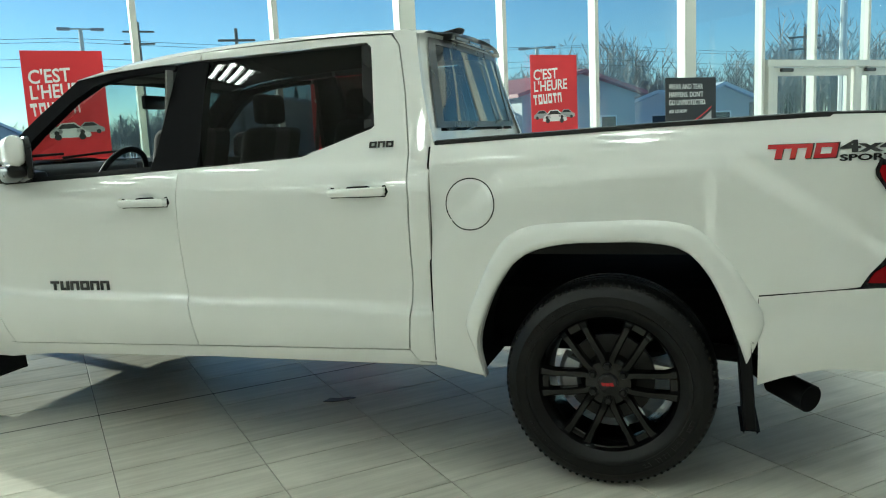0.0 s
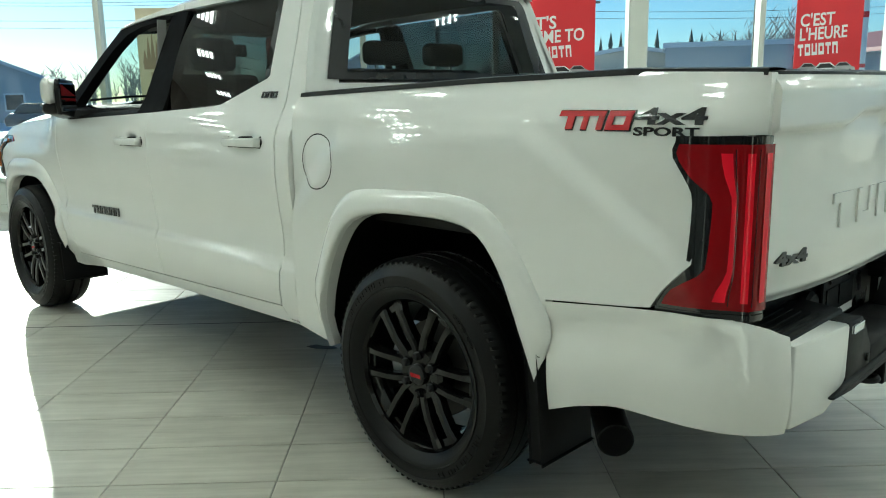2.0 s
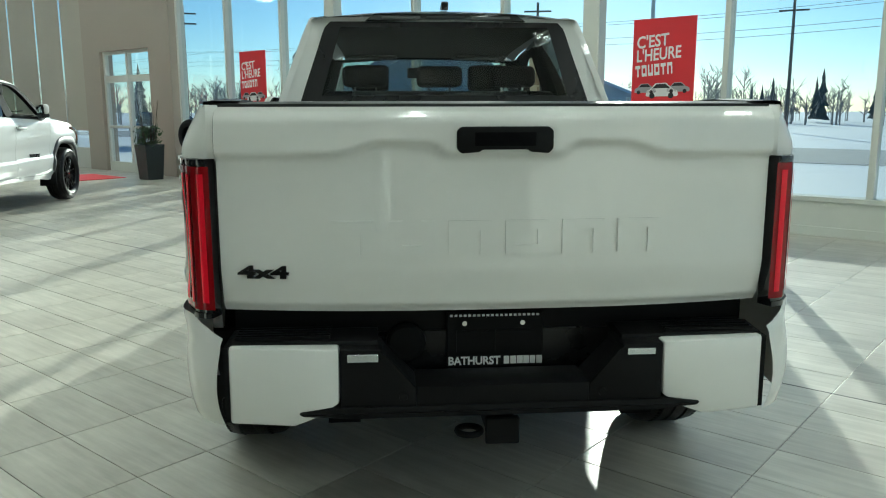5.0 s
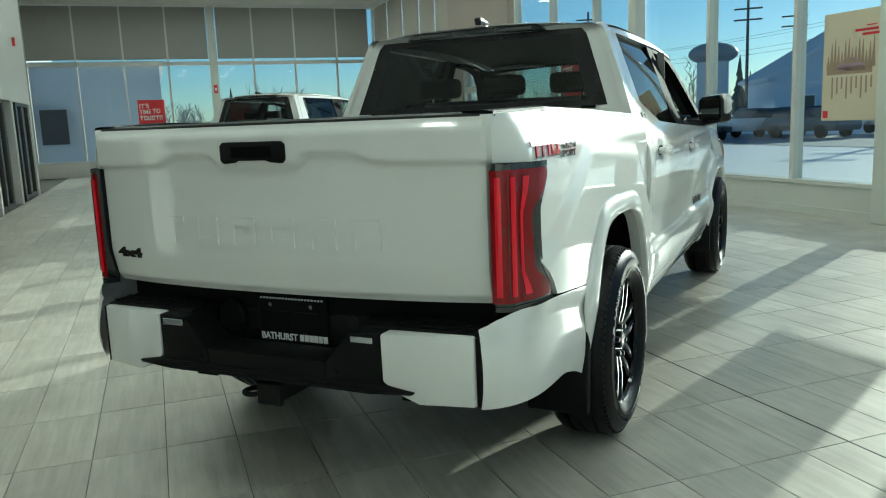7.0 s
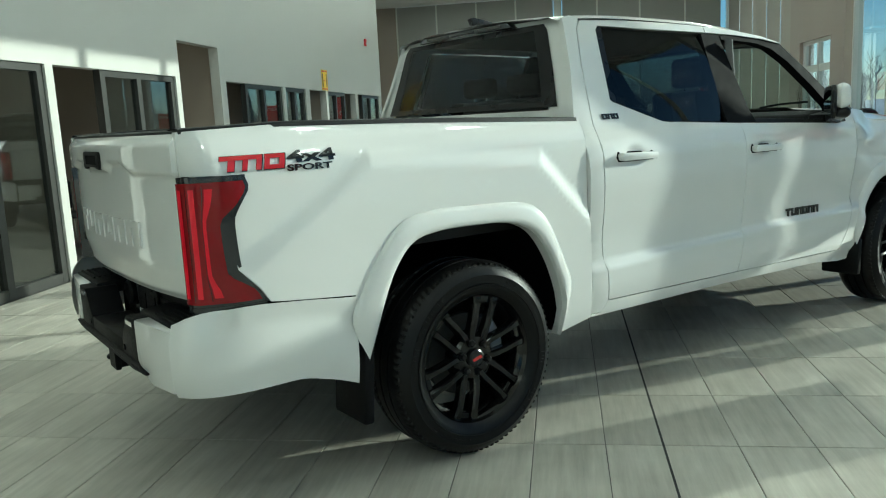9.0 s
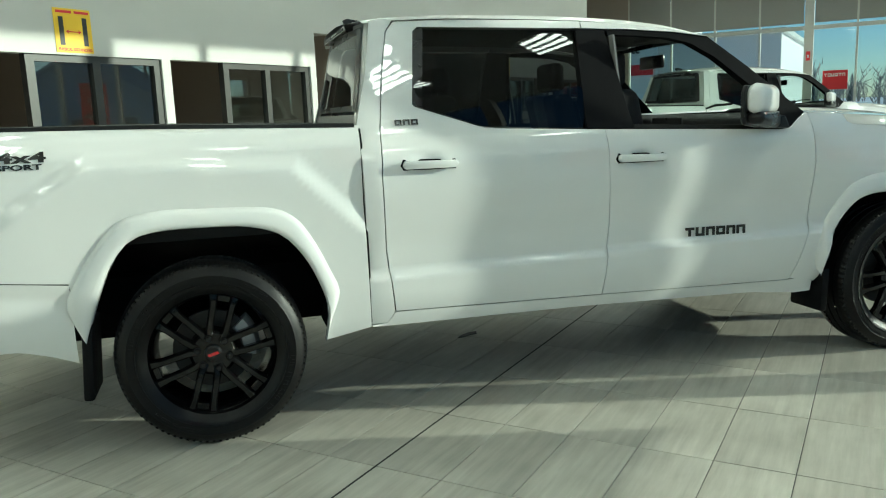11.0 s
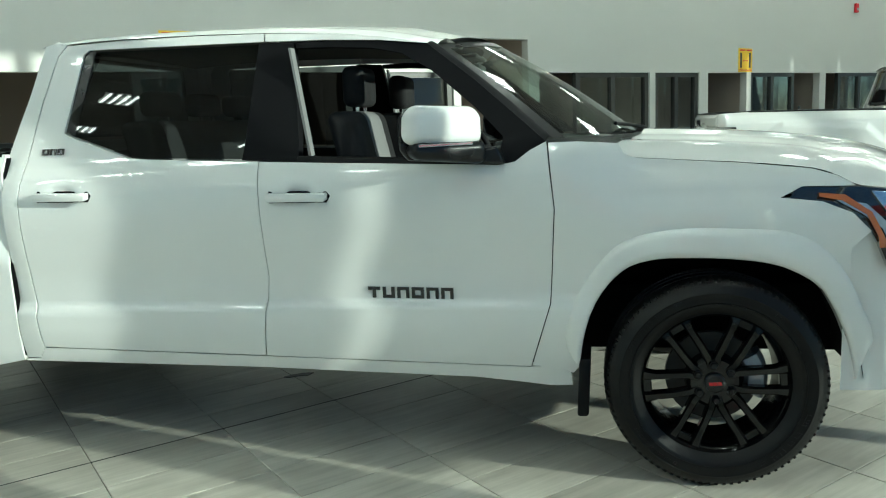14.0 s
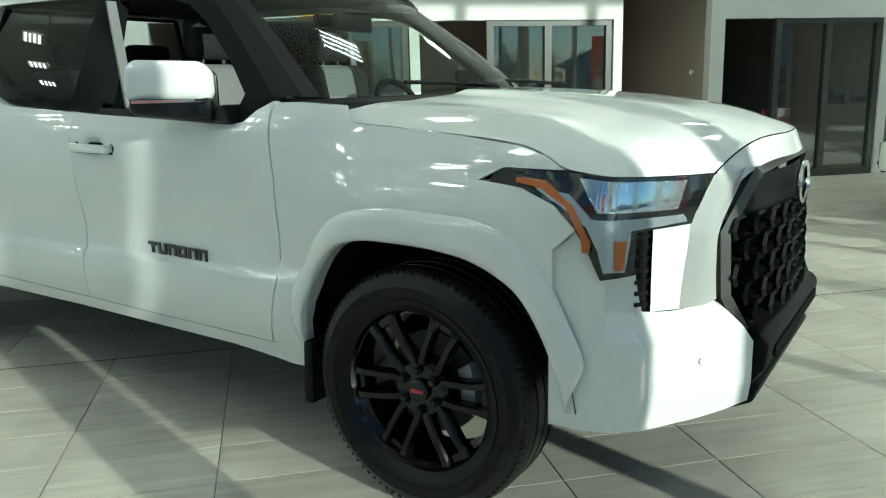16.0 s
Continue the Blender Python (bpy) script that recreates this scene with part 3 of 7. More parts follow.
def side_panel(name, poly, sg, material, parent, step=0.07, rim=0.035, fn=side_y, lift=0.0, label=""):
    """A curved sheet of the truck's side with the given (x, z) outline, folded in at its edges."""
    bm = bmesh.new()
    pts = []
    for p, q in zip(poly, list(poly[1:]) + [poly[0]]):
        p, q = Vector(p), Vector(q)
        k = max(1, int((q - p).length / step + 0.5))
        pts += [p.lerp(q, i / k) for i in range(k)]
    count = len(pts)
    xs, zs = [p.x for p in pts], [p.y for p in pts]

    def inside(x, z):
        hit = False
        for i in range(count):
            p, q = pts[i], pts[i - 1]
            if (p.y > z) != (q.y > z) and x < (q.x - p.x) * (z - p.y) / (q.y - p.y) + p.x:
                hit = not hit
        return hit

    inner = []
    fine = step * 0.5
    gx0 = min(xs) + fine * 0.5
    while gx0 < max(xs):
        gz = min(zs) + fine * 0.5
        while gz < max(zs):
            if inside(gx0, gz) and min((p.x - gx0) ** 2 + (p.y - gz) ** 2 for p in pts) > (fine * 0.45) ** 2:
                inner.append(Vector((gx0, gz)))
            gz += fine
        gx0 += fine
    res = delaunay_2d_cdt(pts + inner, [(i, (i + 1) % count) for i in range(count)], [], 1, 1e-6)
    vs = [bm.verts.new((v.x, 0, v.y)) for v in res[0]]
    for f in res[2]:
        bm.faces.new([vs[i] for i in f])
    bm.normal_update()
    bm.verts.index_update()
    verts, norms, faces = [], [], []
    for v in bm.verts:
        x, z = v.co.x, v.co.z
        verts.append((x, sg * (fn(x, z) + lift), z))
        norms.append(side_normal(x, z, sg, fn))
    for fc in bm.faces:
        ids = [v.index for v in fc.verts]
        fc.normal_update()
        if fc.normal.y * sg < 0:
            ids.reverse()
        faces.append(ids)
    runs = {(f[k], f[(k + 1) % len(f)]) for f in faces for k in range(len(f))}
    border = [(a, b) for a, b in runs if (b, a) not in runs]
    fold = collections.defaultdict(lambda: Vector((0, 0, 0)))
    for a, b in border:
        d = Vector(verts[b]) - Vector(verts[a])
        out = (Vector((-d.z, 0, d.x)) * sg).normalized()
        fold[a] += out
        fold[b] += out
    low = {}
    for a, out in fold.items():
        out = out.normalized() if out.length > 0.2 else Vector((0, 0, 0))
        x, y, z = verts[a]
        low[a] = len(verts)
        for deep in (0.0012, max(rim, 0.0016)):
            verts.append((x + out.x * 0.0015, y - sg * deep, z + out.z * 0.0015))
            norms.append(out if out.length else norms[a])
    for a, b in sorted(border):
        p, q = low[a], low[b]
        faces += [[b, a, p, q], [q, p, p + 1, q + 1]]
    bm.free()
    me = bpy.data.meshes.new(name)
    me.from_pydata(verts, [], faces)
    me.polygons.foreach_set("use_smooth", [True] * len(faces))
    me.normals_split_custom_set_from_vertices(norms)
    me.materials.append(material)
    ob = new(name, me)
    ob.parent = parent
    if label:
        ob["label"] = label
    return ob


def grid_sheet(name, fn, nu, nv, material, parent, thick=0.0, label="", smooth=50):
    """A sheet through fn(a, b) for a and b from 0 to 1."""
    bm = bmesh.new()
    vs = [[bm.verts.new(fn(i / nu, j / nv)) for j in range(nv + 1)] for i in range(nu + 1)]
    for i in range(nu):
        for j in range(nv):
            bm.faces.new((vs[i][j], vs[i + 1][j], vs[i + 1][j + 1], vs[i][j + 1]))
    if thick:
        bmesh.ops.solidify(bm, geom=bm.faces[:], thickness=thick)
    return part(name, bm, material, parent, label, smooth)


def tube(bm, path, radius, sides=10):
    """A round bar along a path of points."""
    rings = []
    for i, p in enumerate(path):
        p = Vector(p)
        d = (Vector(path[min(i + 1, len(path) - 1)]) - Vector(path[max(i - 1, 0)])).normalized()
        s = d.cross(Vector((0, 0, 1)))
        if s.length < 0.05:
            s = d.cross(Vector((0, 1, 0)))
        s.normalize()
        t = s.cross(d)
        r = radius[i] if isinstance(radius, (list, tuple)) else radius
        rings.append([bm.verts.new(p + r * (math.cos(2 * math.pi * k / sides) * s + math.sin(2 * math.pi * k / sides) * t)) for k in range(sides)])
    for a, b in zip(rings, rings[1:]):
        for k in range(sides):
            bm.faces.new((a[k], a[(k + 1) % sides], b[(k + 1) % sides], b[k]))
    bm.faces.new(rings[0][::-1])
    bm.faces.new(rings[-1])
    return bm


def lathe(profile, steps=48, bm=None):
    """A body turned about the y axis from (radius, y) pairs."""
    bm = bm or bmesh.new()
    rings = []
    for k in range(steps):
        a = 2 * math.pi * k / steps
        rings.append([bm.verts.new((r * math.cos(a), y, r * math.sin(a))) for r, y in profile])
    for k in range(steps):
        p, q = rings[k], rings[(k + 1) % steps]
        for i in range(len(profile) - 1):
            if profile[i][0] < 1e-6 and profile[i + 1][0] < 1e-6:
                continue
            bm.faces.new((p[i], p[i + 1], q[i + 1], q[i]))
    bmesh.ops.remove_doubles(bm, verts=bm.verts[:], dist=1e-5)
    return bm


R_TYRE, W_TYRE, R_RIM = 0.411, 0.275, 0.272


def tyre_mesh():
    h = W_TYRE / 2
    prof = [(R_RIM - 0.004, h - 0.03), (R_RIM + 0.012, h - 0.012), (R_RIM + 0.03, h - 0.002), (R_RIM + 0.034, h + 0.001), (0.335, h + 0.004), (0.352, h + 0.002), (0.356, h + 0.0035), (0.368, h - 0.004), (0.388, h - 0.016), (0.402, h - 0.034), (0.408, h - 0.052)]
    for g in (0.055, 0.0):
        prof += [(0.411, g + 0.012), (0.411, g + 0.006), (0.402, g + 0.004), (0.402, g - 0.004), (0.411, g - 0.006), (0.411, g - 0.012)]
    back = [(r, -y) for r, y in prof[:11][::-1]]
    mid = [(0.411, -0.05 + 0.008), (0.402, -0.052), (0.402, -0.060), (0.411, -0.064)]
    bm = lathe(prof + mid + back, 72)
    return bm


def tread_mesh():
    """Tread blocks along both shoulders."""
    h = W_TYRE / 2
    bm = bmesh.new()
    for k in range(88):
        a = 2 * math.pi * k / 88
        for s in (1, -1):
            vs = box(bm, -0.0055, 0.0055, s * (h - 0.055) - 0.022, s * (h - 0.055) + 0.034, 0.398, 0.4125)
            for v in vs:
                if v.co.y * s > h - 0.045:
                    v.co.z -= 0.012
                v.co.x += 0.006 * (v.co.y * s - h + 0.055) / 0.03
            bmesh.ops.rotate(bm, verts=vs, cent=(0, 0, 0), matrix=Matrix.Rotation(a, 3, "Y"))
    return bm


def sidewall_bars():
    """Raised bars on the sidewall that stand for its lettering."""
    y = W_TYRE / 2
    bm = bmesh.new()
    for start, widths, r0, r1 in ((20, (9, 6, 8, 7, 9, 5, 8), 0.332, 0.350), (118, (5, 4, 6, 5, 3, 5, 6, 4), 0.335, 0.347), (205, (9, 6, 8, 7, 9, 5, 8), 0.332, 0.350), (300, (4, 6, 5, 4, 6), 0.335, 0.347)):
        a = start
        for w in widths:
            d = r1 * math.radians(w) / 2 * 0.55
            for e in (-0.72, 0.72):
                vs = box(bm, d * e - 0.003, d * e + 0.003, y - 0.001, y + 0.0062, r0, r1)
                bmesh.ops.rotate(bm, verts=vs, cent=(0, 0, 0), matrix=Matrix.Rotation(radians(a), 3, "Y"))
            vs = box(bm, -d, d, y - 0.001, y + 0.006, r1 - 0.005 if w % 2 else r0, r1 if w % 2 else r0 + 0.005)
            bmesh.ops.rotate(bm, verts=vs, cent=(0, 0, 0), matrix=Matrix.Rotation(radians(a), 3, "Y"))
            a += w * 0.95
    return bm


def wheel(truck, m, flip):
    """A wheel with tyre, barrel, six split spokes, cap, nuts and brake."""
    w = part("wheel", lathe([(0.262, 0.10), (0.270, 0.114), (0.280, 0.106), (0.280, 0.085), (0.262, 0.07), (0.245, 0.02), (0.24, -0.09), (0.255, -0.10), (0.27, -0.11)], 64), M_RIM, truck, "gloss black alloy wheel", 35, m)
    part("tyre", tyre_mesh(), M_TYRE, w, "black all-season tyre", 40)
    part("tread", tread_mesh(), M_TYRE, w)["kind"] = "stuff"
    part("sidewall_print", sidewall_bars(), M_TYRE, w)["kind"] = "stuff"
    bm = lathe([(0.3165, W_TYRE / 2 + 0.002), (0.3175, W_TYRE / 2 + 0.006), (0.3195, W_TYRE / 2 + 0.006), (0.3205, W_TYRE / 2 + 0.002)], 64)
    part("sidewall_ring", bm, M_TYRE, w, "", 40)
    # each split spoke: two bevelled bars with a slot, joined at the root and by a pad at the rim
    for k in range(6):
        a = radians(60 * k + 30)
        bm = bmesh.new()
        for s in (1, -1):
            prof = [(0.052, s * 0.020, 0.020, 0.0), (0.095, s * 0.0335, 0.0165, 0.004), (0.150, s * 0.0375, 0.0150, 0.008), (0.215, s * 0.0400, 0.0150, 0.004), (0.252, s * 0.0450, 0.0200, 0.0), (0.267, s * 0.0480, 0.0240, -0.006)]
            ring = []
            for r, off, half, rise in prof:
                y = 0.082 + 0.024 * (r / 0.262) + rise
                ring.append([bm.verts.new((off - half, y - 0.040, r)), bm.verts.new((off + half, y - 0.040, r)), bm.verts.new((off + half, y - 0.010, r)), bm.verts.new((off + half * 0.60, y, r)), bm.verts.new((off - half * 0.60, y, r)), bm.verts.new((off - half, y - 0.010, r))])
            for p, q in zip(ring, ring[1:]):
                for i in range(6):
                    bm.faces.new((p[i], p[(i + 1) % 6], q[(i + 1) % 6], q[i]))
            bm.faces.new(ring[0][::-1])
            bm.faces.new(ring[-1])
        bmesh.ops.recalc_face_normals(bm, faces=bm.faces[:])
        bmesh.ops.rotate(bm, verts=bm.verts[:], cent=(0, 0, 0), matrix=Matrix.Rotation(a, 3, "Y"))
        sp = part("spoke", bm, M_RIM, w, "", 20)
        bm = box_bm(-0.030, 0.030, 0.058, 0.088, 0.232, 0.266, bevel=0.004)
        bmesh.ops.rotate(bm, verts=bm.verts[:], cent=(0, 0, 0), matrix=Matrix.Rotation(a, 3, "Y"))
        part("spoke_pad", bm, M_RIM, sp)
    part("hub", lathe([(0.0, 0.086), (0.088, 0.088), (0.102, 0.074), (0.106, 0.02), (0.0, 0.0)], 36), M_RIM, w, "", 30)
    cap = part("centre_cap", lathe([(0.0, 0.106), (0.030, 0.106), (0.038, 0.101), (0.040, 0.07), (0.0, 0.07)], 28), M_GLOSSB, w, "", 30)
    bm = bmesh.new()
    for i in range(3):
        vs = box(bm, -0.023 + 0.0160 * i, -0.009 + 0.0160 * i, 0.1055, 0.1075, -0.0065, 0.0065)
        for v in vs:
            v.co.x += 0.25 * v.co.z
    part("cap_mark", bm, M_BADGER, cap, "small red emblem bars")
    for k in range(6):
        a = radians(60 * k)
        bm = lathe([(0.0, 0.108), (0.011, 0.108), (0.0155, 0.100), (0.0175, 0.07)], 6)
        bmesh.ops.translate(bm, verts=bm.verts[:], vec=(0.068 * math.sin(a), 0, 0.068 * math.cos(a)))
        part("wheel_nut", bm, M_GLOSSB, w)
    part("brake_disc", lathe([(0.06, 0.0), (0.175, 0.0), (0.175, -0.03), (0.06, -0.03)], 40), M_DISC, w, "", 30)
    # caliper: one curved block over the rim of the disc
    steps = []
    bm = bmesh.new()
    for i in range(9):
        a = radians(-118 + 7 * i) * (1 if flip > 0 else -1)
        swell = 0.012 * math.sin(math.pi * i / 8)
        steps.append([bm.verts.new((r * math.sin(a), y, r * math.cos(a))) for r, y in ((0.120, 0.006), (0.130, 0.030 + swell), (0.185, 0.034 + swell), (0.205, 0.010), (0.205, -0.05), (0.120, -0.05))])
    for p, q in zip(steps, steps[1:]):
        for i in range(6):
            bm.faces.new((p[i], p[(i + 1) % 6], q[(i + 1) % 6], q[i]))
    bm.faces.new(steps[0])
    bm.faces.new(steps[-1][::-1])
    bmesh.ops.recalc_face_normals(bm, faces=bm.faces[:])
    part("brake_caliper", bm, M_CALIPER, w, "silver brake caliper", 40)
    return w


WHEEL_TURN = {(False, 1): 15, (False, -1): 1, (True, 1): 4, (True, -1): 14}
REAR_IN = [(-0.498, 0.41), (-0.518, 0.554), (-0.486, 0.68), (-0.426, 0.806), (-0.331, 0.916), (-0.186, 0.964), (0.0, 0.974), (0.17, 0.971), (0.29, 0.941), (0.375, 0.846), (0.435, 0.718), (0.48, 0.593), (0.505, 0.516)]
REAR_OUT = [(-0.523, 0.525), (-0.573, 0.632), (-0.533, 0.747), (-0.463, 0.896), (-0.388, 0.996), (-0.268, 1.044), (0.0, 1.056), (0.16, 1.059), (0.32, 1.031), (0.43, 0.926), (0.51, 0.806), (0.565, 0.69), (0.54, 0.593)]
FRONT_IN = [(-3.195, 0.46), (-3.215, 0.60), (-3.262, 0.73), (-3.36, 0.85), (-3.47, 0.892), (-3.62, 0.898), (-3.80, 0.888), (-3.93, 0.862), (-4.05, 0.795), (-4.11, 0.71), (-4.155, 0.61), (-4.185, 0.51), (-4.20, 0.43)]
FRONT_OUT = [(-3.165, 0.50), (-3.140, 0.58), (-3.185, 0.74), (-3.275, 0.88), (-3.38, 0.97), (-3.57, 1.008), (-3.80, 1.004), (-3.95, 0.99), (-4.07, 0.93), (-4.15, 0.835), (-4.215, 0.70), (-4.258, 0.59), (-4.225, 0.51)]


def flare(truck, inner, outer, sg):
    a, b = curve_points(inner, 44), curve_points(outer, 44)

    def at(i, j):
        k = min(43, round(i * 43))
        p, q = a[k], b[k]
        f = [(0.0, -0.004), (0.06, 0.007), (0.30, 0.018), (0.72, 0.024), (0.93, 0.023), (1.0, 0.014), (1.02, -0.05)][round(j * 6)]
        m = q.lerp(p, f[0])
        e = min(1.0, min(k, 43 - k) / 4)
        return (m.x, sg * (side_y(q.x, q.y) + f[1] * (0.35 + 0.65 * e)), m.y)

    grid_sheet("wheel_arch_trim", at, 43, 6, M_BODY, truck, 0.0, "", 60)
    # liner of the wheel housing
    c = a

    def liner(i, j):
        k = min(43, round(i * 43))
        p = c[k]
        d = Vector((p.x - (a[0].x + a[-1].x) / 2, p.y - 0.42))
        p2 = p + d.normalized() * 0.03
        return (p2.x, sg * (0.925 - 0.62 * j), p2.y)

    grid_sheet("wheel_well", liner, 43, 3, M_WELL, truck, 0.0, "black wheel housing liner", 60)


def blocks_word(name, parent, material, m, widths, height, gap, depth, slant=0.0):
    """A row of plain blocks that stand for a word mark."""
    bm = bmesh.new()
    x = 0.0
    for w, kind in widths:
        if kind == "o":
            box(bm, x, x + w, 0, height * 0.28, 0, depth)
            box(bm, x, x + w, height * 0.72, height, 0, depth)
            box(bm, x, x + w * 0.26, height * 0.28, height * 0.72, 0, depth)
            box(bm, x + w * 0.74, x + w, height * 0.28, height * 0.72, 0, depth)
        elif kind == "t":
            box(bm, x, x + w, height * 0.70, height, 0, depth)
            box(bm, x + w * 0.36, x + w * 0.64, 0, height * 0.70, 0, depth)
        elif kind == "u":
            box(bm, x, x + w, 0, height * 0.28, 0, depth)
            box(bm, x, x + w * 0.28, height * 0.28, height, 0, depth)
            box(bm, x + w * 0.72, x + w, height * 0.28, height, 0, depth)
        elif kind == "n":
            box(bm, x, x + w, height * 0.72, height, 0, depth)
            box(bm, x, x + w * 0.27, 0, height * 0.72, 0, depth)
            box(bm, x + w * 0.73, x + w, 0, height * 0.72, 0, depth)
        else:
            box(bm, x, x + w, 0, height, 0, depth)
        x += w + gap
    for v in bm.verts:
        v.co.x += slant * v.co.y
    return part(name, bm, material, parent, "", 0, m)


def wrap_side(ob, sg, x0, z0, slope):
    """Lays flat lettering onto the truck's side, starting at x0, z0."""
    for v in ob.data.vertices:
        x, z = x0 - sg * v.co.x, z0 + v.co.y + slope * v.co.x
        v.co = (x, sg * (side_y(x, z) + 0.002 + max(0.0, v.co.z)), z)
    return ob


def build_truck(root):
    T = root

    def screen(i, j):
        s = (j * 2 - 1)
        xt, zt, yt = -2.80 + 0.19 * s ** 2, 1.797 - 0.045 * s ** 2, 0.665 * s
        xb, zb, yb = -3.46 + 0.38 * s ** 2, 1.362 - 0.012 * s ** 2, 0.815 * s
        return (xt + (xb - xt) * i, yt + (yb - yt) * i, zt + (zb - zt) * i + 0.018 * math.sin(math.pi * i) * (1 - 0.5 * s * s))

    # side sheets, both sides
    for sg in (1, -1):
        rear_door = [(-0.830, 0.517), (-0.803, 0.80), (-0.797, 1.144), (-0.812, 1.345), (-0.850, 1.60), (-0.895, 1.80), (-0.935, 1.846), (-1.20, 1.853), (-1.60, 1.848), (-1.882, 1.838), (-1.884, 1.806), (-1.045, 1.822), (-1.02, 1.80), (-0.972, 1.458), (-0.985, 1.445), (-1.30, 1.338), (-1.36, 1.332), (-1.909, 1.304), (-1.921, 0.83), (-1.881, 0.490)]
        side_panel("rear_door", rear_door, sg, M_BODY, T, step=0.05)
        front_door = [(-1.914, 1.304), (-1.927, 0.83), (-1.888, 0.4895), (-3.002, 0.455), (-3.085, 0.72), (-3.107, 1.09), (-3.081, 1.343), (-3.02, 1.312), (-2.965, 1.272), (-2.90, 1.262)]
        side_panel("front_door", front_door[::-1], sg, M_BODY, T, step=0.05)
        side_panel("roof_rail", [(-1.890, 1.838), (-2.15, 1.822), (-2.40, 1.795), (-2.60, 1.755), (-2.40, 1.781), (-2.15, 1.797), (-1.892, 1.806)], sg, M_BODY, T)
        pillar = [(-0.706, 1.376), (-0.710, 1.345), (-0.716, 0.46), (-0.790, 0.462), (-0.822, 0.513), (-0.795, 0.80), (-0.789, 1.144), (-0.804, 1.345), (-0.842, 1.60), (-0.887, 1.80), (-0.927, 1.853), (-0.875, 1.866), (-0.820, 1.85), (-0.775, 1.62)]
        side_panel("cab_corner", [(x if x < -0.735 else x, z) for x, z in pillar], sg, M_BODY, T, fn=lambda x, z: lerp_table(BODY_Z, z + 0.018 * (x + 1.9)) - 0.4 * max(0.0, x + 0.78) ** 1.5)
        sill = [(-0.716, 0.455), (-0.790, 0.458), (-0.826, 0.509), (-1.885, 0.483), (-3.000, 0.449), (-3.09, 0.46), (-3.16, 0.43), (-3.165, 0.372), (-3.07, 0.368), (-2.77, 0.400), (-1.80, 0.432), (-0.72, 0.446)]
        side_panel("rocker_panel", sill, sg, M_BODY, T, rim=0.08)
        # bed side
        rear_in = [(p.x, p.y) for p in curve_points(REAR_IN, 30)]
        bedside = [(-0.705, 1.374), (-0.703, 1.02), (-0.709, 0.452)] + rear_in[:-2] + [(0.52, 0.60), (0.545, 0.778), (0.83, 0.806), (0.875, 0.812), (0.905, 0.86), (0.972, 0.935), (0.985, 1.00), (0.985, 1.10), (0.960, 1.16), (0.918, 1.215), (0.925, 1.246), (1.03, 1.258), (1.104, 1.258), (1.105, 1.404), (0.75, 1.416), (0.2, 1.405)]
        side_panel("bed_side", bedside, sg, M_BODY, T, step=0.045)
        # black filler strip added to darken the gap between cab and bed like shade
        side_panel("cab_seal", [(-0.702, 0.47), (-0.702, 1.36), (-0.716, 1.36), (-0.716, 0.47)], sg, M_WELL, T, rim=0.02, lift=-0.010)
        flare(T, REAR_IN, REAR_OUT, sg)
        # front wing
        front_in = [(p.x, p.y) for p in curve_points(FRONT_IN, 30)]
        wing = [(-3.010, 0.458), (-3.092, 0.72), (-3.114, 1.09), (-3.090, 1.338), (-3.20, 1.338), (-3.352, 1.324), (-3.372, 1.284), (-3.42, 1.266), (-3.80, 1.236), (-4.04, 1.208), (-4.12, 1.182), (-4.184, 1.146), (-4.00, 1.150), (-3.921, 1.110), (-4.065, 1.092), (-4.165, 1.050), (-4.230, 0.984), (-4.165, 0.925)] + front_in[::-1][3:] + [(-3.17, 0.43), (-3.10, 0.455)]
        side_panel("front_wing", wing, sg, M_BODY, T)
        flare(T, FRONT_IN, FRONT_OUT, sg)
        # dark window band and glass
        up = lambda x, z: lerp_table(BODY_Z, z + 0.018 * (x + 1.9)) - 0.010
        def pane_y(x, z):
            q = (z + 0.018 * (x + 1.9) - 1.30) / 0.52
            return 0.917 - 0.204 * q + 0.022 * math.sin(math.pi * max(0.0, min(1.0, q))) - 0.010 - 0.03 * (x + 1.43) ** 2
        b_pillar = [(-1.83, 1.315), (-1.86, 1.795), (-1.884, 1.800), (-2.015, 1.790), (-2.08, 1.304), (-1.914, 1.309)]
        side_panel("b_pillar", b_pillar, sg, M_PILLAR, T, fn=up, rim=0.05)
        a_pillar = [(-2.03, 1.789), (-2.15, 1.793), (-2.40, 1.777), (-2.595, 1.755), (-2.80, 1.593), (-3.02, 1.398), (-3.078, 1.345), (-3.02, 1.312), (-2.965, 1.273), (-2.895, 1.263), (-2.905, 1.295), (-2.915, 1.370), (-2.80, 1.490), (-2.62, 1.645), (-2.49, 1.722), (-2.36, 1.752), (-2.18, 1.766), (-2.03, 1.770)]
        side_panel("a_pillar", a_pillar, sg, M_PILLAR, T, fn=up, rim=0.06)
        # cover between the pillar and the windscreen
        line = curve_points([(-2.595, 1.755), (-2.80, 1.593), (-3.02, 1.398), (-3.078, 1.345)], 17)

        def cover(i, j):
            p = line[round(i * 16)]
            a = Vector((p.x, sg * (up(p.x, p.y) - 0.004), p.y))
            b = Vector(screen(i, 0.985 if sg > 0 else 0.015)) + Vector((0, 0, 0.004))
            m = a.lerp(b, j)
            m.z += 0.010 * math.sin(math.pi * j)
            return tuple(m)
        grid_sheet("pillar_cover", cover, 16, 4, M_PILLAR, T, 0.0, "", 60)
        part("glass_run", prism([(-2.022, 1.765), (-2.032, 1.765), (-2.092, 1.318), (-2.080, 1.318)], "y", sg * 0.755, sg * 0.80), M_SEATG, T, "grey rubber glass channel of the open window")
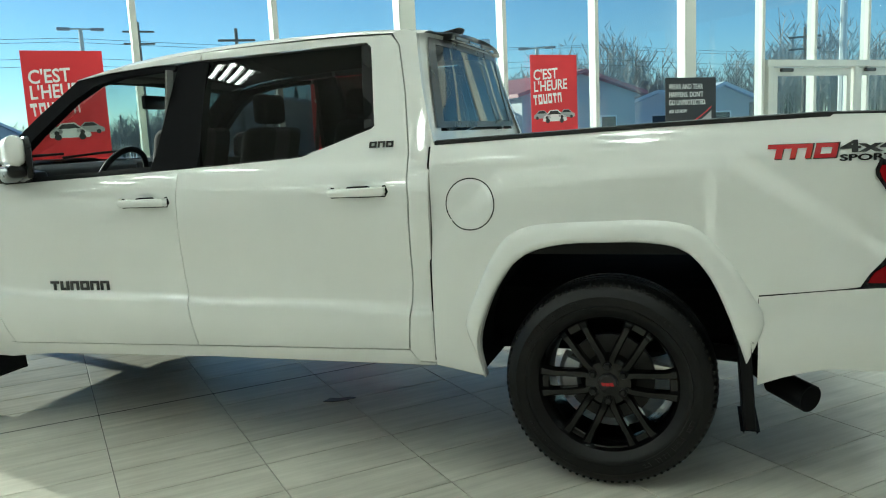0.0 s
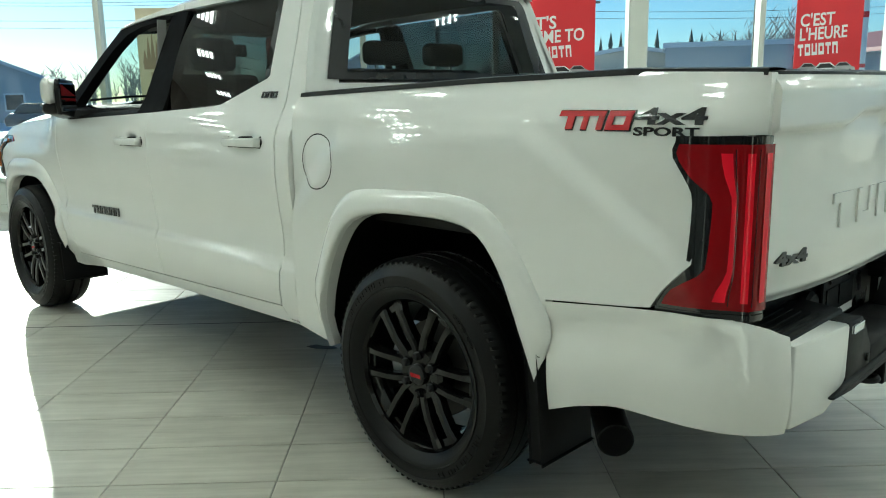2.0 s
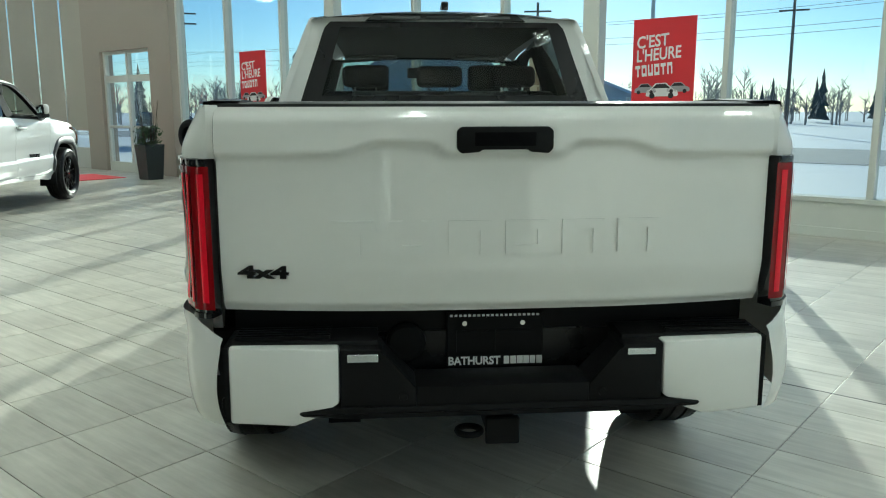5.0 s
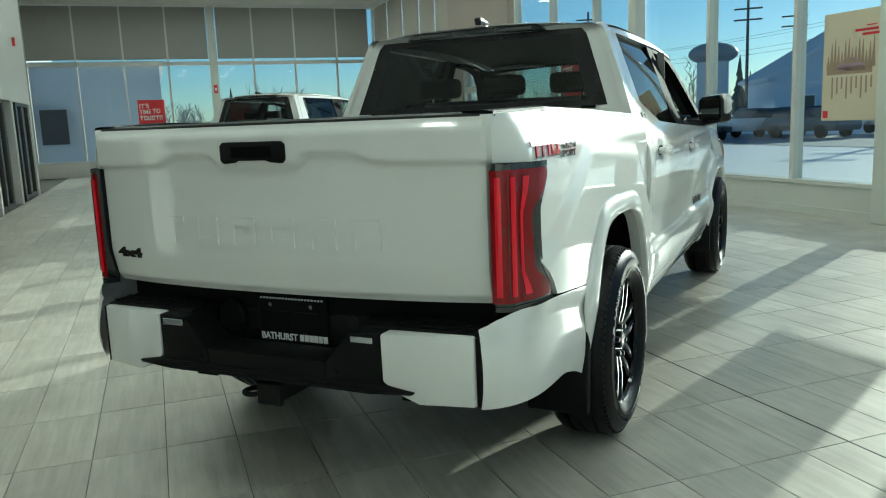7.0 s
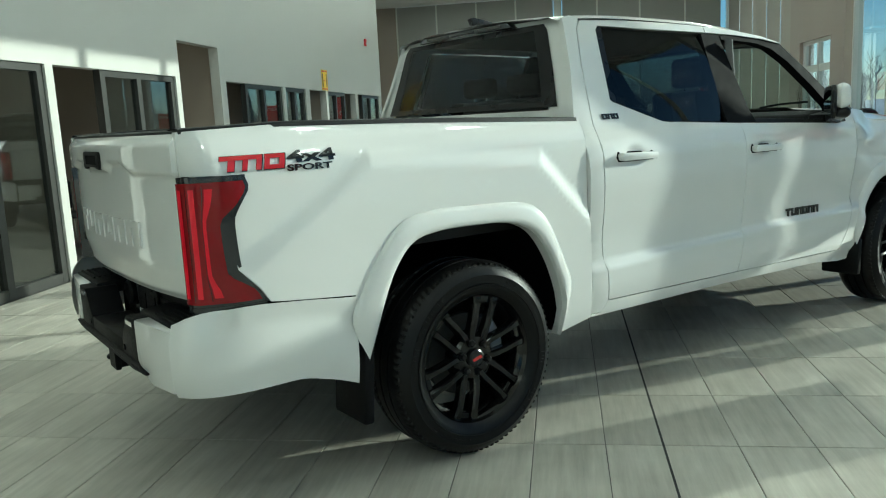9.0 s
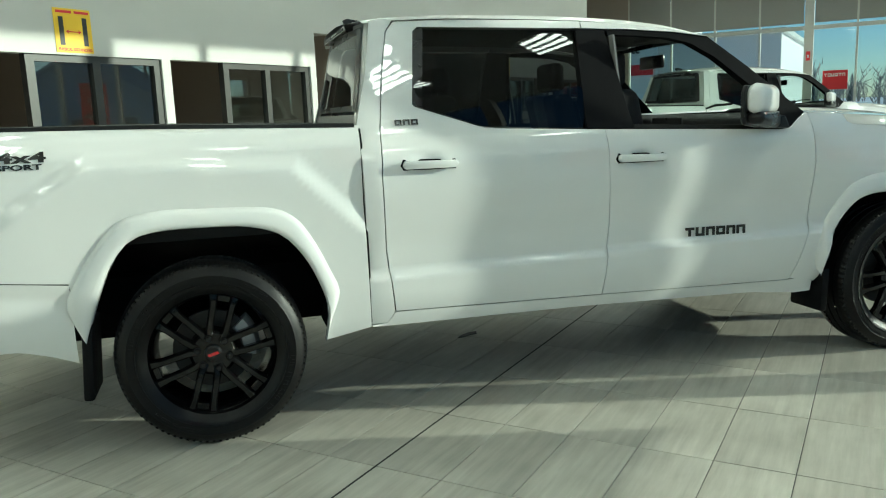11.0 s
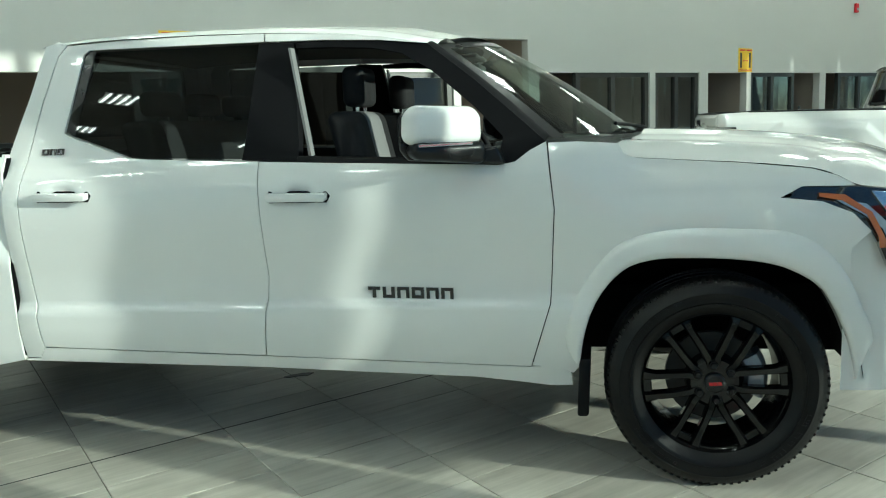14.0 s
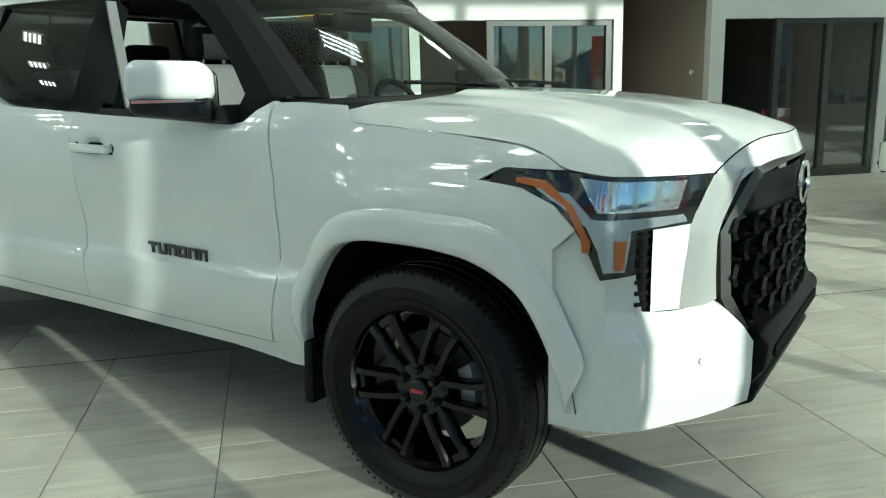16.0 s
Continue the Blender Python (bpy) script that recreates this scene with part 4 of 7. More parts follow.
        side_panel("belt_trim", [(-2.075, 1.303), (-2.895, 1.263), (-2.88, 1.285), (-2.075, 1.322)], sg, M_PLAST, T, fn=up, lift=0.004)
        glass_r = [(-0.985, 1.462), (-1.005, 1.449), (-1.31, 1.345), (-1.36, 1.339), (-1.832, 1.318), (-1.858, 1.796), (-1.05, 1.812), (-1.03, 1.79)]
        side_panel("privacy_window", glass_r, sg, M_TINT, T, fn=pane_y, rim=0.003, lift=-0.012, label="dark tinted rear door glass")
        frit = [(-0.978, 1.461), (-1.022, 1.448), (-1.072, 1.810), (-1.045, 1.819), (-1.022, 1.80)]
        side_panel("window_edge", frit, sg, M_GLOSSB, T, fn=up, rim=0.01, lift=0.001)
        # inner door skins
        bm = prism([(-0.82, 0.46), (-3.02, 0.42), (-3.05, 1.26), (-2.9, 1.262), (-1.32, 1.32), (-0.84, 1.43)], "y", sg * 0.80, sg * 0.855)
        part("inner_door_skin", bm, M_DASH, T)
        # door handles with their dished recess
        for x0, z0 in ((-0.885, 1.192), (-1.955, 1.166)):
            h = part("door_handle", prism([(x0, z0 - 0.005), (x0 - 0.01, z0 + 0.016), (x0 - 0.25, z0 + 0.010), (x0 - 0.262, z0 - 0.004), (x0 - 0.25, z0 - 0.024), (x0 - 0.01, z0 - 0.022)], "y", sg * (side_y(x0, z0) + 0.005), sg * (side_y(x0, z0) + 0.036), 0.006), M_BODY, T, "white pull handle", 40)
            # dark sheet round the handle, standing in for the shade under it
            side_panel("handle_gap", [(x0 + 0.005, z0 - 0.006), (x0 - 0.008, z0 + 0.020), (x0 - 0.252, z0 + 0.014), (x0 - 0.267, z0 - 0.003), (x0 - 0.252, z0 - 0.029), (x0 - 0.008, z0 - 0.027)], sg, M_WELL, h, lift=0.0012, rim=0.0)
            for q in (x0 - 0.03, x0 - 0.235):
                part("handle_foot", box_bm(q - 0.022, q + 0.022, sg * (side_y(x0, z0) - 0.01), sg * (side_y(x0, z0) + 0.02), z0 - 0.019, z0 + 0.011, bevel=0.004), M_BODY, h)
        # mirror
        mir = thing("mirror")
        mir.parent = T
        # swept back: its long axis runs outwards and to the rear
        ca, sa = math.cos(radians(36)), math.sin(radians(36))
        cx, cy = -2.709, 1.059 if sg > 0 else 1.085

        def swept(bm):
            for v in bm.verts:
                l, w = v.co.x, v.co.y
                v.co.x, v.co.y = cx + l * ca - w * sa, sg * (cy + l * sa + w * ca)
            if sg < 0:
                bmesh.ops.reverse_faces(bm, faces=bm.faces[:])
            return bm
        bm = box_bm(-0.160, 0.160, -0.042, 0.052, 1.352, 1.498, bevel=0.044, segments=5)
        for v in bm.verts:
            v.co.z -= 0.012 * max(0.0, -v.co.x / 0.16)
            v.co.x *= 1.0 - 0.10 * max(0.0, (v.co.z - 1.44) / 0.05)
            v.co.y -= 0.018 * (v.co.x / 0.16) ** 2 * (1 if v.co.y > 0 else 0)
        part("mirror_cap", swept(bm), M_BODY, mir, "white mirror cap", 50)
        bm = box_bm(-0.165, 0.140, -0.045, 0.045, 1.272, 1.362, bevel=0.030, segments=4)
        for v in bm.verts:
            v.co.z += 0.035 * max(0.0, v.co.x / 0.14) * (1 if v.co.z < 1.32 else 0)
        part("mirror_base", swept(bm), M_GLOSSB, mir, "black lower mirror shell", 50)
        bm = prism([(-0.165, 1.300), (-0.130, 1.272), (0.125, 1.296), (0.158, 1.340), (0.158, 1.452), (0.125, 1.490), (-0.120, 1.482), (-0.165, 1.440)], "y", -0.062, -0.036, 0.010)
        part("mirror_shell", swept(bm), M_GLOSSB, mir, "black rear shell of the mirror", 40)
        part("mirror_glass", swept(box_bm(-0.140, 0.138, -0.066, -0.060, 1.312, 1.462, bevel=0.002)), M_MIRROR, mir, "silvered mirror glass")
        part("mirror_lamp", swept(box_bm(-0.10, 0.12, 0.040, 0.050, 1.346, 1.357, bevel=0.002)), M_LAMPCLR, mir, "clear turn signal strip")
        part("mirror_arm", prism([(-2.93, 1.268), (-2.74, 1.276), (-2.76, 1.318), (-2.90, 1.335)], "y", sg * 0.84, sg * 0.99, 0.008), M_GLOSSB, mir)
        # mud flaps
        for x0, x1, zt in ((0.475, 0.565, 0.60), (-3.24, -3.155, 0.50)):
            bm = bmesh.new()
            box(bm, x0, x0 + 0.045, sg * 0.72, sg * 0.965, 0.262, zt, bevel=0.012, segments=2)
            for v in bm.verts:
                v.co.x += 0.07 * (0.6 - v.co.z) if x0 > 0 else 0.05 * (0.5 - v.co.z)
            part("mud_flap", bm, M_PLAST, T, "black moulded mud flap", 40)
        # tail lamp
        lamp = thing("tail_lamp")
        lamp.parent = T

        def lamp_at(i, j, push=0.0, za=0.812, zb=1.244, red=True):
            z = za + (zb - za) * j
            front = lerp_table([(0.812, 0.884), (0.85, 0.902), (0.925, 0.962), (1.10, 0.972), (1.16, 0.945), (1.215, 0.915), (1.244, 0.925)], z)
            if red:
                front += 0.012 + 0.034 * sstep(0.86, 0.93, z) * sstep(1.17, 1.09, z)
            s = i
            if s < 0.6:
                x = front + (1.075 - front) * (s / 0.6)
                y = 0.945 - 0.050 * (max(0.0, x - 0.9) / 0.175) ** 2.2
            else:
                a = (s - 0.6) / 0.4 * math.pi / 2
                x = 1.075 + 0.048 * math.sin(a)
                y = 0.895 - 0.070 * (1 - math.cos(a))
            y += push
            x += push * 0.7
            if not red and i > 0.999:
                return (1.07, sg * 0.818, z)
            return (x, sg * y, z)
        grid_sheet("lamp_housing", lambda i, j: lamp_at(i, j, -0.003, red=False), 24, 20, M_LAMPDK, lamp, 0.0, "smoked black lamp side", 60)
        grid_sheet("lens", lambda i, j: lamp_at(i, j, 0.0, 0.824, 1.236), 24, 20, M_LAMPRED, lamp, 0.0, "dark red lens", 60)
        for a, b in ((0.42, 0.52), (0.66, 0.75), (0.88, 0.955)):
            grid_sheet("light_bar", lambda i, j: lamp_at(a + (b - a) * i, j, 0.003, 0.845, 1.215), 6, 14, M_LAMPRED2, lamp, 0.0, "brighter red light bar", 60)
        for a, b in ((0.54, 0.548), (0.79, 0.80)):
            grid_sheet("rib", lambda i, j: lamp_at(a + (b - a) * i, j, 0.004, 0.835, 1.225), 2, 14, M_LAMPDK, lamp, 0.0, "", 60)
        for za, zb in ((1.240, 1.256), (0.798, 0.814)):
            grid_sheet("lamp_edge", lambda i, j: lamp_at(i, j, 0.0, za, zb, False), 24, 1, M_LAMPDK, lamp, 0.0, "", 60)
        # rear bumper corner
        path = [(0.545, 0.948), (0.70, 0.950), (0.84, 0.948), (0.96, 0.938), (1.05, 0.917), (1.12, 0.882), (1.165, 0.838), (1.186, 0.805)]
        cp = curve_points(path, 25)

        def corner(i, j):
            p = cp[round(i * 24)]
            top = lerp_table([(0.54, 0.772), (0.83, 0.801), (0.96, 0.808), (1.06, 0.803), (1.14, 0.785), (1.19, 0.752)], p.x)
            low = lerp_table([(0.54, 0.430), (0.66, 0.475), (0.80, 0.505), (1.02, 0.500), (1.19, 0.498)], p.x)
            z = low + (top - low) * j
            bulge = 0.012 * math.sin(math.pi * min(1.0, j * 1.15)) - 0.02 * max(0, 0.2 - j) - 0.008 * sstep(0.9, 1.0, j)
            near = sstep(1.12, 0.98, p.x) * sstep(0.70, 1.0, j)
            y = (p.y + bulge) * (1 - near) + (side_y(p.x, 0.80) + 0.002) * near
            return (p.x + bulge * sstep(0.9, 1.2, p.x), sg * y, z)
        grid_sheet("bumper_corner", corner, 24, 14, M_BODY, T, 0.0, "", 60)
        part("bumper_gap", box_bm(1.02, 1.178, sg * 0.786, sg * 0.800, 0.504, 0.725), M_PLAST, T)
        part("parking_sensor", lathe([(0.0, 0.006), (0.011, 0.006), (0.013, 0.0)], 16), M_BODY, T, "", 30, pose(1.166, sg * 0.845, 0.572, 0, 0, -42 if sg > 0 else -138))
        back = [(0.470, 0.726), (0.784, 0.730), (0.786, 0.502), (0.600, 0.498), (0.535, 0.524), (0.472, 0.566)]
        bm = prism([(sg * a, b) for a, b in back], "x", 1.10, 1.222, 0.010)
        for v in bm.verts:
            v.co.x -= 0.034 * max(0.0, (abs(v.co.y) - 0.47) / 0.315) ** 1.6
        part("bumper_panel", bm, M_BODY, T, "white rear bumper end panel", 40)
        # badges
        badge = new("name_badge")
        badge.parent = T
        badge["label"] = "black name badge"
        for k, kd in enumerate("tunonn"):
            wrap_side(blocks_word("badge_block", badge, M_BADGE, pose(0, 0, 0), [(0.05, kd)], 0.046, 0.0, 0.006), sg, (-2.352 if sg > 0 else -2.709) - sg * 0.0605 * k, 0.742 - 0.00127 * k if sg > 0 else 0.735 + 0.00127 * k, -0.021 * sg)
        badge = new("trim_badge")
        badge.parent = T
        badge["label"] = "small black trim badge"
        for k, kd in enumerate("ono"):
            wrap_side(blocks_word("badge_block", badge, M_BADGE, pose(0, 0, 0), [(0.032, kd)], 0.026, 0.0, 0.005), sg, (-0.880 if sg > 0 else -0.985) - sg * 0.038 * k, 1.366, 0.0)
        decal = new("side_decal")
        decal.parent = T
        decal["label"] = "red and black side decal"
        xs = 1.008 if sg > 0 else 0.562
        for k, (w, kd) in enumerate(((0.088, "t"), (0.072, "n"), (0.078, "o"))):
            for mt, grow, deep in ((M_BADGE, 0.005, 0.0022), (M_BADGER, 0.0, 0.0042)):
                ob = blocks_word("decal_block", decal, mt, pose(0, 0, 0), [(w - 0.006 + grow, kd)], 0.050 + grow, 0.0, deep, slant=0.22)
                wrap_side(ob, sg, xs - sg * ([0.0, 0.080, 0.156][k] - grow * 0.2), 1.267 - grow * 0.7, 0.0)
        wrap_side(text_mesh("decal_figure", "4x4", 0.056, M_BADGE, decal, pose(0, 0, 0), 0.002, 0.190, 0.002), sg, xs - sg * 0.245, 1.284, 0.0)
        wrap_side(text_mesh("decal_word", "SPORT", 0.030, M_BADGE, decal, pose(0, 0, 0), 0.002, 0.175, 0.001), sg, xs - sg * 0.240, 1.2545, 0.0)
        # headlamp
        hl = thing("headlamp")
        hl.parent = T

        def hl_y(x, z):
            return front_y(x, z) - 0.002

        out = [(-3.951, 1.104), (-3.985, 1.146), (-4.190, 1.140), (-4.501, 1.106), (-4.468, 0.975), (-4.372, 0.972), (-4.366, 0.850), (-4.301, 0.845), (-4.265, 0.925), (-4.232, 0.98), (-4.176, 1.045), (-4.071, 1.085)]
        side_panel("housing", out, sg, M_LAMPDK, hl, fn=hl_y, rim=0.05, step=0.04)
        side_panel("light_guide", [(-4.109, 1.098), (-4.210, 1.082), (-4.279, 1.015), (-4.454, 1.005), (-4.461, 0.985), (-4.364, 0.980), (-4.352, 0.865), (-4.311, 0.868), (-4.298, 0.93), (-4.265, 0.995), (-4.194, 1.05)], sg, M_LAMPWH, hl, fn=hl_y, lift=0.012, rim=0.01, step=0.03)
        side_panel("reflector", [(-4.234, 1.125), (-4.454, 1.100), (-4.444, 1.025), (-4.293, 1.035)], sg, M_LAMPCLR, hl, fn=hl_y, lift=0.009, rim=0.01, step=0.04)
        side_panel("turn_signal", [(-4.052, 1.124), (-4.138, 1.116), (-4.227, 1.052), (-4.276, 0.955), (-4.276, 0.925), (-4.257, 0.925), (-4.253, 0.965), (-4.210, 1.046), (-4.128, 1.098), (-4.052, 1.112)], sg, M_AMBER, hl, fn=hl_y, lift=0.016, rim=0.01, step=0.03, label="amber turn signal strip")
        side_panel("side_marker", [(-4.336, 0.955), (-4.356, 0.95), (-4.352, 0.872), (-4.336, 0.872)], sg, M_AMBER, hl, fn=hl_y, lift=0.017, rim=0.01, step=0.03)
        # front bumper side and front wrap
        corners = [(-4.148, 0.934), (-4.24, 0.915), (-4.30, 0.887), (-4.37, 0.812), (-4.45, 0.688), (-4.52, 0.596), (-4.60, 0.490)]

        def bump(i, j):
            k = min(len(corners) - 2, int(i * 6))
            f = i * 6 - k
            px, py = (corners[k][q] + (corners[k + 1][q] - corners[k][q]) * f for q in (0, 1))
            top = lerp_table([(-4.60, 0.60), (-4.565, 0.675), (-4.52, 0.738), (-4.45, 0.722), (-4.374, 0.735), (-4.366, 0.852), (-4.300, 0.860), (-4.235, 0.980), (-4.20, 0.950), (-4.165, 0.918), (-4.145, 0.86)], px)
            low = lerp_table([(-4.60, 0.405), (-4.54, 0.385), (-4.45, 0.372), (-4.30, 0.376), (-4.17, 0.386)], px)
            z = low + (top - low) * j
            b = 0.040 * sstep(-4.25, -4.38, px) * max(0.0, min(1.0, (0.735 - z) / 0.085)) * (0.55 + 0.45 * max(0.0, min(1.0, (z - 0.37) / 0.10)))
            turn = sstep(-4.26, -4.40, px)
            return (px - b * (0.2 + 0.6 * turn), sg * (py + b * (0.9 - 0.35 * turn)), z)
        grid_sheet("bumper_side", bump, 60, 24, M_BODY, T, 0.0, "white front bumper end", 16)
        part("parking_sensor", lathe([(0.0, 0.006), (0.011, 0.006), (0.013, 0.0)], 16), M_BODY, T, "", 30, pose(-4.520, sg * 0.662, 0.565, 0, 0, 52 if sg > 0 else 128))
        # vertical vent beside the headlamp
        vent = part("bumper_vent", prism([(-4.360, sg * 0.822), (-4.405, sg * 0.758), (-4.390, sg * 0.742), (-4.345, sg * 0.80)], "z", 0.735, 0.975), M_PLAST, T, "black slotted bumper vent")
        for k in range(7):
            z = 0.75 + 0.033 * k
            part("vent_slat", prism([(-4.366, sg * 0.824), (-4.408, sg * 0.764), (-4.396, sg * 0.756), (-4.354, sg * 0.816)], "z", z, z + 0.012), M_GLOSSB, vent)
        # painted surround of the grille
        band_o = [(0.552, 1.108), (0.600, 1.050), (0.650, 0.975), (0.672, 0.85), (0.684, 0.722)]
        band_i = [(0.405, 1.122), (0.500, 1.045), (0.600, 0.950), (0.610, 0.85), (0.598, 0.742)]
        po, pi_ = curve_points(band_o, 20), curve_points(band_i, 20)

        def surround(i, j):
            k = round(i * 19)
            a, b = po[k], pi_[k]
            xo = lerp_table([(0.55, -4.505), (0.60, -4.487), (0.65, -4.466), (0.69, -4.450)], a.x)
            xi = -4.535 - 0.16 * (0.61 - b.x)
            m = a.lerp(b, j)
            return (xo + (xi - xo) * j - 0.018 * math.sin(math.pi * min(1.0, j * 1.05)), sg * m.x, m.y)
        grid_sheet("grille_surround", surround, 19, 8, M_BODY, T, 0.008, "white painted grille frame", 50)
        side_panel("headlamp_filler", [(-4.402, 0.972), (-4.466, 0.972), (-4.452, 0.722), (-4.400, 0.733)], sg, M_BODY, T, fn=front_y, rim=0.004)
        # seats
        for row, x0 in ((0, -2.28), (1, -1.28)):
            if row == 0 or sg > 0:
                y0, y1 = (sg * 0.15, sg * 0.66) if row == 0 else (-0.66, 0.66)
                y0, y1 = min(y0, y1), max(y0, y1)
                seat = thing("seat")
                seat.parent = T
                part("cushion", box_bm(x0 - 0.52, x0, y0, y1, 0.80, 0.98, bevel=0.05, segments=3), M_SEAT, seat, "", 50)
                for a, b, m in ((y0, y1, M_SEAT), (y0 + 0.12, y1 - 0.12, M_SEATG)):
                    bm = box_bm(x0 - 0.10 - (0.008 if m is M_SEATG else 0), x0 + 0.05, a, b, 0.92, 1.50, bevel=0.045, segments=3)
                    for v in bm.verts:
                        v.co.x += 0.22 * (v.co.z - 0.92)
                    part("backrest", bm, m, seat, "", 50)
                for yc in ([(y0 + y1) / 2] if row == 0 else [-0.42, 0.0, 0.42]):
                    bm = box_bm(x0 + 0.03, x0 + 0.13, yc - 0.13, yc + 0.13, 1.52, 1.70 if row == 0 else 1.64, bevel=0.035, segments=3)
                    part("headrest", bm, M_SEAT, seat, "", 50)
                    for dy in (-0.06, 0.06):
                        part("headrest_post", box_bm(x0 + 0.07, x0 + 0.083, yc + dy - 0.006, yc + dy + 0.006, 1.46, 1.54), M_CHROME, seat)
        # frame rails and steps of the underbody
        part("frame_rail", box_bm(-4.3, 1.0, sg * 0.42, sg * 0.52, 0.42, 0.58), M_WELL, T)
        part("underbody_sill", box_bm(-3.1, -0.55, sg * 0.52, sg * 0.86, 0.44, 0.52), M_WELL, T)

    # roof
    ROOF_MID = [(-2.80, 1.795), (-2.70, 1.828), (-2.50, 1.872), (-2.20, 1.905), (-1.80, 1.925), (-1.40, 1.930), (-1.05, 1.918), (-0.82, 1.895), (-0.74, 1.880)]
    ROOF_EDGE = [(-2.62, 1.752), (-2.40, 1.799), (-2.15, 1.826), (-1.89, 1.842), (-1.60, 1.853), (-1.20, 1.859), (-0.94, 1.853), (-0.82, 1.845), (-0.78, 1.84)]

    def roof(i, j):
        s = j * 2 - 1
        f = abs(s)
        x0, x1 = -2.80 + 0.18 * f ** 2, -0.735 - 0.055 * f ** 3
        x = x0 + (x1 - x0) * i
        yy = 0.703 - 0.04 * sstep(-1.9, -2.7, x) - 0.018 * sstep(-1.0, -0.74, x)
        zm = lerp_table(ROOF_MID, x)
        ze = lerp_table(ROOF_EDGE, x + 0.0)
        z = ze + (zm - ze) * (1 - f ** 2.6)
        z += 0.012 * math.sin(min(1, max(0, (f - 0.86) / 0.14)) * math.pi) * 0.9
        for c in (0.25, 0.52):
            z -= 0.006 * math.exp(-((f - c) / 0.03) ** 2) * sstep(-0.9, -1.1, x) * sstep(-2.6, -2.4, x)
        return (x, s * yy, z)
    grid_sheet("roof", roof, 44, 60, M_BODY, T, 0.0, "white roof panel", 60)
    grid_sheet("headliner", lambda i, j: tuple(Vector(roof(0.04 + 0.92 * i, 0.06 + 0.88 * j)) - Vector((0, 0, 0.04))), 16, 16, M_LINER, T, 0.0, "", 60)
    # windscreen
    g = grid_sheet("windscreen", screen, 16, 30, M_CLEARG, T, 0.0, "clear green tinted windscreen", 60)
    g.visible_shadow = False
    for jj in (0.0, 0.955):
        grid_sheet("screen_edge", lambda i, j: tuple(Vector(screen(i, jj + 0.045 * j)) + Vector((0, 0, 0.002))), 16, 3, M_GLOSSB, T, 0.0, "", 60)
    grid_sheet("screen_edge", lambda i, j: tuple(Vector(screen(0.06 * i, j)) + Vector((0, 0, 0.002))), 2, 30, M_GLOSSB, T, 0.0, "", 60)
    grid_sheet("cowl", lambda i, j: (lambda p: (p[0] - 0.10 * i, p[1], p[2] - 0.012 - 0.01 * i))(screen(1.0, j)), 3, 30, M_PLAST, T, 0.0, "black cowl panel", 60)
    for a, b in ((0.05, 0.50), (-0.60, -0.10)):
        bm = tube(bmesh.new(), [(-3.50, a, 1.372), (-3.40, (a + b) / 2, 1.392), (-3.35, b, 1.398)], 0.008, 8)
        part("wiper", bm, M_PLAST, T, "black wiper blade", 40)
    # bonnet
    H_MID = [(-4.64, 1.165), (-4.60, 1.205), (-4.50, 1.245), (-4.30, 1.295), (-4.0, 1.335), (-3.7, 1.358), (-3.40, 1.372)]
    H_EDGE = [(-4.60, 1.105), (-4.50, 1.112), (-4.19, 1.148), (-4.12, 1.186), (-4.04, 1.212), (-3.80, 1.240), (-3.42, 1.270), (-3.30, 1.285)]

    def bonnet(i, j):
        s = j * 2 - 1
        f = abs(s)
        x0, x1 = -4.605 + 0.105 * f ** 2.2, -3.50 + 0.22 * f ** 2
        x = x0 + (x1 - x0) * i
        zm, ze = lerp_table(H_MID, x), lerp_table(H_EDGE, x)
        yy = front_y(max(x, -4.505), ze) - 0.006
        z = ze + (zm - ze) * (1 - f ** 3.2)
        z -= 0.016 * sstep(0.30, 0.42, f) * sstep(0.80, 0.62, f) * sstep(-4.5, -4.2, x)
        return (x, s * yy, z)
    grid_sheet("bonnet", bonnet, 40, 56, M_BODY, T, 0.0, "white sculpted bonnet", 60)
    grid_sheet("bonnet_lip", lambda i, j: (lambda p: (p[0] - 0.004 - 0.028 * i, p[1] * 1.0, p[2] - 0.003 - 0.070 * i))(bonnet(0.0, 0.004 + 0.992 * j)), 5, 48, M_BODY, T, 0.0, "white bar above the grille", 60)
    # grille
    grille = thing("grille")
    grille.parent = T
    gx = lambda z, y=0.0: -4.640 - 0.04 * (1.1 - z) + 0.105 * (y / 0.60) ** 2
    bm = bmesh.new()
    out = [(-0.41, 1.12), (0.41, 1.12), (0.602, 0.945), (0.598, 0.745), (0.49, 0.605), (-0.49, 0.605), (-0.598, 0.745), (-0.602, 0.945)]
    bm.faces.new([bm.verts.new((-4.49, y, z)) for y, z in out])
    part("backing", bm, M_WELL, grille)
    bm = bmesh.new()
    inn = [(y * 0.95, 0.835 + (z - 0.835) * 0.92) for y, z in out]
    a = [bm.verts.new((gx(z, y), y, z)) for y, z in out]
    b = [bm.verts.new((gx(z, y) - 0.012, y, z)) for y, z in inn]
    c = [bm.verts.new((gx(z, y) + 0.05, y, z)) for y, z in inn]
    for i in range(8):
        k = (i + 1) % 8
        bm.faces.new((a[i], a[k], b[k], b[i]))
        bm.faces.new((b[i], b[k], c[k], c[i]))
    part("frame", bm, M_FRAME, grille, "grey grille frame")
    grid_sheet("grille_bar", lambda i, j: (gx(0.965 + 0.128 * j, (-1 + 2 * i) * (0.56 - 0.14 * j)) + 0.012, (-1 + 2 * i) * (0.56 - 0.14 * j), 0.965 + 0.128 * j), 24, 3, M_PLAST, grille, 0.0, "plain black panel behind the emblem", 40)
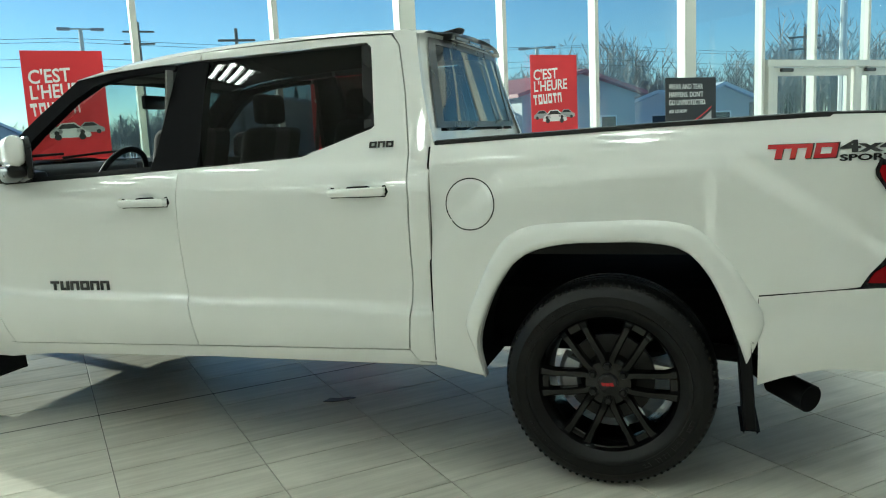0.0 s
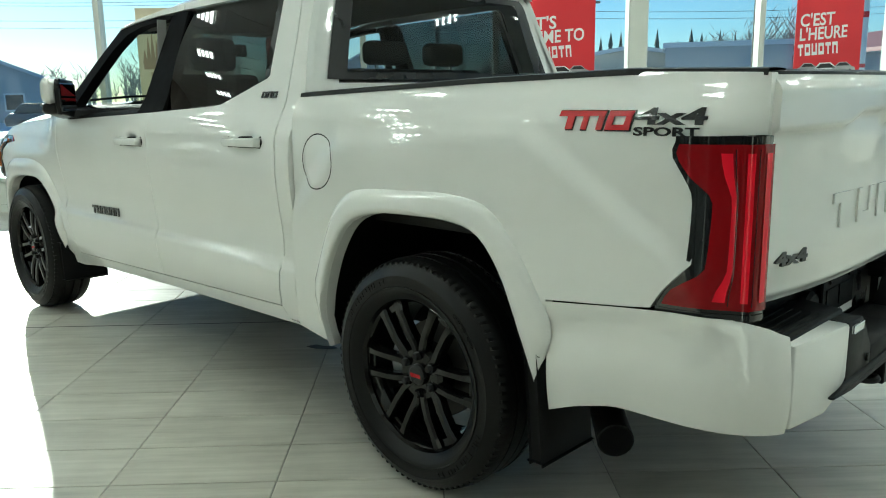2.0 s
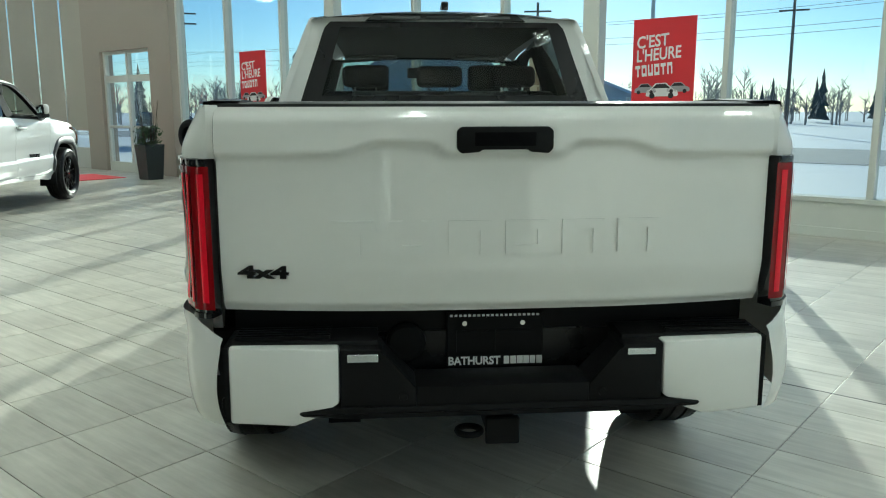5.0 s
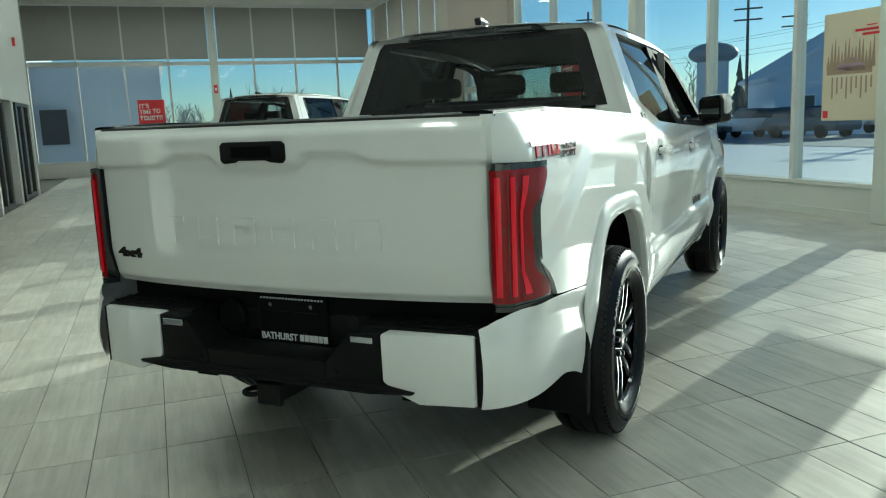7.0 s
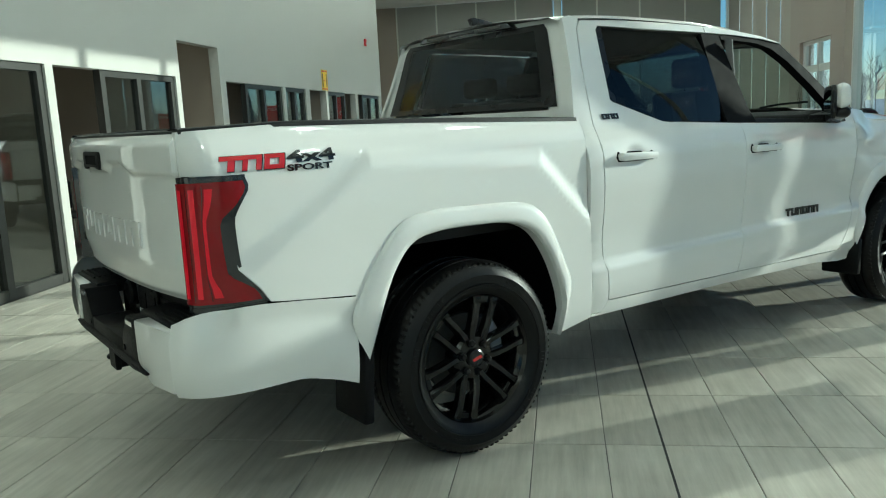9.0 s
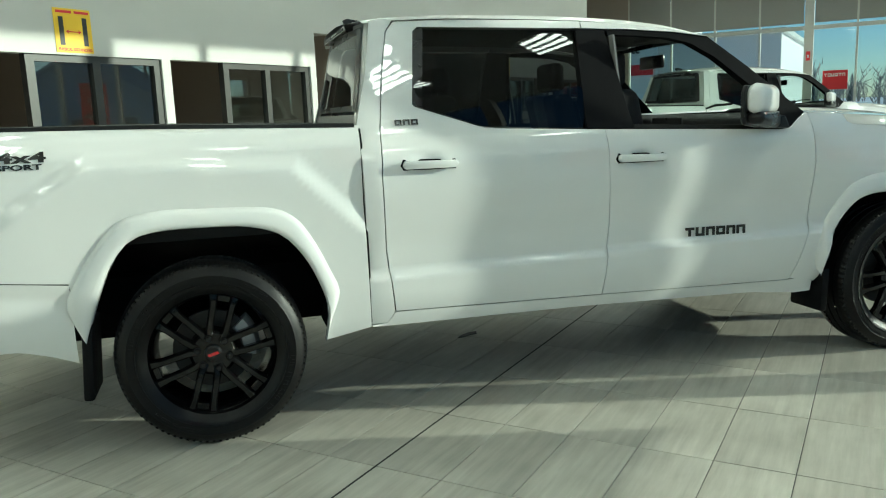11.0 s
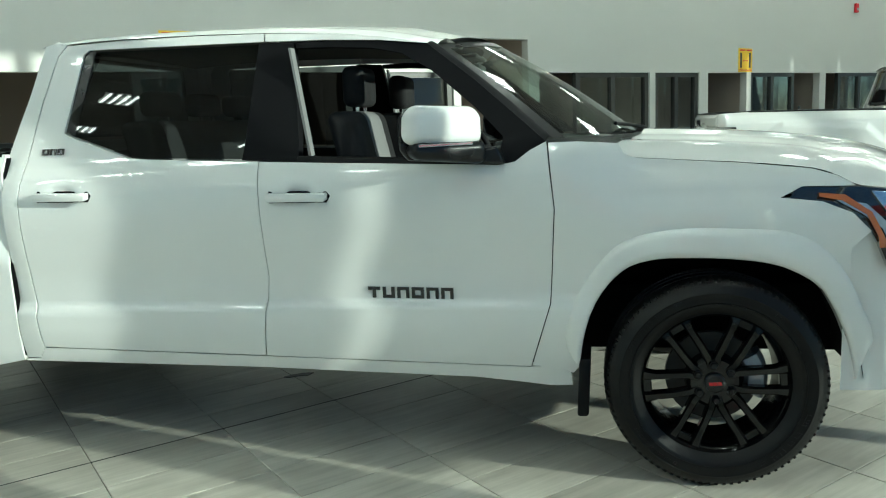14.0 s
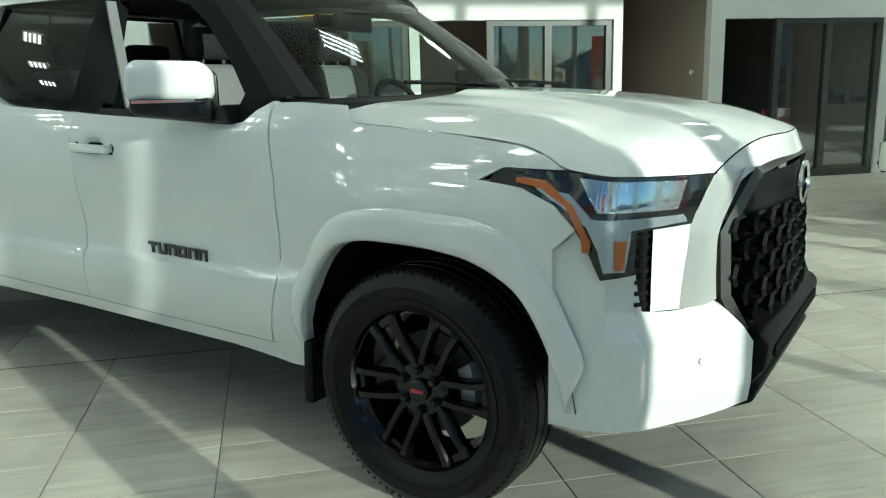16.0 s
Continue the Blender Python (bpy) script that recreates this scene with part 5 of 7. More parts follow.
    for r in range(5):
        for q in range(-5, 6):
            y0 = q * 0.126 + (0.063 if r % 2 else 0)
            z0 = 0.665 + r * 0.070
            if abs(y0) > 0.535 - 0.10 * sstep(0.74, 0.64, z0) - 0.06 * sstep(0.93, 1.02, z0):
                continue
            bm = bmesh.new()
            hexo = [(-0.080, 0), (-0.046, 0.036), (0.046, 0.036), (0.080, 0), (0.046, -0.036), (-0.046, -0.036)]
            o = [bm.verts.new((gx(z0, y0) + 0.002, y0 + p, z0 + w)) for p, w in hexo]
            n = [bm.verts.new((gx(z0, y0) - 0.008, y0 + p * 0.84, z0 + w * 0.80)) for p, w in hexo]
            e = [bm.verts.new((gx(z0, y0) + 0.04, y0 + p * 0.80, z0 + w * 0.74)) for p, w in hexo]
            for i in range(6):
                k = (i + 1) % 6
                bm.faces.new((o[i], o[k], n[k], n[i]))
                bm.faces.new((n[i], n[k], e[k], e[i]))
            part("grille_cell", bm, M_PLAST, grille)
    bm = lathe([(0.062, 0.0), (0.074, 0.008), (0.074, 0.014), (0.062, 0.018), (0.058, 0.01)], 40)
    for v in bm.verts:
        v.co.x *= 1.35
    emb = part("emblem", bm, M_CHROME, grille, "bright oval emblem", 40, pose(-4.655, 0.0, 1.030, 0, 0, 90))
    part("emblem_bar", box_bm(-0.06, 0.06, -0.004, 0.012, -0.008, 0.008), M_CHROME, emb)
    # lower front bumper
    part("lower_bumper", prism([(-4.44, 0.42), (-4.62, 0.44), (-4.665, 0.50), (-4.675, 0.58), (-4.65, 0.612), (-4.45, 0.612)], "y", -0.482, 0.482, 0.015), M_PLAST, T, "black lower front bumper", 40)
    part("skid_lip", prism([(-4.35, 0.345), (-4.56, 0.355), (-4.635, 0.39), (-4.645, 0.425), (-4.40, 0.43)], "y", -0.49, 0.49, 0.012), M_PLAST, T, "", 40)
    part("bumper_slot", box_bm(-4.680, -4.66, -0.40, 0.40, 0.525, 0.56), M_WELL, T)

    # cab back
    def back(i, j, push=0.0):
        z = 1.36 + 0.50 * j
        s = i * 2 - 1
        xe = lerp_table([(1.345, -0.716), (1.62, -0.783), (1.85, -0.828), (1.87, -0.85)], z)
        ye = lerp_table(BODY_Z, z + 0.018 * (xe + 1.9)) - 0.010 - 0.03 * sstep(0.88, 1.0, j)
        xm = -0.715 - 0.075 * j
        return (xm + (xe - xm) * abs(s) ** 4 + push, s * ye, z)
    grid_sheet("cab_back", back, 30, 16, M_BODY, T, 0.0, "", 60)

    def rear_glass(i, j, push=0.006):
        p = back(0.5 + (i - 0.5) * 0.875, 0.155 + 0.80 * j)
        return (p[0] + push, p[1], p[2])
    ob = grid_sheet("rear_window_edge", rear_glass, 30, 14, M_GLOSSB, T, 0.0, "black border of the rear window", 60)
    # remove the middle of border and back panel for the clear opening
    for o2, lo, hi in ((ob, (-0.665, 1.455), (0.665, 1.80)), (bpy.data.objects[[o.name for o in T.children if o.name.startswith("cab_back")][0]], (-0.70, 1.43), (0.70, 1.815))):
        bm = bmesh.new()
        bm.from_mesh(o2.data)
        kill = []
        for f in bm.faces:
            c = f.calc_center_median()
            shrink = 0.16 * (c.z - 1.45) / 0.4
            if lo[0] + shrink < c.y < hi[0] - shrink and lo[1] < c.z < hi[1]:
                kill.append(f)
        bmesh.ops.delete(bm, geom=kill, context="FACES")
        bm.to_mesh(o2.data)
        bm.free()
    grid_sheet("rear_window", lambda i, j: rear_glass(0.02 + 0.96 * i, 0.03 + 0.94 * j, 0.003), 12, 8, M_TINTR, T, 0.0, "smoked rear window glass", 60)
    bm = prism([(-0.41, 1.838), (-0.12, 1.843), (0.12, 1.843), (0.41, 1.838), (0.36, 1.874), (-0.36, 1.874)], "x", -0.830, -0.752, 0.004)
    bl = part("brake_lamp", bm, M_LAMPDK, T, "black third brake lamp housing", 30)
    for a, b in ((-0.33, -0.13), (0.13, 0.33)):
        part("lens", box_bm(-0.754, -0.748, a, b, 1.848, 1.862, bevel=0.002), M_STEEL, bl, "clear cargo lamp lens")
    part("lens", box_bm(-0.754, -0.748, -0.10, 0.10, 1.850, 1.864, bevel=0.002), M_LAMPDK, bl)
    bm = prism([(-0.98, 1.918), (-0.82, 1.898), (-0.80, 1.935), (-0.825, 1.945)], "y", -0.018, 0.018, 0.008)
    part("antenna", bm, M_GLOSSB, T, "small black roof fin antenna", 40)
    # bed inside and caps
    part("bed_floor", box_bm(-0.66, 1.02, -0.80, 0.80, 0.90, 0.96), M_COVER, T, "black bed liner")
    for sg in (1, -1):
        part("bed_inner_side", box_bm(-0.66, 1.02, sg * 0.76, sg * 0.80, 0.96, 1.37), M_COVER, T)
        cap = [(-0.69, 1.372), (0.2, 1.403), (0.75, 1.414), (1.10, 1.404)]
        bm = bmesh.new()
        for p, q in zip(cap, cap[1:]):
            vs = []
            for x, z in (p, q):
                y1 = side_y(x, z) + 0.001
                vs.append([bm.verts.new((x, sg * a, z + b)) for a, b in ((y1 + 0.004, -0.006), (y1, 0.010), (y1 - 0.03, 0.014), (y1 - 0.10, 0.012), (y1 - 0.105, -0.02))])
            for i in range(4):
                bm.faces.new((vs[0][i], vs[1][i], vs[1][i + 1], vs[0][i + 1]))
        part("bed_rail_cap", bm, M_COVER, T, "black plastic bed rail cap", 40)
    part("bed_bulkhead", box_bm(-0.685, -0.655, -0.82, 0.82, 0.92, 1.375), M_COVER, T)
    # tailgate
    gate = thing("tailgate")
    gate.parent = T

    def ridge(y):
        f = abs(y)
        return lerp_table([(0.0, 1.262), (0.165, 1.262), (0.19, 1.285), (0.22, 1.294), (0.345, 1.294), (0.47, 1.262), (0.84, 1.255)], f)

    def crown(y):
        return 0.078 * (abs(y) / 0.84) ** 2.6

    def tail_x(y, z):
        x = 1.152 + 0.020 * sstep(0.83, 0.95, z)
        r = ridge(y)
        x += 0.022 * sstep(r - 0.006, r + 0.016, z)
        x -= 0.02 * sstep(1.36, 1.40, z)
        x -= crown(y)
        x -= 0.02 * sstep(0.03, 0.0, z - 0.812)
        return x
    NY, NZ = 112, 72
    grid_sheet("tailgate_panel", lambda i, j: (tail_x(-0.822 + 1.644 * i, 0.812 + 0.588 * j) - (0.05 if i in (0.0, 1.0) else 0.0), (-0.822 + 1.644 * i) * (1 - 0.004 * sstep(1.30, 1.40, 0.812 + 0.588 * j)), 0.812 + 0.588 * j), NY, NZ, M_BODY, gate, 0.0, "", 60)
    part("tailgate_inner", box_bm(1.01, 1.05, -0.80, 0.80, 0.82, 1.38), M_COVER, gate)
    rim_prof = [(1.03, 1.388), (1.145, 1.390), (1.171, 1.396), (1.167, 1.408), (1.14, 1.415), (1.03, 1.412), (1.03, 1.388)]
    grid_sheet("tailgate_cap", lambda i, j: (rim_prof[round(j * 6)][0] - crown(-0.820 + 1.640 * i) * (1 if 0 < round(j * 6) < 5 else 0), -0.820 + 1.640 * i, rim_prof[round(j * 6)][1]), 30, 6, M_COVER, gate, 0.0, "black tailgate top cap", 30)
    hs = prism([(-0.135, 1.285), (-0.122, 1.272), (-0.07, 1.276), (-0.06, 1.288), (0.06, 1.288), (0.07, 1.276), (0.122, 1.272), (0.135, 1.285), (0.135, 1.335), (0.122, 1.346), (-0.122, 1.346), (-0.135, 1.335)], "x", 1.157, 1.2035, 0.005)
    hd = part("tailgate_handle", hs, M_PLAST, gate, "black tailgate release handle", 40)
    part("handle_slot", box_bm(1.2035, 1.2045, -0.085, 0.085, 1.293, 1.330), M_WELL, hd)
    # embossed lettering as plain raised blocks
    xx = -0.485
    for w, kd in ((0.125, "t"), (0.125, "u"), (0.125, "n"), (0.125, "o"), (0.125, "n"), (0.125, "n")):
        blocks_word("embossed_block", gate, M_BODY, pose(tail_x(xx, 1.03) - 0.002, xx, 0.985, 90, 0, 90 - math.degrees(math.atan((tail_x(xx + w, 1.03) - tail_x(xx, 1.03)) / w))), [(w, kd)], 0.098, 0.0, 0.0080)
        xx += 0.164
    gb = text_mesh("gate_badge", "4x4", 0.062, M_BADGE, gate, pose(tail_x(-0.755, 0.93) + 0.003, -0.755, 0.918, 90, 0, 80.5), 0.004, 0.150, 0.003, label="black lettered badge")
    for v in gb.data.vertices:
        v.co.y *= 0.78
    # rear bumper middle
    rb = thing("rear_bumper")
    rb.parent = T
    for s in (1, -1):
        part("step_pad", prism([(0.98, 0.724), (0.98, 0.684), (1.16, 0.684), (1.170, 0.714), (1.164, 0.735), (1.06, 0.745)], "y", s * 0.36, s * 0.788, 0.004), M_PLAST, rb, "black ribbed step pad", 30)
    part("step_back", box_bm(0.99, 1.015, -0.79, 0.79, 0.72, 0.815), M_PLAST, rb)
    for k in range(5):
        for s in (1, -1):
            part("step_rib", box_bm(1.04 + 0.025 * k, 1.048 + 0.025 * k, s * 0.50, s * 0.77, 0.738, 0.7465), M_PLAST, rb)
    for s in (1, -1):
        bm = prism([(s * a, b) for a, b in ((0.469, 0.726), (0.352, 0.722), (0.342, 0.70), (0.252, 0.610), (0.252, 0.540), (0.469, 0.540))], "x", 1.08, 1.220, 0.006)
        part("bumper_inner", bm, M_PLAST, rb, "", 30)
        part("step_light", box_bm(1.220, 1.226, s * 0.362, s * 0.445, 0.690, 0.710, bevel=0.002), M_LAMPCLR, rb, "small clear lamp")
        part("sensor", lathe([(0.0, 0.006), (0.011, 0.006), (0.013, 0.0)], 14), M_PLAST, rb, "", 30, pose(1.220, s * 0.29, 0.582, 0, 0, -90))
    part("bumper_middle", prism([(-0.252, 0.540), (0.252, 0.540), (0.252, 0.610), (-0.252, 0.610)], "x", 1.06, 1.220, 0.004), M_PLAST, rb, "", 30)
    part("plate_recess", box_bm(1.00, 1.026, -0.40, 0.40, 0.58, 0.72), M_GLOSSB, rb)
    part("plug_cover", lathe([(0.0, 0.03), (0.05, 0.03), (0.06, 0.02), (0.062, 0.0)], 24), M_PLAST, rb, "round black socket cover", 30, pose(1.025, -0.275, 0.690, 0, 0, -90))
    part("valance", prism([(-0.590, 0.540), (-0.575, 0.530), (-0.43, 0.522), (0.43, 0.522), (0.575, 0.530), (0.590, 0.540), (0.50, 0.556), (-0.50, 0.556)], "x", 0.98, 1.228, 0.008), M_PLAST, rb, "black lower rear valance", 30)
    plate = thing("plate_holder")
    plate.parent = T
    part("holder", box_bm(1.028, 1.040, -0.150, 0.150, 0.605, 0.780, bevel=0.003), M_PLAST, plate, "black dealer plate frame")
    for k in range(20):
        part("print_bar", box_bm(1.040, 1.0412, -0.140 + 0.0141 * k, -0.1312 + 0.0141 * k, 0.766, 0.773), M_WHITEP, plate)
    text_mesh("lettering", "BATHURST", 0.036, M_WHITEP, plate, pose(1.0404, -0.146, 0.613, 90, 0, 90), 0.0006, 0.162, 0.0012, label="bold white lettering")
    for k, w in enumerate((0.017, 0.018, 0.019, 0.018, 0.017, 0.018)):
        part("print_block", box_bm(1.040, 1.0412, 0.028 + 0.0205 * k, 0.028 + 0.0205 * k + w, 0.613, 0.638), M_WHITEP, plate)
    for y in (-0.095, 0.085):
        part("plate_screw", lathe([(0.0, 0.004), (0.008, 0.004), (0.008, 0.0)], 10), M_CHROME, plate, "", 0, pose(1.040, y, 0.745, 0, 0, -90))
    for a, b in ((-0.12, -0.02), (0.0, 0.12)):
        part("holder_rib", box_bm(1.040, 1.044, a, b, 0.655, 0.722), M_PLAST, plate)
    # hitch and exhaust
    bm = box_bm(1.00, 1.20, -0.040, 0.040, 0.430, 0.500, bevel=0.006)
    box(bm, 1.188, 1.212, -0.050, 0.050, 0.424, 0.504, bevel=0.004)
    part("tow_hitch", bm, M_PLAST, T, "black tow hitch receiver", 30)
    loop = [(1.17 + 0.035 * math.sin(a), -0.095 - 0.035 * math.cos(a), 0.452) for a in [2 * math.pi * k / 14 for k in range(15)]]
    part("hitch_loop", tube(bmesh.new(), loop, 0.010, 8), M_PLAST, T, "", 40)
    part("hitch_beam", box_bm(0.95, 1.03, -0.50, 0.50, 0.47, 0.53), M_WELL, T)
    bm = bmesh.new()
    tube(bm, [(0.2, -0.55, 0.46), (0.50, -0.60, 0.45), (0.62, -0.74, 0.40), (0.70, -0.83, 0.38)], [0.035, 0.035, 0.044, 0.046], 18)
    tube(bm, [(0.62, -0.745, 0.392), (0.735, -0.875, 0.366)], [0.052, 0.054], 22)
    ex = part("exhaust_tip", bm, M_PLAST, T, "blackened exhaust tip", 40)
    part("exhaust_bore", tube(bmesh.new(), [(0.729, -0.868, 0.3674), (0.7365, -0.8767, 0.3657)], [0.049, 0.049], 22), M_WELL, ex)
    # underbody
    part("floor_pan", box_bm(-4.2, 1.0, -0.60, 0.60, 0.52, 0.72), M_WELL, T)
    part("rear_axle", tube(bmesh.new(), [(0, -0.85, 0.40), (0, -0.12, 0.40), (0, 0, 0.40), (0, 0.12, 0.40), (0, 0.85, 0.40)], [0.05, 0.05, 0.15, 0.05, 0.05], 14), M_WELL, T, "", 50)
    part("front_axle", tube(bmesh.new(), [(-3.7, -0.85, 0.40), (-3.7, 0.85, 0.40)], 0.05, 12), M_WELL, T, "", 50)
    part("fuel_tank", box_bm(-2.6, -0.7, -0.5, 0.5, 0.36, 0.54, bevel=0.05), M_WELL, T)
    part("body_core", box_bm(-3.05, -0.72, -0.80, 0.80, 0.56, 0.82), M_WELL, T)
    part("engine_bay", box_bm(-4.42, -3.15, -0.50, 0.50, 0.5, 1.10), M_WELL, T)
    for sg in (1, -1):
        part("engine_side", box_bm(-4.35, -3.12, sg * 0.5, sg * 0.78, 0.98, 1.12), M_WELL, T)
    # dashboard and wheel
    bm = prism([(-3.42, 1.30), (-3.05, 1.345), (-2.86, 1.32), (-2.78, 1.22), (-2.82, 0.85), (-3.3, 0.85)], "y", -0.80, 0.80, 0.02)
    part("dashboard", bm, M_DASH, T, "", 40)
    sw = part("steering_wheel", tube(bmesh.new(), [(0.185 * math.cos(a), 0.185 * math.sin(a), 0) for a in [2 * math.pi * k / 28 for k in range(29)]], 0.016, 8), M_DASH, T, "black steering wheel", 50, pose(-2.68, -0.40, 1.24, 0, -65, 0))
    part("steering_hub", box_bm(-0.07, 0.07, -0.17, 0.17, -0.03, 0.01, bevel=0.01), M_DASH, sw)
    part("screen", box_bm(-2.80, -2.785, -0.13, 0.20, 1.16, 1.33, bevel=0.004), M_GLOSSB, T)
    part("console", box_bm(-2.82, -1.85, -0.13, 0.13, 0.8, 1.08, bevel=0.03), M_DASH, T, "", 40)
    rm = part("rear_view_mirror", box_bm(-2.72, -2.69, -0.13, 0.13, 1.63, 1.71, bevel=0.012, segments=2), M_GLOSSB, T, "", 40)
    for y in (-0.40, 0.40):
        part("sun_visor", box_bm(-2.66, -2.46, y - 0.19, y + 0.19, 1.765, 1.785, bevel=0.006), M_LINER, T)
    # fuel flap on the driver's side
    def flap(i, j):
        a, r = 2 * math.pi * i, max(0.02, j) * 0.101
        x, z = -0.535 + r * math.cos(a), 1.127 + r * math.sin(a)
        return (x, -(side_y(x, z) + 0.003 - (0.004 if j > 0.97 else 0)), z)
    grid_sheet("fuel_flap", flap, 40, 8, M_BODY, T, 0.0, "", 60)

    def flap_gap(i, j):
        a, r = 2 * math.pi * i, 0.1005 + 0.0045 * j
        x, z = -0.535 + r * math.cos(a), 1.127 + r * math.sin(a)
        return (x, -(side_y(x, z) + 0.0008), z)
    grid_sheet("fuel_flap_gap", flap_gap, 48, 1, M_WELL, T, 0.0, "", 60)
    # wheels
    for x, z in ((0.0, R_TYRE + 0.003), (-3.70, R_TYRE + 0.003)):
        for sg in (1, -1):
            wheel(T, pose(x, sg * 0.872, z, 0, WHEEL_TURN[(x < -1, sg)], 0 if sg > 0 else 180), sg)


M_TINTR = glass("smoked_rear_glass", (0.62, 0.68, 0.68), see=0.72, least=0.035)
truck = thing("pickup_truck", pose(0, 0, 0), "white four-door pickup truck with black wheels on the tiled floor", "truck", "pickup trucks")
build_truck(truck)

# ---- second truck and showroom things ----
second = copy_thing(truck, pose(-5.69, -6.22, 0, 0, 0, 0.9))
for o in [o for o in second.children if o.name.startswith("side_decal")]:
    for q in list(o.children) + [o]:
        bpy.data.objects.remove(q)
LONGER = 0.23


def lengthen(o, lead):
    """Moves what lies ahead of the bed forward, so that this truck has the longer bed."""
    if o.matrix_basis.translation.x + lead < -0.6:
        o.matrix_basis = Matrix.Translation((-LONGER, 0, 0)) @ o.matrix_basis
        return
    if o.type == "MESH" and o.matrix_basis.translation.length < 0.01:
        xs = [v.co.x for v in o.data.vertices]
        if min(xs) < -0.6:
            o.data = o.data.copy()
            for v in o.data.vertices:
                if v.co.x < -0.6:
                    v.co.x -= LONGER
    for q in o.children:
        lengthen(q, lead + o.matrix_basis.translation.x)


for o in second.children:
    lengthen(o, 0.0)
    if o.name.startswith("wheel_arch_trim"):
        o.material_slots[0].link = "OBJECT"
        o.material_slots[0].material = M_FRAME
tagged(second, "second white pickup truck parked near the glazed offices", "truck", "pickup trucks")


def poster_base(name, u0, u1, z0, z1, n, material, label, category, turn=0, group=""):
    p = thing(name, BUILD @ pose(u0, n, z0, 90, 0, turn), label, category, group)
    part("sheet", box_bm(0, u1 - u0, 0, z1 - z0, -0.004, 0.0), material, p)
    return p, u1 - u0, z1 - z0


def car_picture(p, x, y, w, m_body, m_dark):
    """A small flat picture of a car on a poster."""
    bm = bmesh.new()
    pts = [(0, 0.10), (0.02, 0.24), (0.14, 0.30), (0.30, 0.46), (0.62, 0.47), (0.82, 0.31), (0.97, 0.25), (1.0, 0.12), (0.95, 0.08), (0.05, 0.08)]
    bm.faces.new([bm.verts.new((x + a * w, y + b * w, 0.0012)) for a, b in pts])
    part("car_picture", bm, m_body, p)
    bm = bmesh.new()
    bm.faces.new([bm.verts.new((x + a * w, y + b * w, 0.002)) for a, b in ((0.20, 0.31), (0.33, 0.43), (0.60, 0.44), (0.76, 0.32))])
    for c in (0.2, 0.78):
        bm.faces.new([bm.verts.new((x + (c + 0.085 * math.cos(t)) * w, y + (0.10 + 0.085 * math.sin(t)) * w, 0.002)) for t in [2 * math.pi * k / 12 for k in range(12)]])
    part("car_dark", bm, m_dark, p)


WORDMARK = [(0.5, "t"), (0.5, "o"), (0.5, "u"), (0.5, "o"), (0.5, "t"), (0.5, "n")]


def red_poster(u0, z1, lines, n=N_WIN - 0.012, w=0.76, h=1.22, small=False):
    p, w, h = poster_base("poster", u0, u0 + w, z1 - h, z1, n, M_RED, "red sales poster with white slogan and pictures of cars", "poster", 0, "red posters")
    k = 0.165 * w / 0.76
    y = h - 0.33 * w / 0.76
    for body, wd in lines:
        text_mesh("slogan", body, k * 1.15, M_WHITEP, p, pose(0.05, y, 0.001, 0, 0, 4), 0.0006, wd * w, 0.004, shear=0.08)
        y -= k * 0.93
    blocks_word("word_bars", p, M_WHITEP, pose(0.05, y - 0.02, 0.001, 0, 0, 4), [(a * k * 0.75, b) for a, b in WORDMARK], k * 0.78, 0.022 * w, 0.001)
    if not small:
        car_picture(p, 0.04, y - 0.29 * w, 0.36 * w, M_GREYP, M_BLACKP)
        car_picture(p, 0.58 * w, y - 0.28 * w, 0.36 * w, M_GREYP, M_BLACKP)
        car_picture(p, 0.24 * w, y - 0.36 * w, 0.52 * w, M_WHITEP, M_BLACKP)
    return p


FR = (("C'EST", 0.52), ("L'HEURE", 0.72))
EN = (("IT'S", 0.36), ("TIME TO", 0.78))
red_poster(-2.59, 2.51, FR, w=0.82, h=1.30)
red_poster(3.99, 2.49, FR, w=0.84, h=1.30)
red_poster(-10.84, 2.51, FR, w=0.80, h=1.27)
red_poster(0.64, 2.50, EN, w=0.84, h=1.30)
# pale poster seen from behind
M_CREAM = paint("cream_print", (0.62, 0.55, 0.40), 0.6, vary=0.10, scale=5)
M_TAUPE = paint("faded_brown_print", (0.33, 0.24, 0.16), 0.6, vary=0.3, scale=9)
M_MAUVE = paint("faded_mauve_print", (0.36, 0.25, 0.30), 0.6, vary=0.2, scale=9)
p, w, h = poster_base("poster", -4.16, -3.36, 1.19, 2.47, N_WIN - 0.012, M_CREAM, "pale cream poster seen from its back with faded print", "poster")
for k in range(14):
    x = 0.08 + 0.05 * k
    part("faded_tree", prism([(x - 0.03, 0.62), (x + 0.03, 0.62), (x + 0.004, 0.78 + 0.2 * abs(math.sin(k * 2.3))), (x - 0.004, 0.78 + 0.2 * abs(math.sin(k * 2.3)))], "z", 0.0006, 0.001), M_TAUPE, p)
part("faded_bank", box_bm(0.06, w - 0.08, 0.55, 0.64, 0.0006, 0.0012), M_TAUPE, p)
car_picture(p, 0.20, 0.55, 0.42, M_MAUVE, M_TAUPE)
for k in range(9):
    part("faded_streak", box_bm(0.14 + 0.07 * k, 0.165 + 0.07 * k, 0.26 + 0.06 * (k % 3), 0.52, 0.0006, 0.001), M_TAUPE, p)
for a, b, c, d in ((0.02, 0.10, 0.03, 0.12), (0.46, 0.78, 1.03, 1.06), (0.56, 0.80, 0.98, 1.01), (0.62, 0.76, 1.085, 1.10)):
    part("print_bar", box_bm(a, b, c, d, 0.0006, 0.0014), M_RED, p)
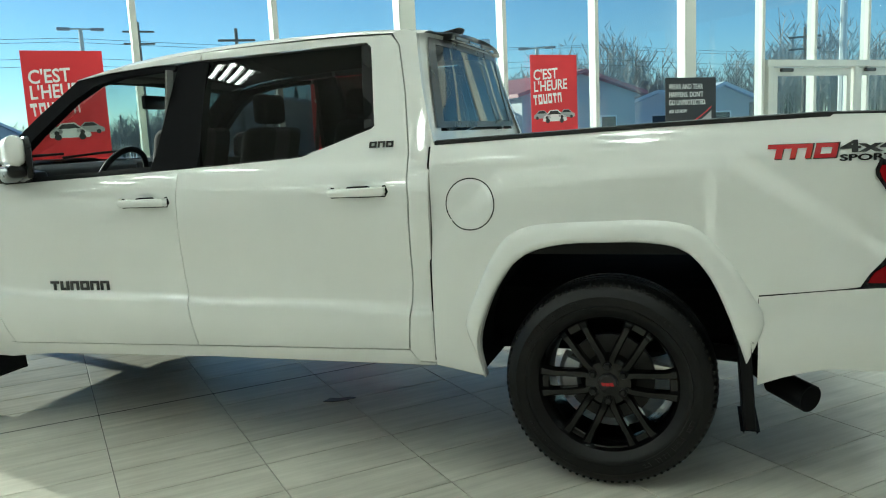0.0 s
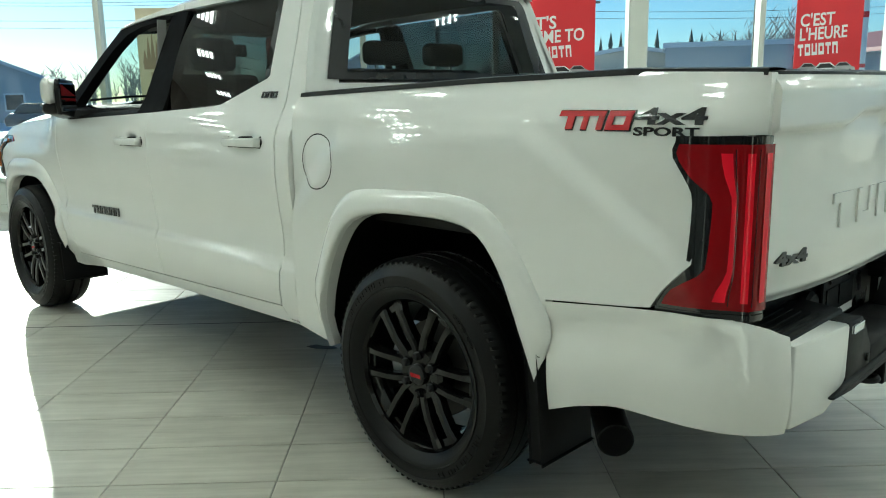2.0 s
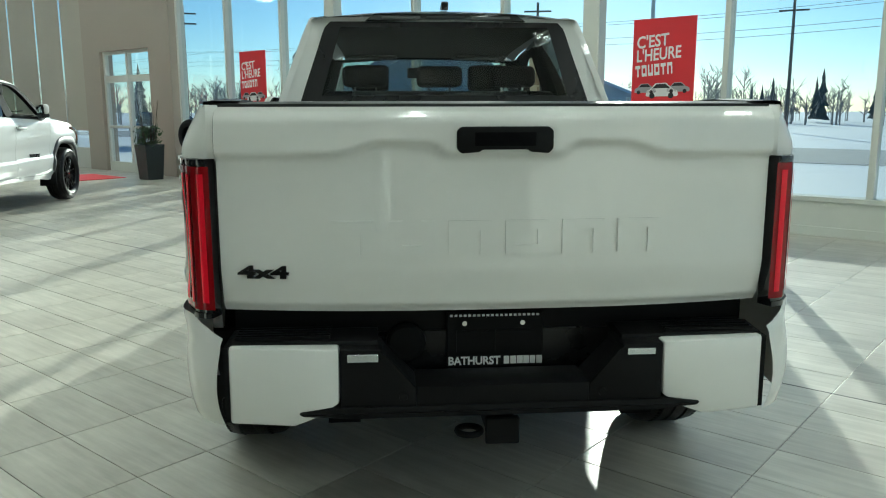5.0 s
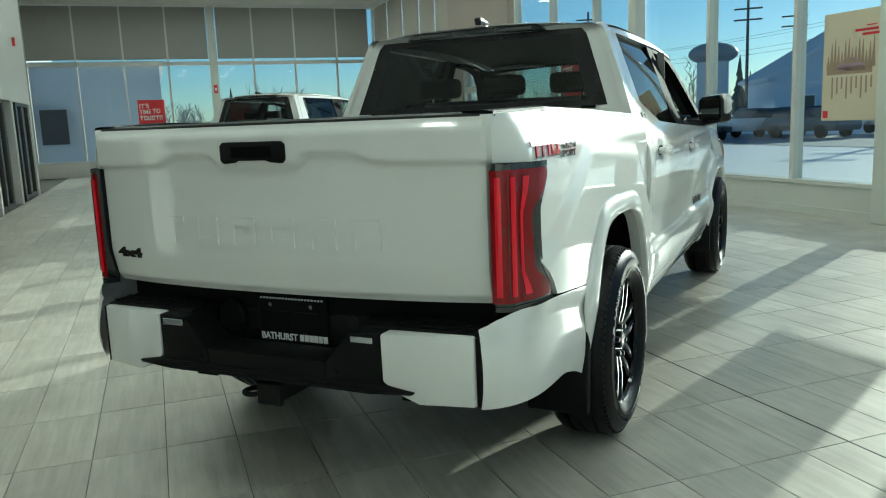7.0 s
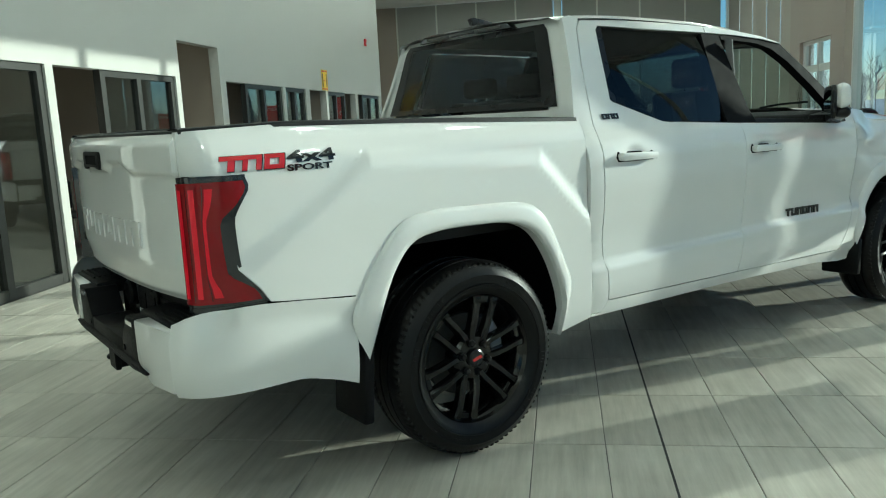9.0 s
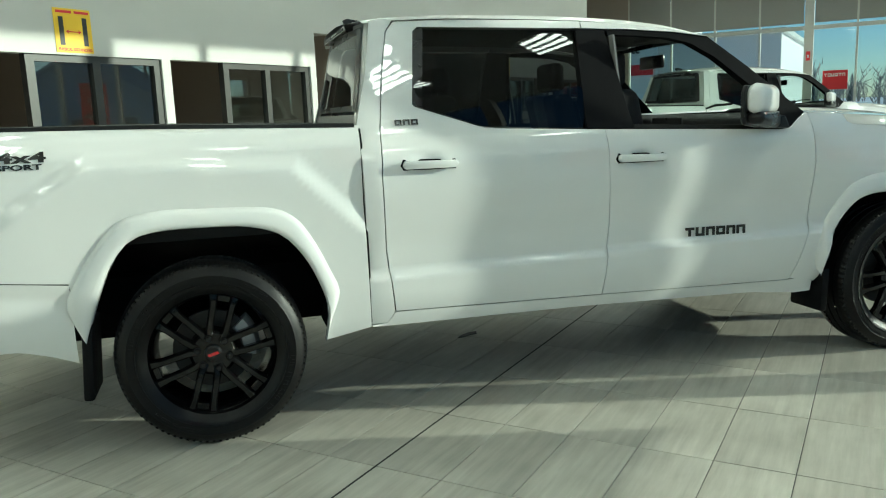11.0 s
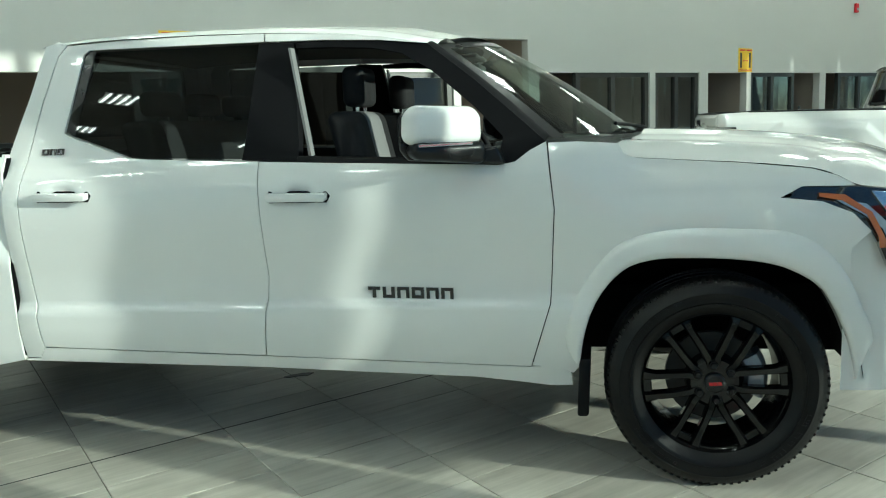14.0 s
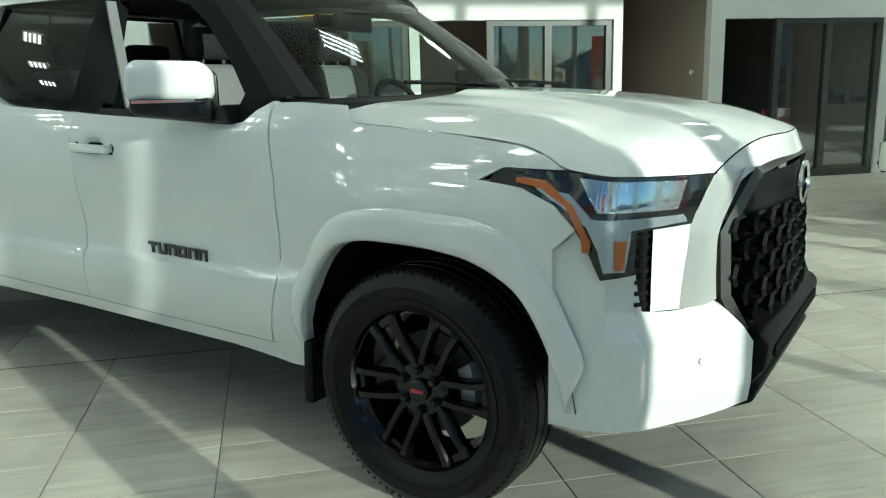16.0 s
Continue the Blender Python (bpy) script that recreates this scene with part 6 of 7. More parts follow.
# dark sign
p, w, h = poster_base("sign", 6.40, 7.50, 1.22, 2.12, N_WIN - 0.22, M_BLACKP, "black advice sign with white lettering and a red stripe", "sign")
for k, (body, wd, sz) in enumerate((("WEAR AND TEAR", 0.74, 0.115), ("HAPPENS. DON'T", 0.74, 0.115), ("GO UNPROTECTED.", 0.80, 0.115), ("ASK US NOW", 0.40, 0.075))):
    text_mesh("lettering", body, sz, M_WHITEP, p, pose(0.07, h - 0.18 - 0.125 * k, 0.001), 0.0006, wd, 0.001, shear=0.0 if k < 3 else 0.2)
bm = bmesh.new()
cp = curve_points([(0.0, 0.05), (0.35, 0.12), (0.7, 0.24), (1.0, 0.42)], 16)
for a, b in zip(cp, cp[1:]):
    bm.faces.new([bm.verts.new((q.x, q.y + d, 0.0012)) for q, d in ((a, 0), (b, 0), (b, 0.022), (a, 0.022))])
part("red_stripe", bm, M_RED, p)
bm = bmesh.new()
for a, b in zip(cp, cp[1:]):
    bm.faces.new([bm.verts.new((q.x, d, 0.0010)) for q, d in ((a, 0.0), (b, 0.0), (b, max(0.01, b.y - 0.05)), (a, max(0.01, a.y - 0.05)))])
part("grey_field", bm, M_GREYP, p)
part("support_leg", box_bm(0.46, 0.52, -1.22, 0.0, -0.03, -0.006), M_BRONZE, p)
part("support_foot", box_bm(0.25, 0.75, -1.22, -1.205, -0.16, 0.12), M_BRONZE, p)
# posters in the end windows: the wall is seen towards -u, so right is +n
def end_poster(n0, n1, z0, z1, lines):
    p = thing("poster", BUILD @ pose(U0 + 0.03, n0, z0, 90, 0, 90), "small red sales poster in the end window", "poster", "red posters")
    w, h = n1 - n0, z1 - z0
    part("sheet", box_bm(0, w, 0, h, -0.004, 0), M_RED, p)
    y = h * 0.68
    for body, wd in lines:
        text_mesh("slogan", body, h * 0.24, M_WHITEP, p, pose(0.04, y, 0.001, 0, 0, 3), 0.0006, wd * w, 0.003)
        y -= h * 0.22
    blocks_word("word_bars", p, M_WHITEP, pose(0.04, y, 0.001), [(a * w * 0.24, b) for a, b in WORDMARK], h * 0.17, w * 0.025, 0.001)
    return p
end_poster(-1.50, -0.66, 1.55, 2.42, EN)
end_poster(1.46, 2.16, 1.66, 2.24, ())
end_poster(5.75, 6.40, 1.60, 2.16, ())

# yellow notices on the office wall
def distancing_sign(u, z):
    p = thing("sign", BUILD @ pose(u, N_OFF + 0.006, z, 90, 0, 180), "yellow notice about keeping a distance, black figures as bars", "sign", "yellow notices")
    part("sheet", box_bm(0, 0.41, 0, 0.42, -0.004, 0), M_YELLOW, p)
    text_mesh("lettering", "PHYSICAL DISTANCING", 0.04, M_RED, p, pose(0.02, 0.018, 0.001), 0.0005, 0.37, 0.001)
    bm = bmesh.new()
    for k in range(2):
        box(bm, 0.03 + 0.2 * k, 0.20 + 0.19 * k, 0.375, 0.40, 0, 0.001)
    part("print_bar", bm, M_RED, p)
    for x in (0.075, 0.335):
        bm = box_bm(x - 0.026, x + 0.026, 0.07, 0.34, 0, 0.0012, bevel=0.0005)
        part("dark_bar", bm, M_BLACKP, p)
    bm = box_bm(0.14, 0.27, 0.196, 0.206, 0, 0.0012)
    for s, x in ((1, 0.12), (-1, 0.29)):
        bm.faces.new([bm.verts.new((x, 0.201, 0.001)), bm.verts.new((x + s * 0.03, 0.221, 0.001)), bm.verts.new((x + s * 0.03, 0.181, 0.001))])
    part("arrow", bm, M_RED, p)


distancing_sign(-1.92, 2.14)
distancing_sign(-12.12, 2.13)
al = thing("fire_alarm", BUILD @ pose(-16.02, N_OFF, 3.42), "small red fire alarm box high on the white wall", "fire alarm")
part("body", box_bm(-0.055, 0.055, 0, 0.05, -0.09, 0.09, bevel=0.008), M_RED, al)
part("grid", box_bm(-0.03, 0.03, 0.05, 0.054, -0.05, 0.0), M_GREYP, al)
sk = thing("wall_speaker", BUILD @ pose(U0, -5.75, 4.03), "small beige wall speaker on the taupe wall", "speaker")
part("body", box_bm(0, 0.06, -0.10, 0.10, -0.11, 0.11, bevel=0.01), M_BEIGE, sk)
part("grille", box_bm(0.06, 0.064, -0.08, 0.08, -0.09, 0.09), M_GREYP, sk)
for u in (-7.0, -14.4):
    th = thing("wall_switch", BUILD @ pose(u, N_OFF - 0.2, 1.45), "small dark wall control in the passage", "switch")
    part("body", box_bm(-0.04, 0.04, 0, 0.02, -0.03, 0.03, bevel=0.004), M_BRONZE, th)

# stacks of tyres by the glass
def tyre_ring(name, parent, m, mat=None):
    bm = lathe([(0.19, 0.07), (0.20, 0.10), (0.27, 0.105), (0.315, 0.085), (0.33, 0.05), (0.322, 0.02), (0.33, 0.0), (0.322, -0.02), (0.33, -0.05), (0.315, -0.085), (0.27, -0.105), (0.20, -0.10), (0.19, -0.07)], 40)
    return part(name, bm, M_TYRE, parent, "", 40, m)


for u, red in ((-11.66, False), (-10.50, True)):
    st = thing("tyre_stack", at_un(u, N_WIN - 0.55), "display of black tyres, three lying and one upright on top", "tyres", "tyre displays")
    for k in range(3):
        ty = tyre_ring("tyre", st, pose(0.015 * (k % 2), 0.02 * k, 0.105 + 0.195 * k, 90, 0, 40 * k))
        part("tyre_label", prism([(-0.10, -0.338), (0.08, -0.340), (0.08, -0.332), (-0.10, -0.330)], "z", 0.075 + 0.195 * k, 0.150 + 0.195 * k), M_WHITEP, st, "white paper tyre label")
    up = tyre_ring("tyre", st, pose(0, -0.05, 0.60 + 0.31, 0, 0, 190))
    if red:
        part("display_disc", lathe([(0.0, 0.03), (0.19, 0.03), (0.19, 0.0), (0.0, 0.0)], 32), M_RED, st, "red round display insert", 30, pose(0, -0.09, 0.91, 0, 0, 180))
    part("display_card", box_bm(-0.08, 0.06, -0.135, -0.128, 0.72, 0.85), M_WHITEP, st, "white product card")
rb = thing("display_stand", at_un(-9.78, N_WIN - 0.35), "red promotional display stand beside the tyres", "display stand")
part("panel", box_bm(-0.20, 0.20, -0.05, 0.05, 0.0, 0.90, bevel=0.006), M_RED, rb)
part("card", box_bm(0.02, 0.15, -0.056, -0.052, 0.62, 0.78), M_WHITEP, rb)
# planter with twigs
M_POT = paint("dark_planter", (0.03, 0.035, 0.035), 0.5, vary=0.15)
M_LEAF = paint("dark_green_leaf", (0.045, 0.085, 0.03), 0.6, vary=0.4, scale=14)
M_TWIG = paint("dark_twig", (0.06, 0.045, 0.03), 0.8, vary=0.3)
pl = thing("potted_plant", at_un(-12.95, 5.95), "dark square planter with green leaves and tall bare twigs", "plant")
bm = box_bm(-0.22, 0.22, -0.22, 0.22, 0, 0.72, bevel=0.01)
for v in bm.verts:
    f = 0.78 + 0.22 * v.co.z / 0.72
    v.co.x *= f
    v.co.y *= f
part("pot", bm, M_POT, pl)
bm = bmesh.new()
rnd = random.Random(5)
for k in range(26):
    a, l = rnd.uniform(0, 6.28), rnd.uniform(0.5, 1.0)
    q = Vector((0.08 * math.cos(a), 0.08 * math.sin(a), 0.7))
    path = [q]
    for s in range(4):
        q = q + Vector((0.05 * math.cos(a) * rnd.uniform(0.2, 1), 0.05 * math.sin(a) * rnd.uniform(0.2, 1), l / 4))
        path.append(q)
    tube(bm, path, [0.006, 0.005, 0.004, 0.003, 0.002], 5)
part("twigs", bm, M_TWIG, pl)
bm = bmesh.new()
for k in range(420):
    a, r = rnd.uniform(0, 6.28), rnd.uniform(0.02, 0.30)
    c = Vector((r * math.cos(a), r * math.sin(a), rnd.uniform(0.62, 1.08)))
    d = Vector((rnd.uniform(-1, 1), rnd.uniform(-1, 1), rnd.uniform(-0.6, 1))).normalized() * 0.055
    s = d.cross(Vector((rnd.uniform(-1, 1), 0.3, 1))).normalized() * 0.016
    bm.faces.new([bm.verts.new(c - d), bm.verts.new(c + s), bm.verts.new(c + d), bm.verts.new(c - s)])
part("leaves", bm, M_LEAF, pl)
tagged(part("door_mat", box_bm(-15.2, -13.7, 4.6, 5.8, 0.002, 0.014, bevel=0.004), M_RED, None, "", matrix=BUILD), "red entrance mat on the tiled floor", "mat")

# office furniture seen through the glass
M_DESK = paint("grey_laminate", (0.30, 0.28, 0.26), 0.45, vary=0.08, stretch=(1, 8, 1))
M_CHAIRR = paint("red_chair_cloth", (0.30, 0.03, 0.03), 0.8, vary=0.15, scale=20)


def office_chair(u, n, turn, mat):
    c = thing("chair", at_un(u, n, 0, turn), "visitor chair with metal legs inside an office", "chair", "office chairs")
    part("seat", box_bm(-0.23, 0.23, -0.22, 0.22, 0.43, 0.49, bevel=0.02, segments=2), mat, c)
    bm = box_bm(-0.22, 0.22, 0.20, 0.25, 0.52, 0.88, bevel=0.02, segments=2)
    part("backrest", bm, mat, c)
    for sx in (-0.22, 0.22):
        for sy in (-0.2, 0.2):
            part("leg", tube(bmesh.new(), [(sx, sy, 0.0), (sx * 0.95, sy, 0.44 if sy < 0 else 0.86)], 0.011, 8), M_CHROME, c)
    return c


def office_desk(u, n, turn):
    d = thing("desk", at_un(u, n, 0, turn), "grey laminate office desk behind the glass front", "desk", "office desks")
    part("top", box_bm(-0.7, 0.7, -0.36, 0.36, 0.72, 0.75, bevel=0.004), M_DESK, d)
    for s in (-0.66, 0.66):
        part("side_panel", box_bm(s - 0.015, s + 0.015, -0.33, 0.33, 0, 0.72), M_DESK, d)
    part("back_panel", box_bm(-0.64, 0.64, 0.28, 0.30, 0.2, 0.72), M_DESK, d)


def monitor(u, n, turn):
    d = thing("monitor", at_un(u, n, 0.75, turn), "black desktop monitor standing on an office desk", "monitor", "desk monitors")
    part("foot", box_bm(-0.11, 0.11, -0.08, 0.08, 0, 0.012, bevel=0.003), M_PLAST, d)
    part("stem", box_bm(-0.02, 0.02, -0.015, 0.015, 0.012, 0.16), M_PLAST, d)
    part("screen", box_bm(-0.27, 0.27, -0.03, 0.0, 0.12, 0.44, bevel=0.006), M_GLOSSB, d)


for k, uc in enumerate((-2.2, -4.7, -8.7, -10.5, -12.9, 1.4, 4.1)):
    office_desk(uc, N_OFF - 2.2, 180)
    monitor(uc + 0.3, N_OFF - 2.3, 10)
    office_chair(uc - 0.45, N_OFF - 1.25, 165, M_CHAIRR if k in (2, 3) else M_SEAT)
    office_chair(uc + 0.40, N_OFF - 1.2, 195, M_SEAT)

# ---- outdoors ----
bm = bmesh.new()
bm.faces.new([bm.verts.new(v) for v in ((-900, -900, -0.20), (900, -900, -0.20), (900, 900, -0.20), (-900, 900, -0.20))])
tagged(part("ground", bm, M_SNOW, None), "snow covered ground reaching the horizon", "ground", "", "structure")
M_CLEARED = paint("snow_dusted_asphalt", (0.30, 0.31, 0.33), 0.85, vary=0.5, scale=0.35, bump=0.4, bump_scale=8)
bm = box_bm(-60, 60, N_WIN + 16, N_WIN + 26, -0.19, -0.185)
tagged(part("road", bm, M_CLEARED, None, matrix=BUILD), "snow dusted asphalt road in front of the showroom", "road", "", "structure")


def polar(az, d, z=0.0):
    """A spot outside, by its direction seen from the truck."""
    return Vector((0.5 + d * math.cos(radians(az)), d * math.sin(radians(az)), z))


M_SIDING = paint("grey_siding", (0.50, 0.51, 0.52), 0.7, vary=0.1, scale=2, stretch=(1, 1, 14))
M_WHITES = paint("white_siding", (0.72, 0.73, 0.74), 0.7, vary=0.06, scale=2, stretch=(1, 1, 14))
M_ROOFR = paint("red_metal_roof", (0.35, 0.05, 0.05), 0.5, vary=0.1)
M_ROOFS = paint("snowy_roof", (0.75, 0.77, 0.80), 0.8, vary=0.08)
M_ROOFB = paint("blue_grey_roof", (0.62, 0.66, 0.72), 0.7, vary=0.12)
M_ROOFRS = paint("red_roof_under_thin_snow", (0.46, 0.20, 0.21), 0.6, vary=0.45, scale=0.5)
M_CREAMS = paint("cream_siding", (0.62, 0.58, 0.50), 0.7, vary=0.08, scale=2, stretch=(1, 1, 14))
M_PANE = paint("dark_far_window", (0.05, 0.06, 0.07), 0.15)
M_POLE = paint("weathered_pole", (0.16, 0.14, 0.12), 0.85, vary=0.2)
M_BARK = paint("bare_branches", (0.34, 0.32, 0.30), 0.9, vary=0.3, scale=0.3)
M_FIR = paint("dark_fir", (0.09, 0.11, 0.10), 0.9, vary=0.4, scale=0.8)


def house(name, az, d, w, dep, h, roof_h, m_wall, m_roof, turn=0.0, wins=6, label="", stripe=None):
    """A low building with a pitched or flat roof; its front faces the showroom."""
    p = polar(az, d, -0.2)
    b = thing(name, pose(p.x, p.y, p.z, 0, 0, az - 90 + turn), label, "building")
    part("wall", box_bm(-w / 2, w / 2, 0, dep, 0, h), m_wall, b)
    if roof_h > 0.3:
        bm = prism([(-w / 2 - 0.5, h), (w / 2 + 0.5, h), (w / 2 + 0.5, h + 0.15), (0.0, h + roof_h), (-w / 2 - 0.5, h + 0.15)], "y", -0.05, dep)
        part("gable", bm, m_wall, b)
        bm = prism([(-w / 2 - 0.7, h + 0.10), (0.0, h + roof_h + 0.02), (w / 2 + 0.7, h + 0.10), (w / 2 + 0.7, h + 0.36), (0.0, h + roof_h + 0.30), (-w / 2 - 0.7, h + 0.36)], "y", -0.7, dep + 0.5)
    else:
        bm = box_bm(-w / 2 - 0.2, w / 2 + 0.2, -0.2, dep + 0.2, h, h + 0.35)
    part("roof", bm, m_roof, b)
    for k in range(wins):
        x = -w / 2 + w * (k + 0.5) / wins
        wd = part("window", box_bm(x - 0.75, x + 0.75, -0.06, 0.02, 0.9, min(h - 0.5, 2.4)), M_WHITEP, b)
        part("pane", box_bm(x - 0.62, x + 0.62, -0.09, -0.05, 1.02, min(h - 0.62, 2.28)), M_PANE, wd)
    if stripe:
        part("fascia", box_bm(-w / 2, w / 2, -0.12, -0.02, h - 0.9, h - 0.3), stripe, b)
    return b


house("shop_building", 98.8, 54.1, 9.8, 15, 3.7, 1.7, M_SIDING, M_ROOFRS, 35, 2, "dark grey clad shop with a red metal roof under thin snow")
house("shed", 92.9, 68.0, 5, 9, 3.0, 1.2, M_WHITES, M_ROOFS, -15, 1, "white shed with a snowy pitched roof")
house("shed", 88.6, 64.0, 4.4, 9, 3.0, 1.4, M_SIDING, M_ROOFB, 20, 1, "blue-grey shed with a pitched roof in snow")
house("office_building", 114.6, 56.7, 8.4, 14, 4.6, 0.2, M_SIDING, M_ROOFS, 4, 5, "low grey flat-roofed building with many windows")
house("office_building", 121.2, 60.8, 9.0, 12, 3.9, 0.9, M_CREAMS, M_ROOFS, 0, 3, "cream clad low building with snow on its roof")
house("office_building", 108.4, 66.7, 9, 10, 4.2, 0.2, M_SIDING, M_ROOFS, 0, 4, "grey flat-roofed building behind the car lot")
house("house", 175.5, 64, 13, 10, 3.4, 4.2, M_ROOFB, M_ROOFB, 20, 3, "blue-grey house with a steep roof in snow")
house("house", 166.5, 70, 11, 10, 2.8, 2.6, M_SIDING, M_ROOFB, -10, 2, "grey house with a blue roof in snow")
house("barn", 141.0, 80, 9, 8, 2.6, 3.0, M_SIDING, M_ROOFB, 0, 2, "grey shed with a blue roof below the trees")
# a dark scrap on the floor below the cab
bm = prism([(-0.09, -0.012), (-0.03, -0.030), (0.035, -0.022), (0.09, 0.0), (0.06, 0.022), (0.0, 0.016), (-0.05, 0.030)], "z", 0.0, 0.004)
scrap = part("rubber_scrap", bm, M_BLACKP, None, "", 0, pose(-1.53, -0.24, 0.0, 0, 0, 28))
tagged(scrap, "thin dark rubber scrap lying on the floor tiles", "scrap")
# neighbouring white building beyond the end windows
nb = thing("service_building", BUILD @ pose(-32, 0, -0.2), "white flat-roofed service building with a red band", "building")
part("wall", box_bm(-10, 0, -26, -5.6, 0, 6.2), M_WHITES, nb)
part("wall", box_bm(-12, -0.4, -5.6, -0.6, 0, 4.3), M_WHITES, nb)
part("roof", box_bm(-12.1, -0.3, -5.6, -0.4, 4.3, 4.5), M_ALU, nb)
part("fascia", box_bm(0.0, 0.08, -12, -5.7, 2.9, 3.35), M_RED, nb)
part("window", box_bm(0.0, 0.06, -5.3, -4.3, 1.2, 2.6), M_PANE, nb)
text_mesh("sign_letters", "SERVICE", 0.55, M_BLACKP, nb, pose(0.02, -7.55, 3.85, 90, 0, 90), 0.04, 1.25, 0.008)
# brand pylon with a plain emblem
p = polar(106.5, 44, -0.2)
py = thing("sign_pylon", pose(p.x, p.y, p.z, 0, 0, 196.5), "white sign pylon with red bands and a grey oval", "sign pylon")
part("body", box_bm(-0.55, 0.55, -0.3, 0.3, 0, 7.0, bevel=0.05), M_WHITEP, py)
for a, b in ((5.1, 5.4), (2.6, 2.8)):
    part("band", box_bm(-0.56, 0.56, -0.31, 0.31, a, b), M_RED, py)
bm = lathe([(0.26, 0.0), (0.34, 0.02), (0.34, 0.04), (0.26, 0.06)], 28)
for v in bm.verts:
    v.co.x *= 1.3
part("emblem", bm, M_GREYP, py, "", 30, pose(0, 0.31, 6.2, 0, 0, 0))
p = polar(185.0, 52, -0.2)
py = thing("sign_pylon", pose(p.x, p.y, p.z, 0, 0, 95), "pale round sign tower with a plain oval top", "sign pylon")
bm = lathe([(0.0, 4.6), (1.0, 4.6), (1.0, 0.0), (0.0, 0.0)], 28)
bmesh.ops.rotate(bm, verts=bm.verts[:], cent=(0, 0, 0), matrix=Matrix.Rotation(radians(90), 3, "X"))
part("tower", bm, M_WHITES, py, "", 40)
bm = bmesh.new()
bmesh.ops.create_uvsphere(bm, u_segments=28, v_segments=14, radius=1.0)
for v in bm.verts:
    v.co = Vector((v.co.x * 1.55, v.co.y * 1.55, 5.1 + v.co.z * 0.7))
part("oval", bm, M_GREYP, py, "", 40)


def pole(az, d, h, lamp=False):
    p = polar(az, d, -0.2)
    t = thing("street_lamp" if lamp else "power_pole", pose(p.x, p.y, p.z, 0, 0, az + 90), "tall grey lamp post with a flat lamp head" if lamp else "wooden power pole with a cross arm", "lamp post" if lamp else "power pole", "lamp posts" if lamp else "power poles")
    part("post", tube(bmesh.new(), [(0, 0, 0), (0, 0, h)], [0.14, 0.09], 8), M_ALU if lamp else M_POLE, t)
    if lamp:
        part("arm", box_bm(-0.75, 0.75, -0.04, 0.04, h - 0.06, h), M_ALU, t)
        for x in (-0.72, 0.72):
            part("lamp_head", box_bm(x - 0.28, x + 0.28, -0.14, 0.14, h - 0.10, h + 0.02, bevel=0.02), M_GREYP, t)
    else:
        for z in (h - 0.7, h - 1.5):
            part("arm", box_bm(-1.0, 1.0, -0.06, 0.06, z, z + 0.12), M_POLE, t)
    return t


for az, d, h in ((168.5, 58, 9.5), (180.2, 70, 9.5), (183.0, 62, 9.5), (151.0, 60, 10), (194, 66, 10), (83.2, 56.0, 7.6), (112.7, 32.7, 9.6), (125.0, 42.8, 7.9), (131, 55, 10)):
    pole(az, d, h)
for az, d, h in ((102.3, 40.1, 6.0), (109.1, 42.7, 6.7), (80.3, 26.1, 8.0), (136.0, 38, 7.2), (160, 40, 7.6)):
    pole(az, d, h, True)
bm = bmesh.new()
for dz, dn in ((0.0, 0.0), (0.45, 0.0), (1.5, -0.9), (1.5, 0.9)):
    pts = []
    for k in range(97):
        pts.append(at_un(-120 + 2.5 * k, N_WIN + 44 + dn, 6.6 + dz - 0.5 * math.sin((k % 16) / 16 * math.pi)).translation)
    tube(bm, pts, 0.013, 4)
tagged(part("power_lines", bm, M_BLACKP, None), "thin black power lines crossing the sky", "wires", "", "stuff")
# far woods
rnd = random.Random(11)
verts, faces = [], []


def twig(a, b, wd):
    d = (b - a)
    s = d.cross(Vector((rnd.uniform(-1, 1), rnd.uniform(-1, 1), rnd.uniform(-0.3, 0.3)))).normalized() * wd
    i = len(verts)
    verts.extend((tuple(a - s), tuple(a + s), tuple(b + s * 0.3), tuple(b - s * 0.3)))
    faces.append((i, i + 1, i + 2, i + 3))


for k in range(2100):
    az = rnd.uniform(70, 262) if k < 900 else rnd.uniform(72, 132)
    d = rnd.uniform(88, 135)
    base = polar(az, d, -0.2)
    h = rnd.uniform(4.5, 9.0) * (1.0 - 0.35 * sstep(108, 128, az)) * (1.0 + 0.25 * sstep(112, 104, az)) * (0.7 + 0.4 * math.sin(az * 0.21) ** 2)
    twig(base, base + Vector((0, 0, h)), 0.12)
    for j in range(13):
        f = rnd.uniform(0.25, 0.95)
        a = base + Vector((0, 0, h * f))
        ang = rnd.uniform(0, 6.28)
        l = h * rnd.uniform(0.14, 0.34)
        b = a + Vector((math.cos(ang) * l * 0.6, math.sin(ang) * l * 0.6, l * 0.8))
        twig(a, b, 0.06)
        for q in range(2):
            c = a.lerp(b, rnd.uniform(0.4, 1.0))
            twig(c, c + Vector((rnd.uniform(-0.7, 0.7), rnd.uniform(-0.7, 0.7), rnd.uniform(0.3, 1.1))), 0.045)
me = bpy.data.meshes.new("woods")
me.from_pydata(verts, [], faces)
me.materials.append(M_BARK)
tagged(new("woods", me), "far belt of bare winter trees", "woods", "", "stuff")
verts, faces = [], []
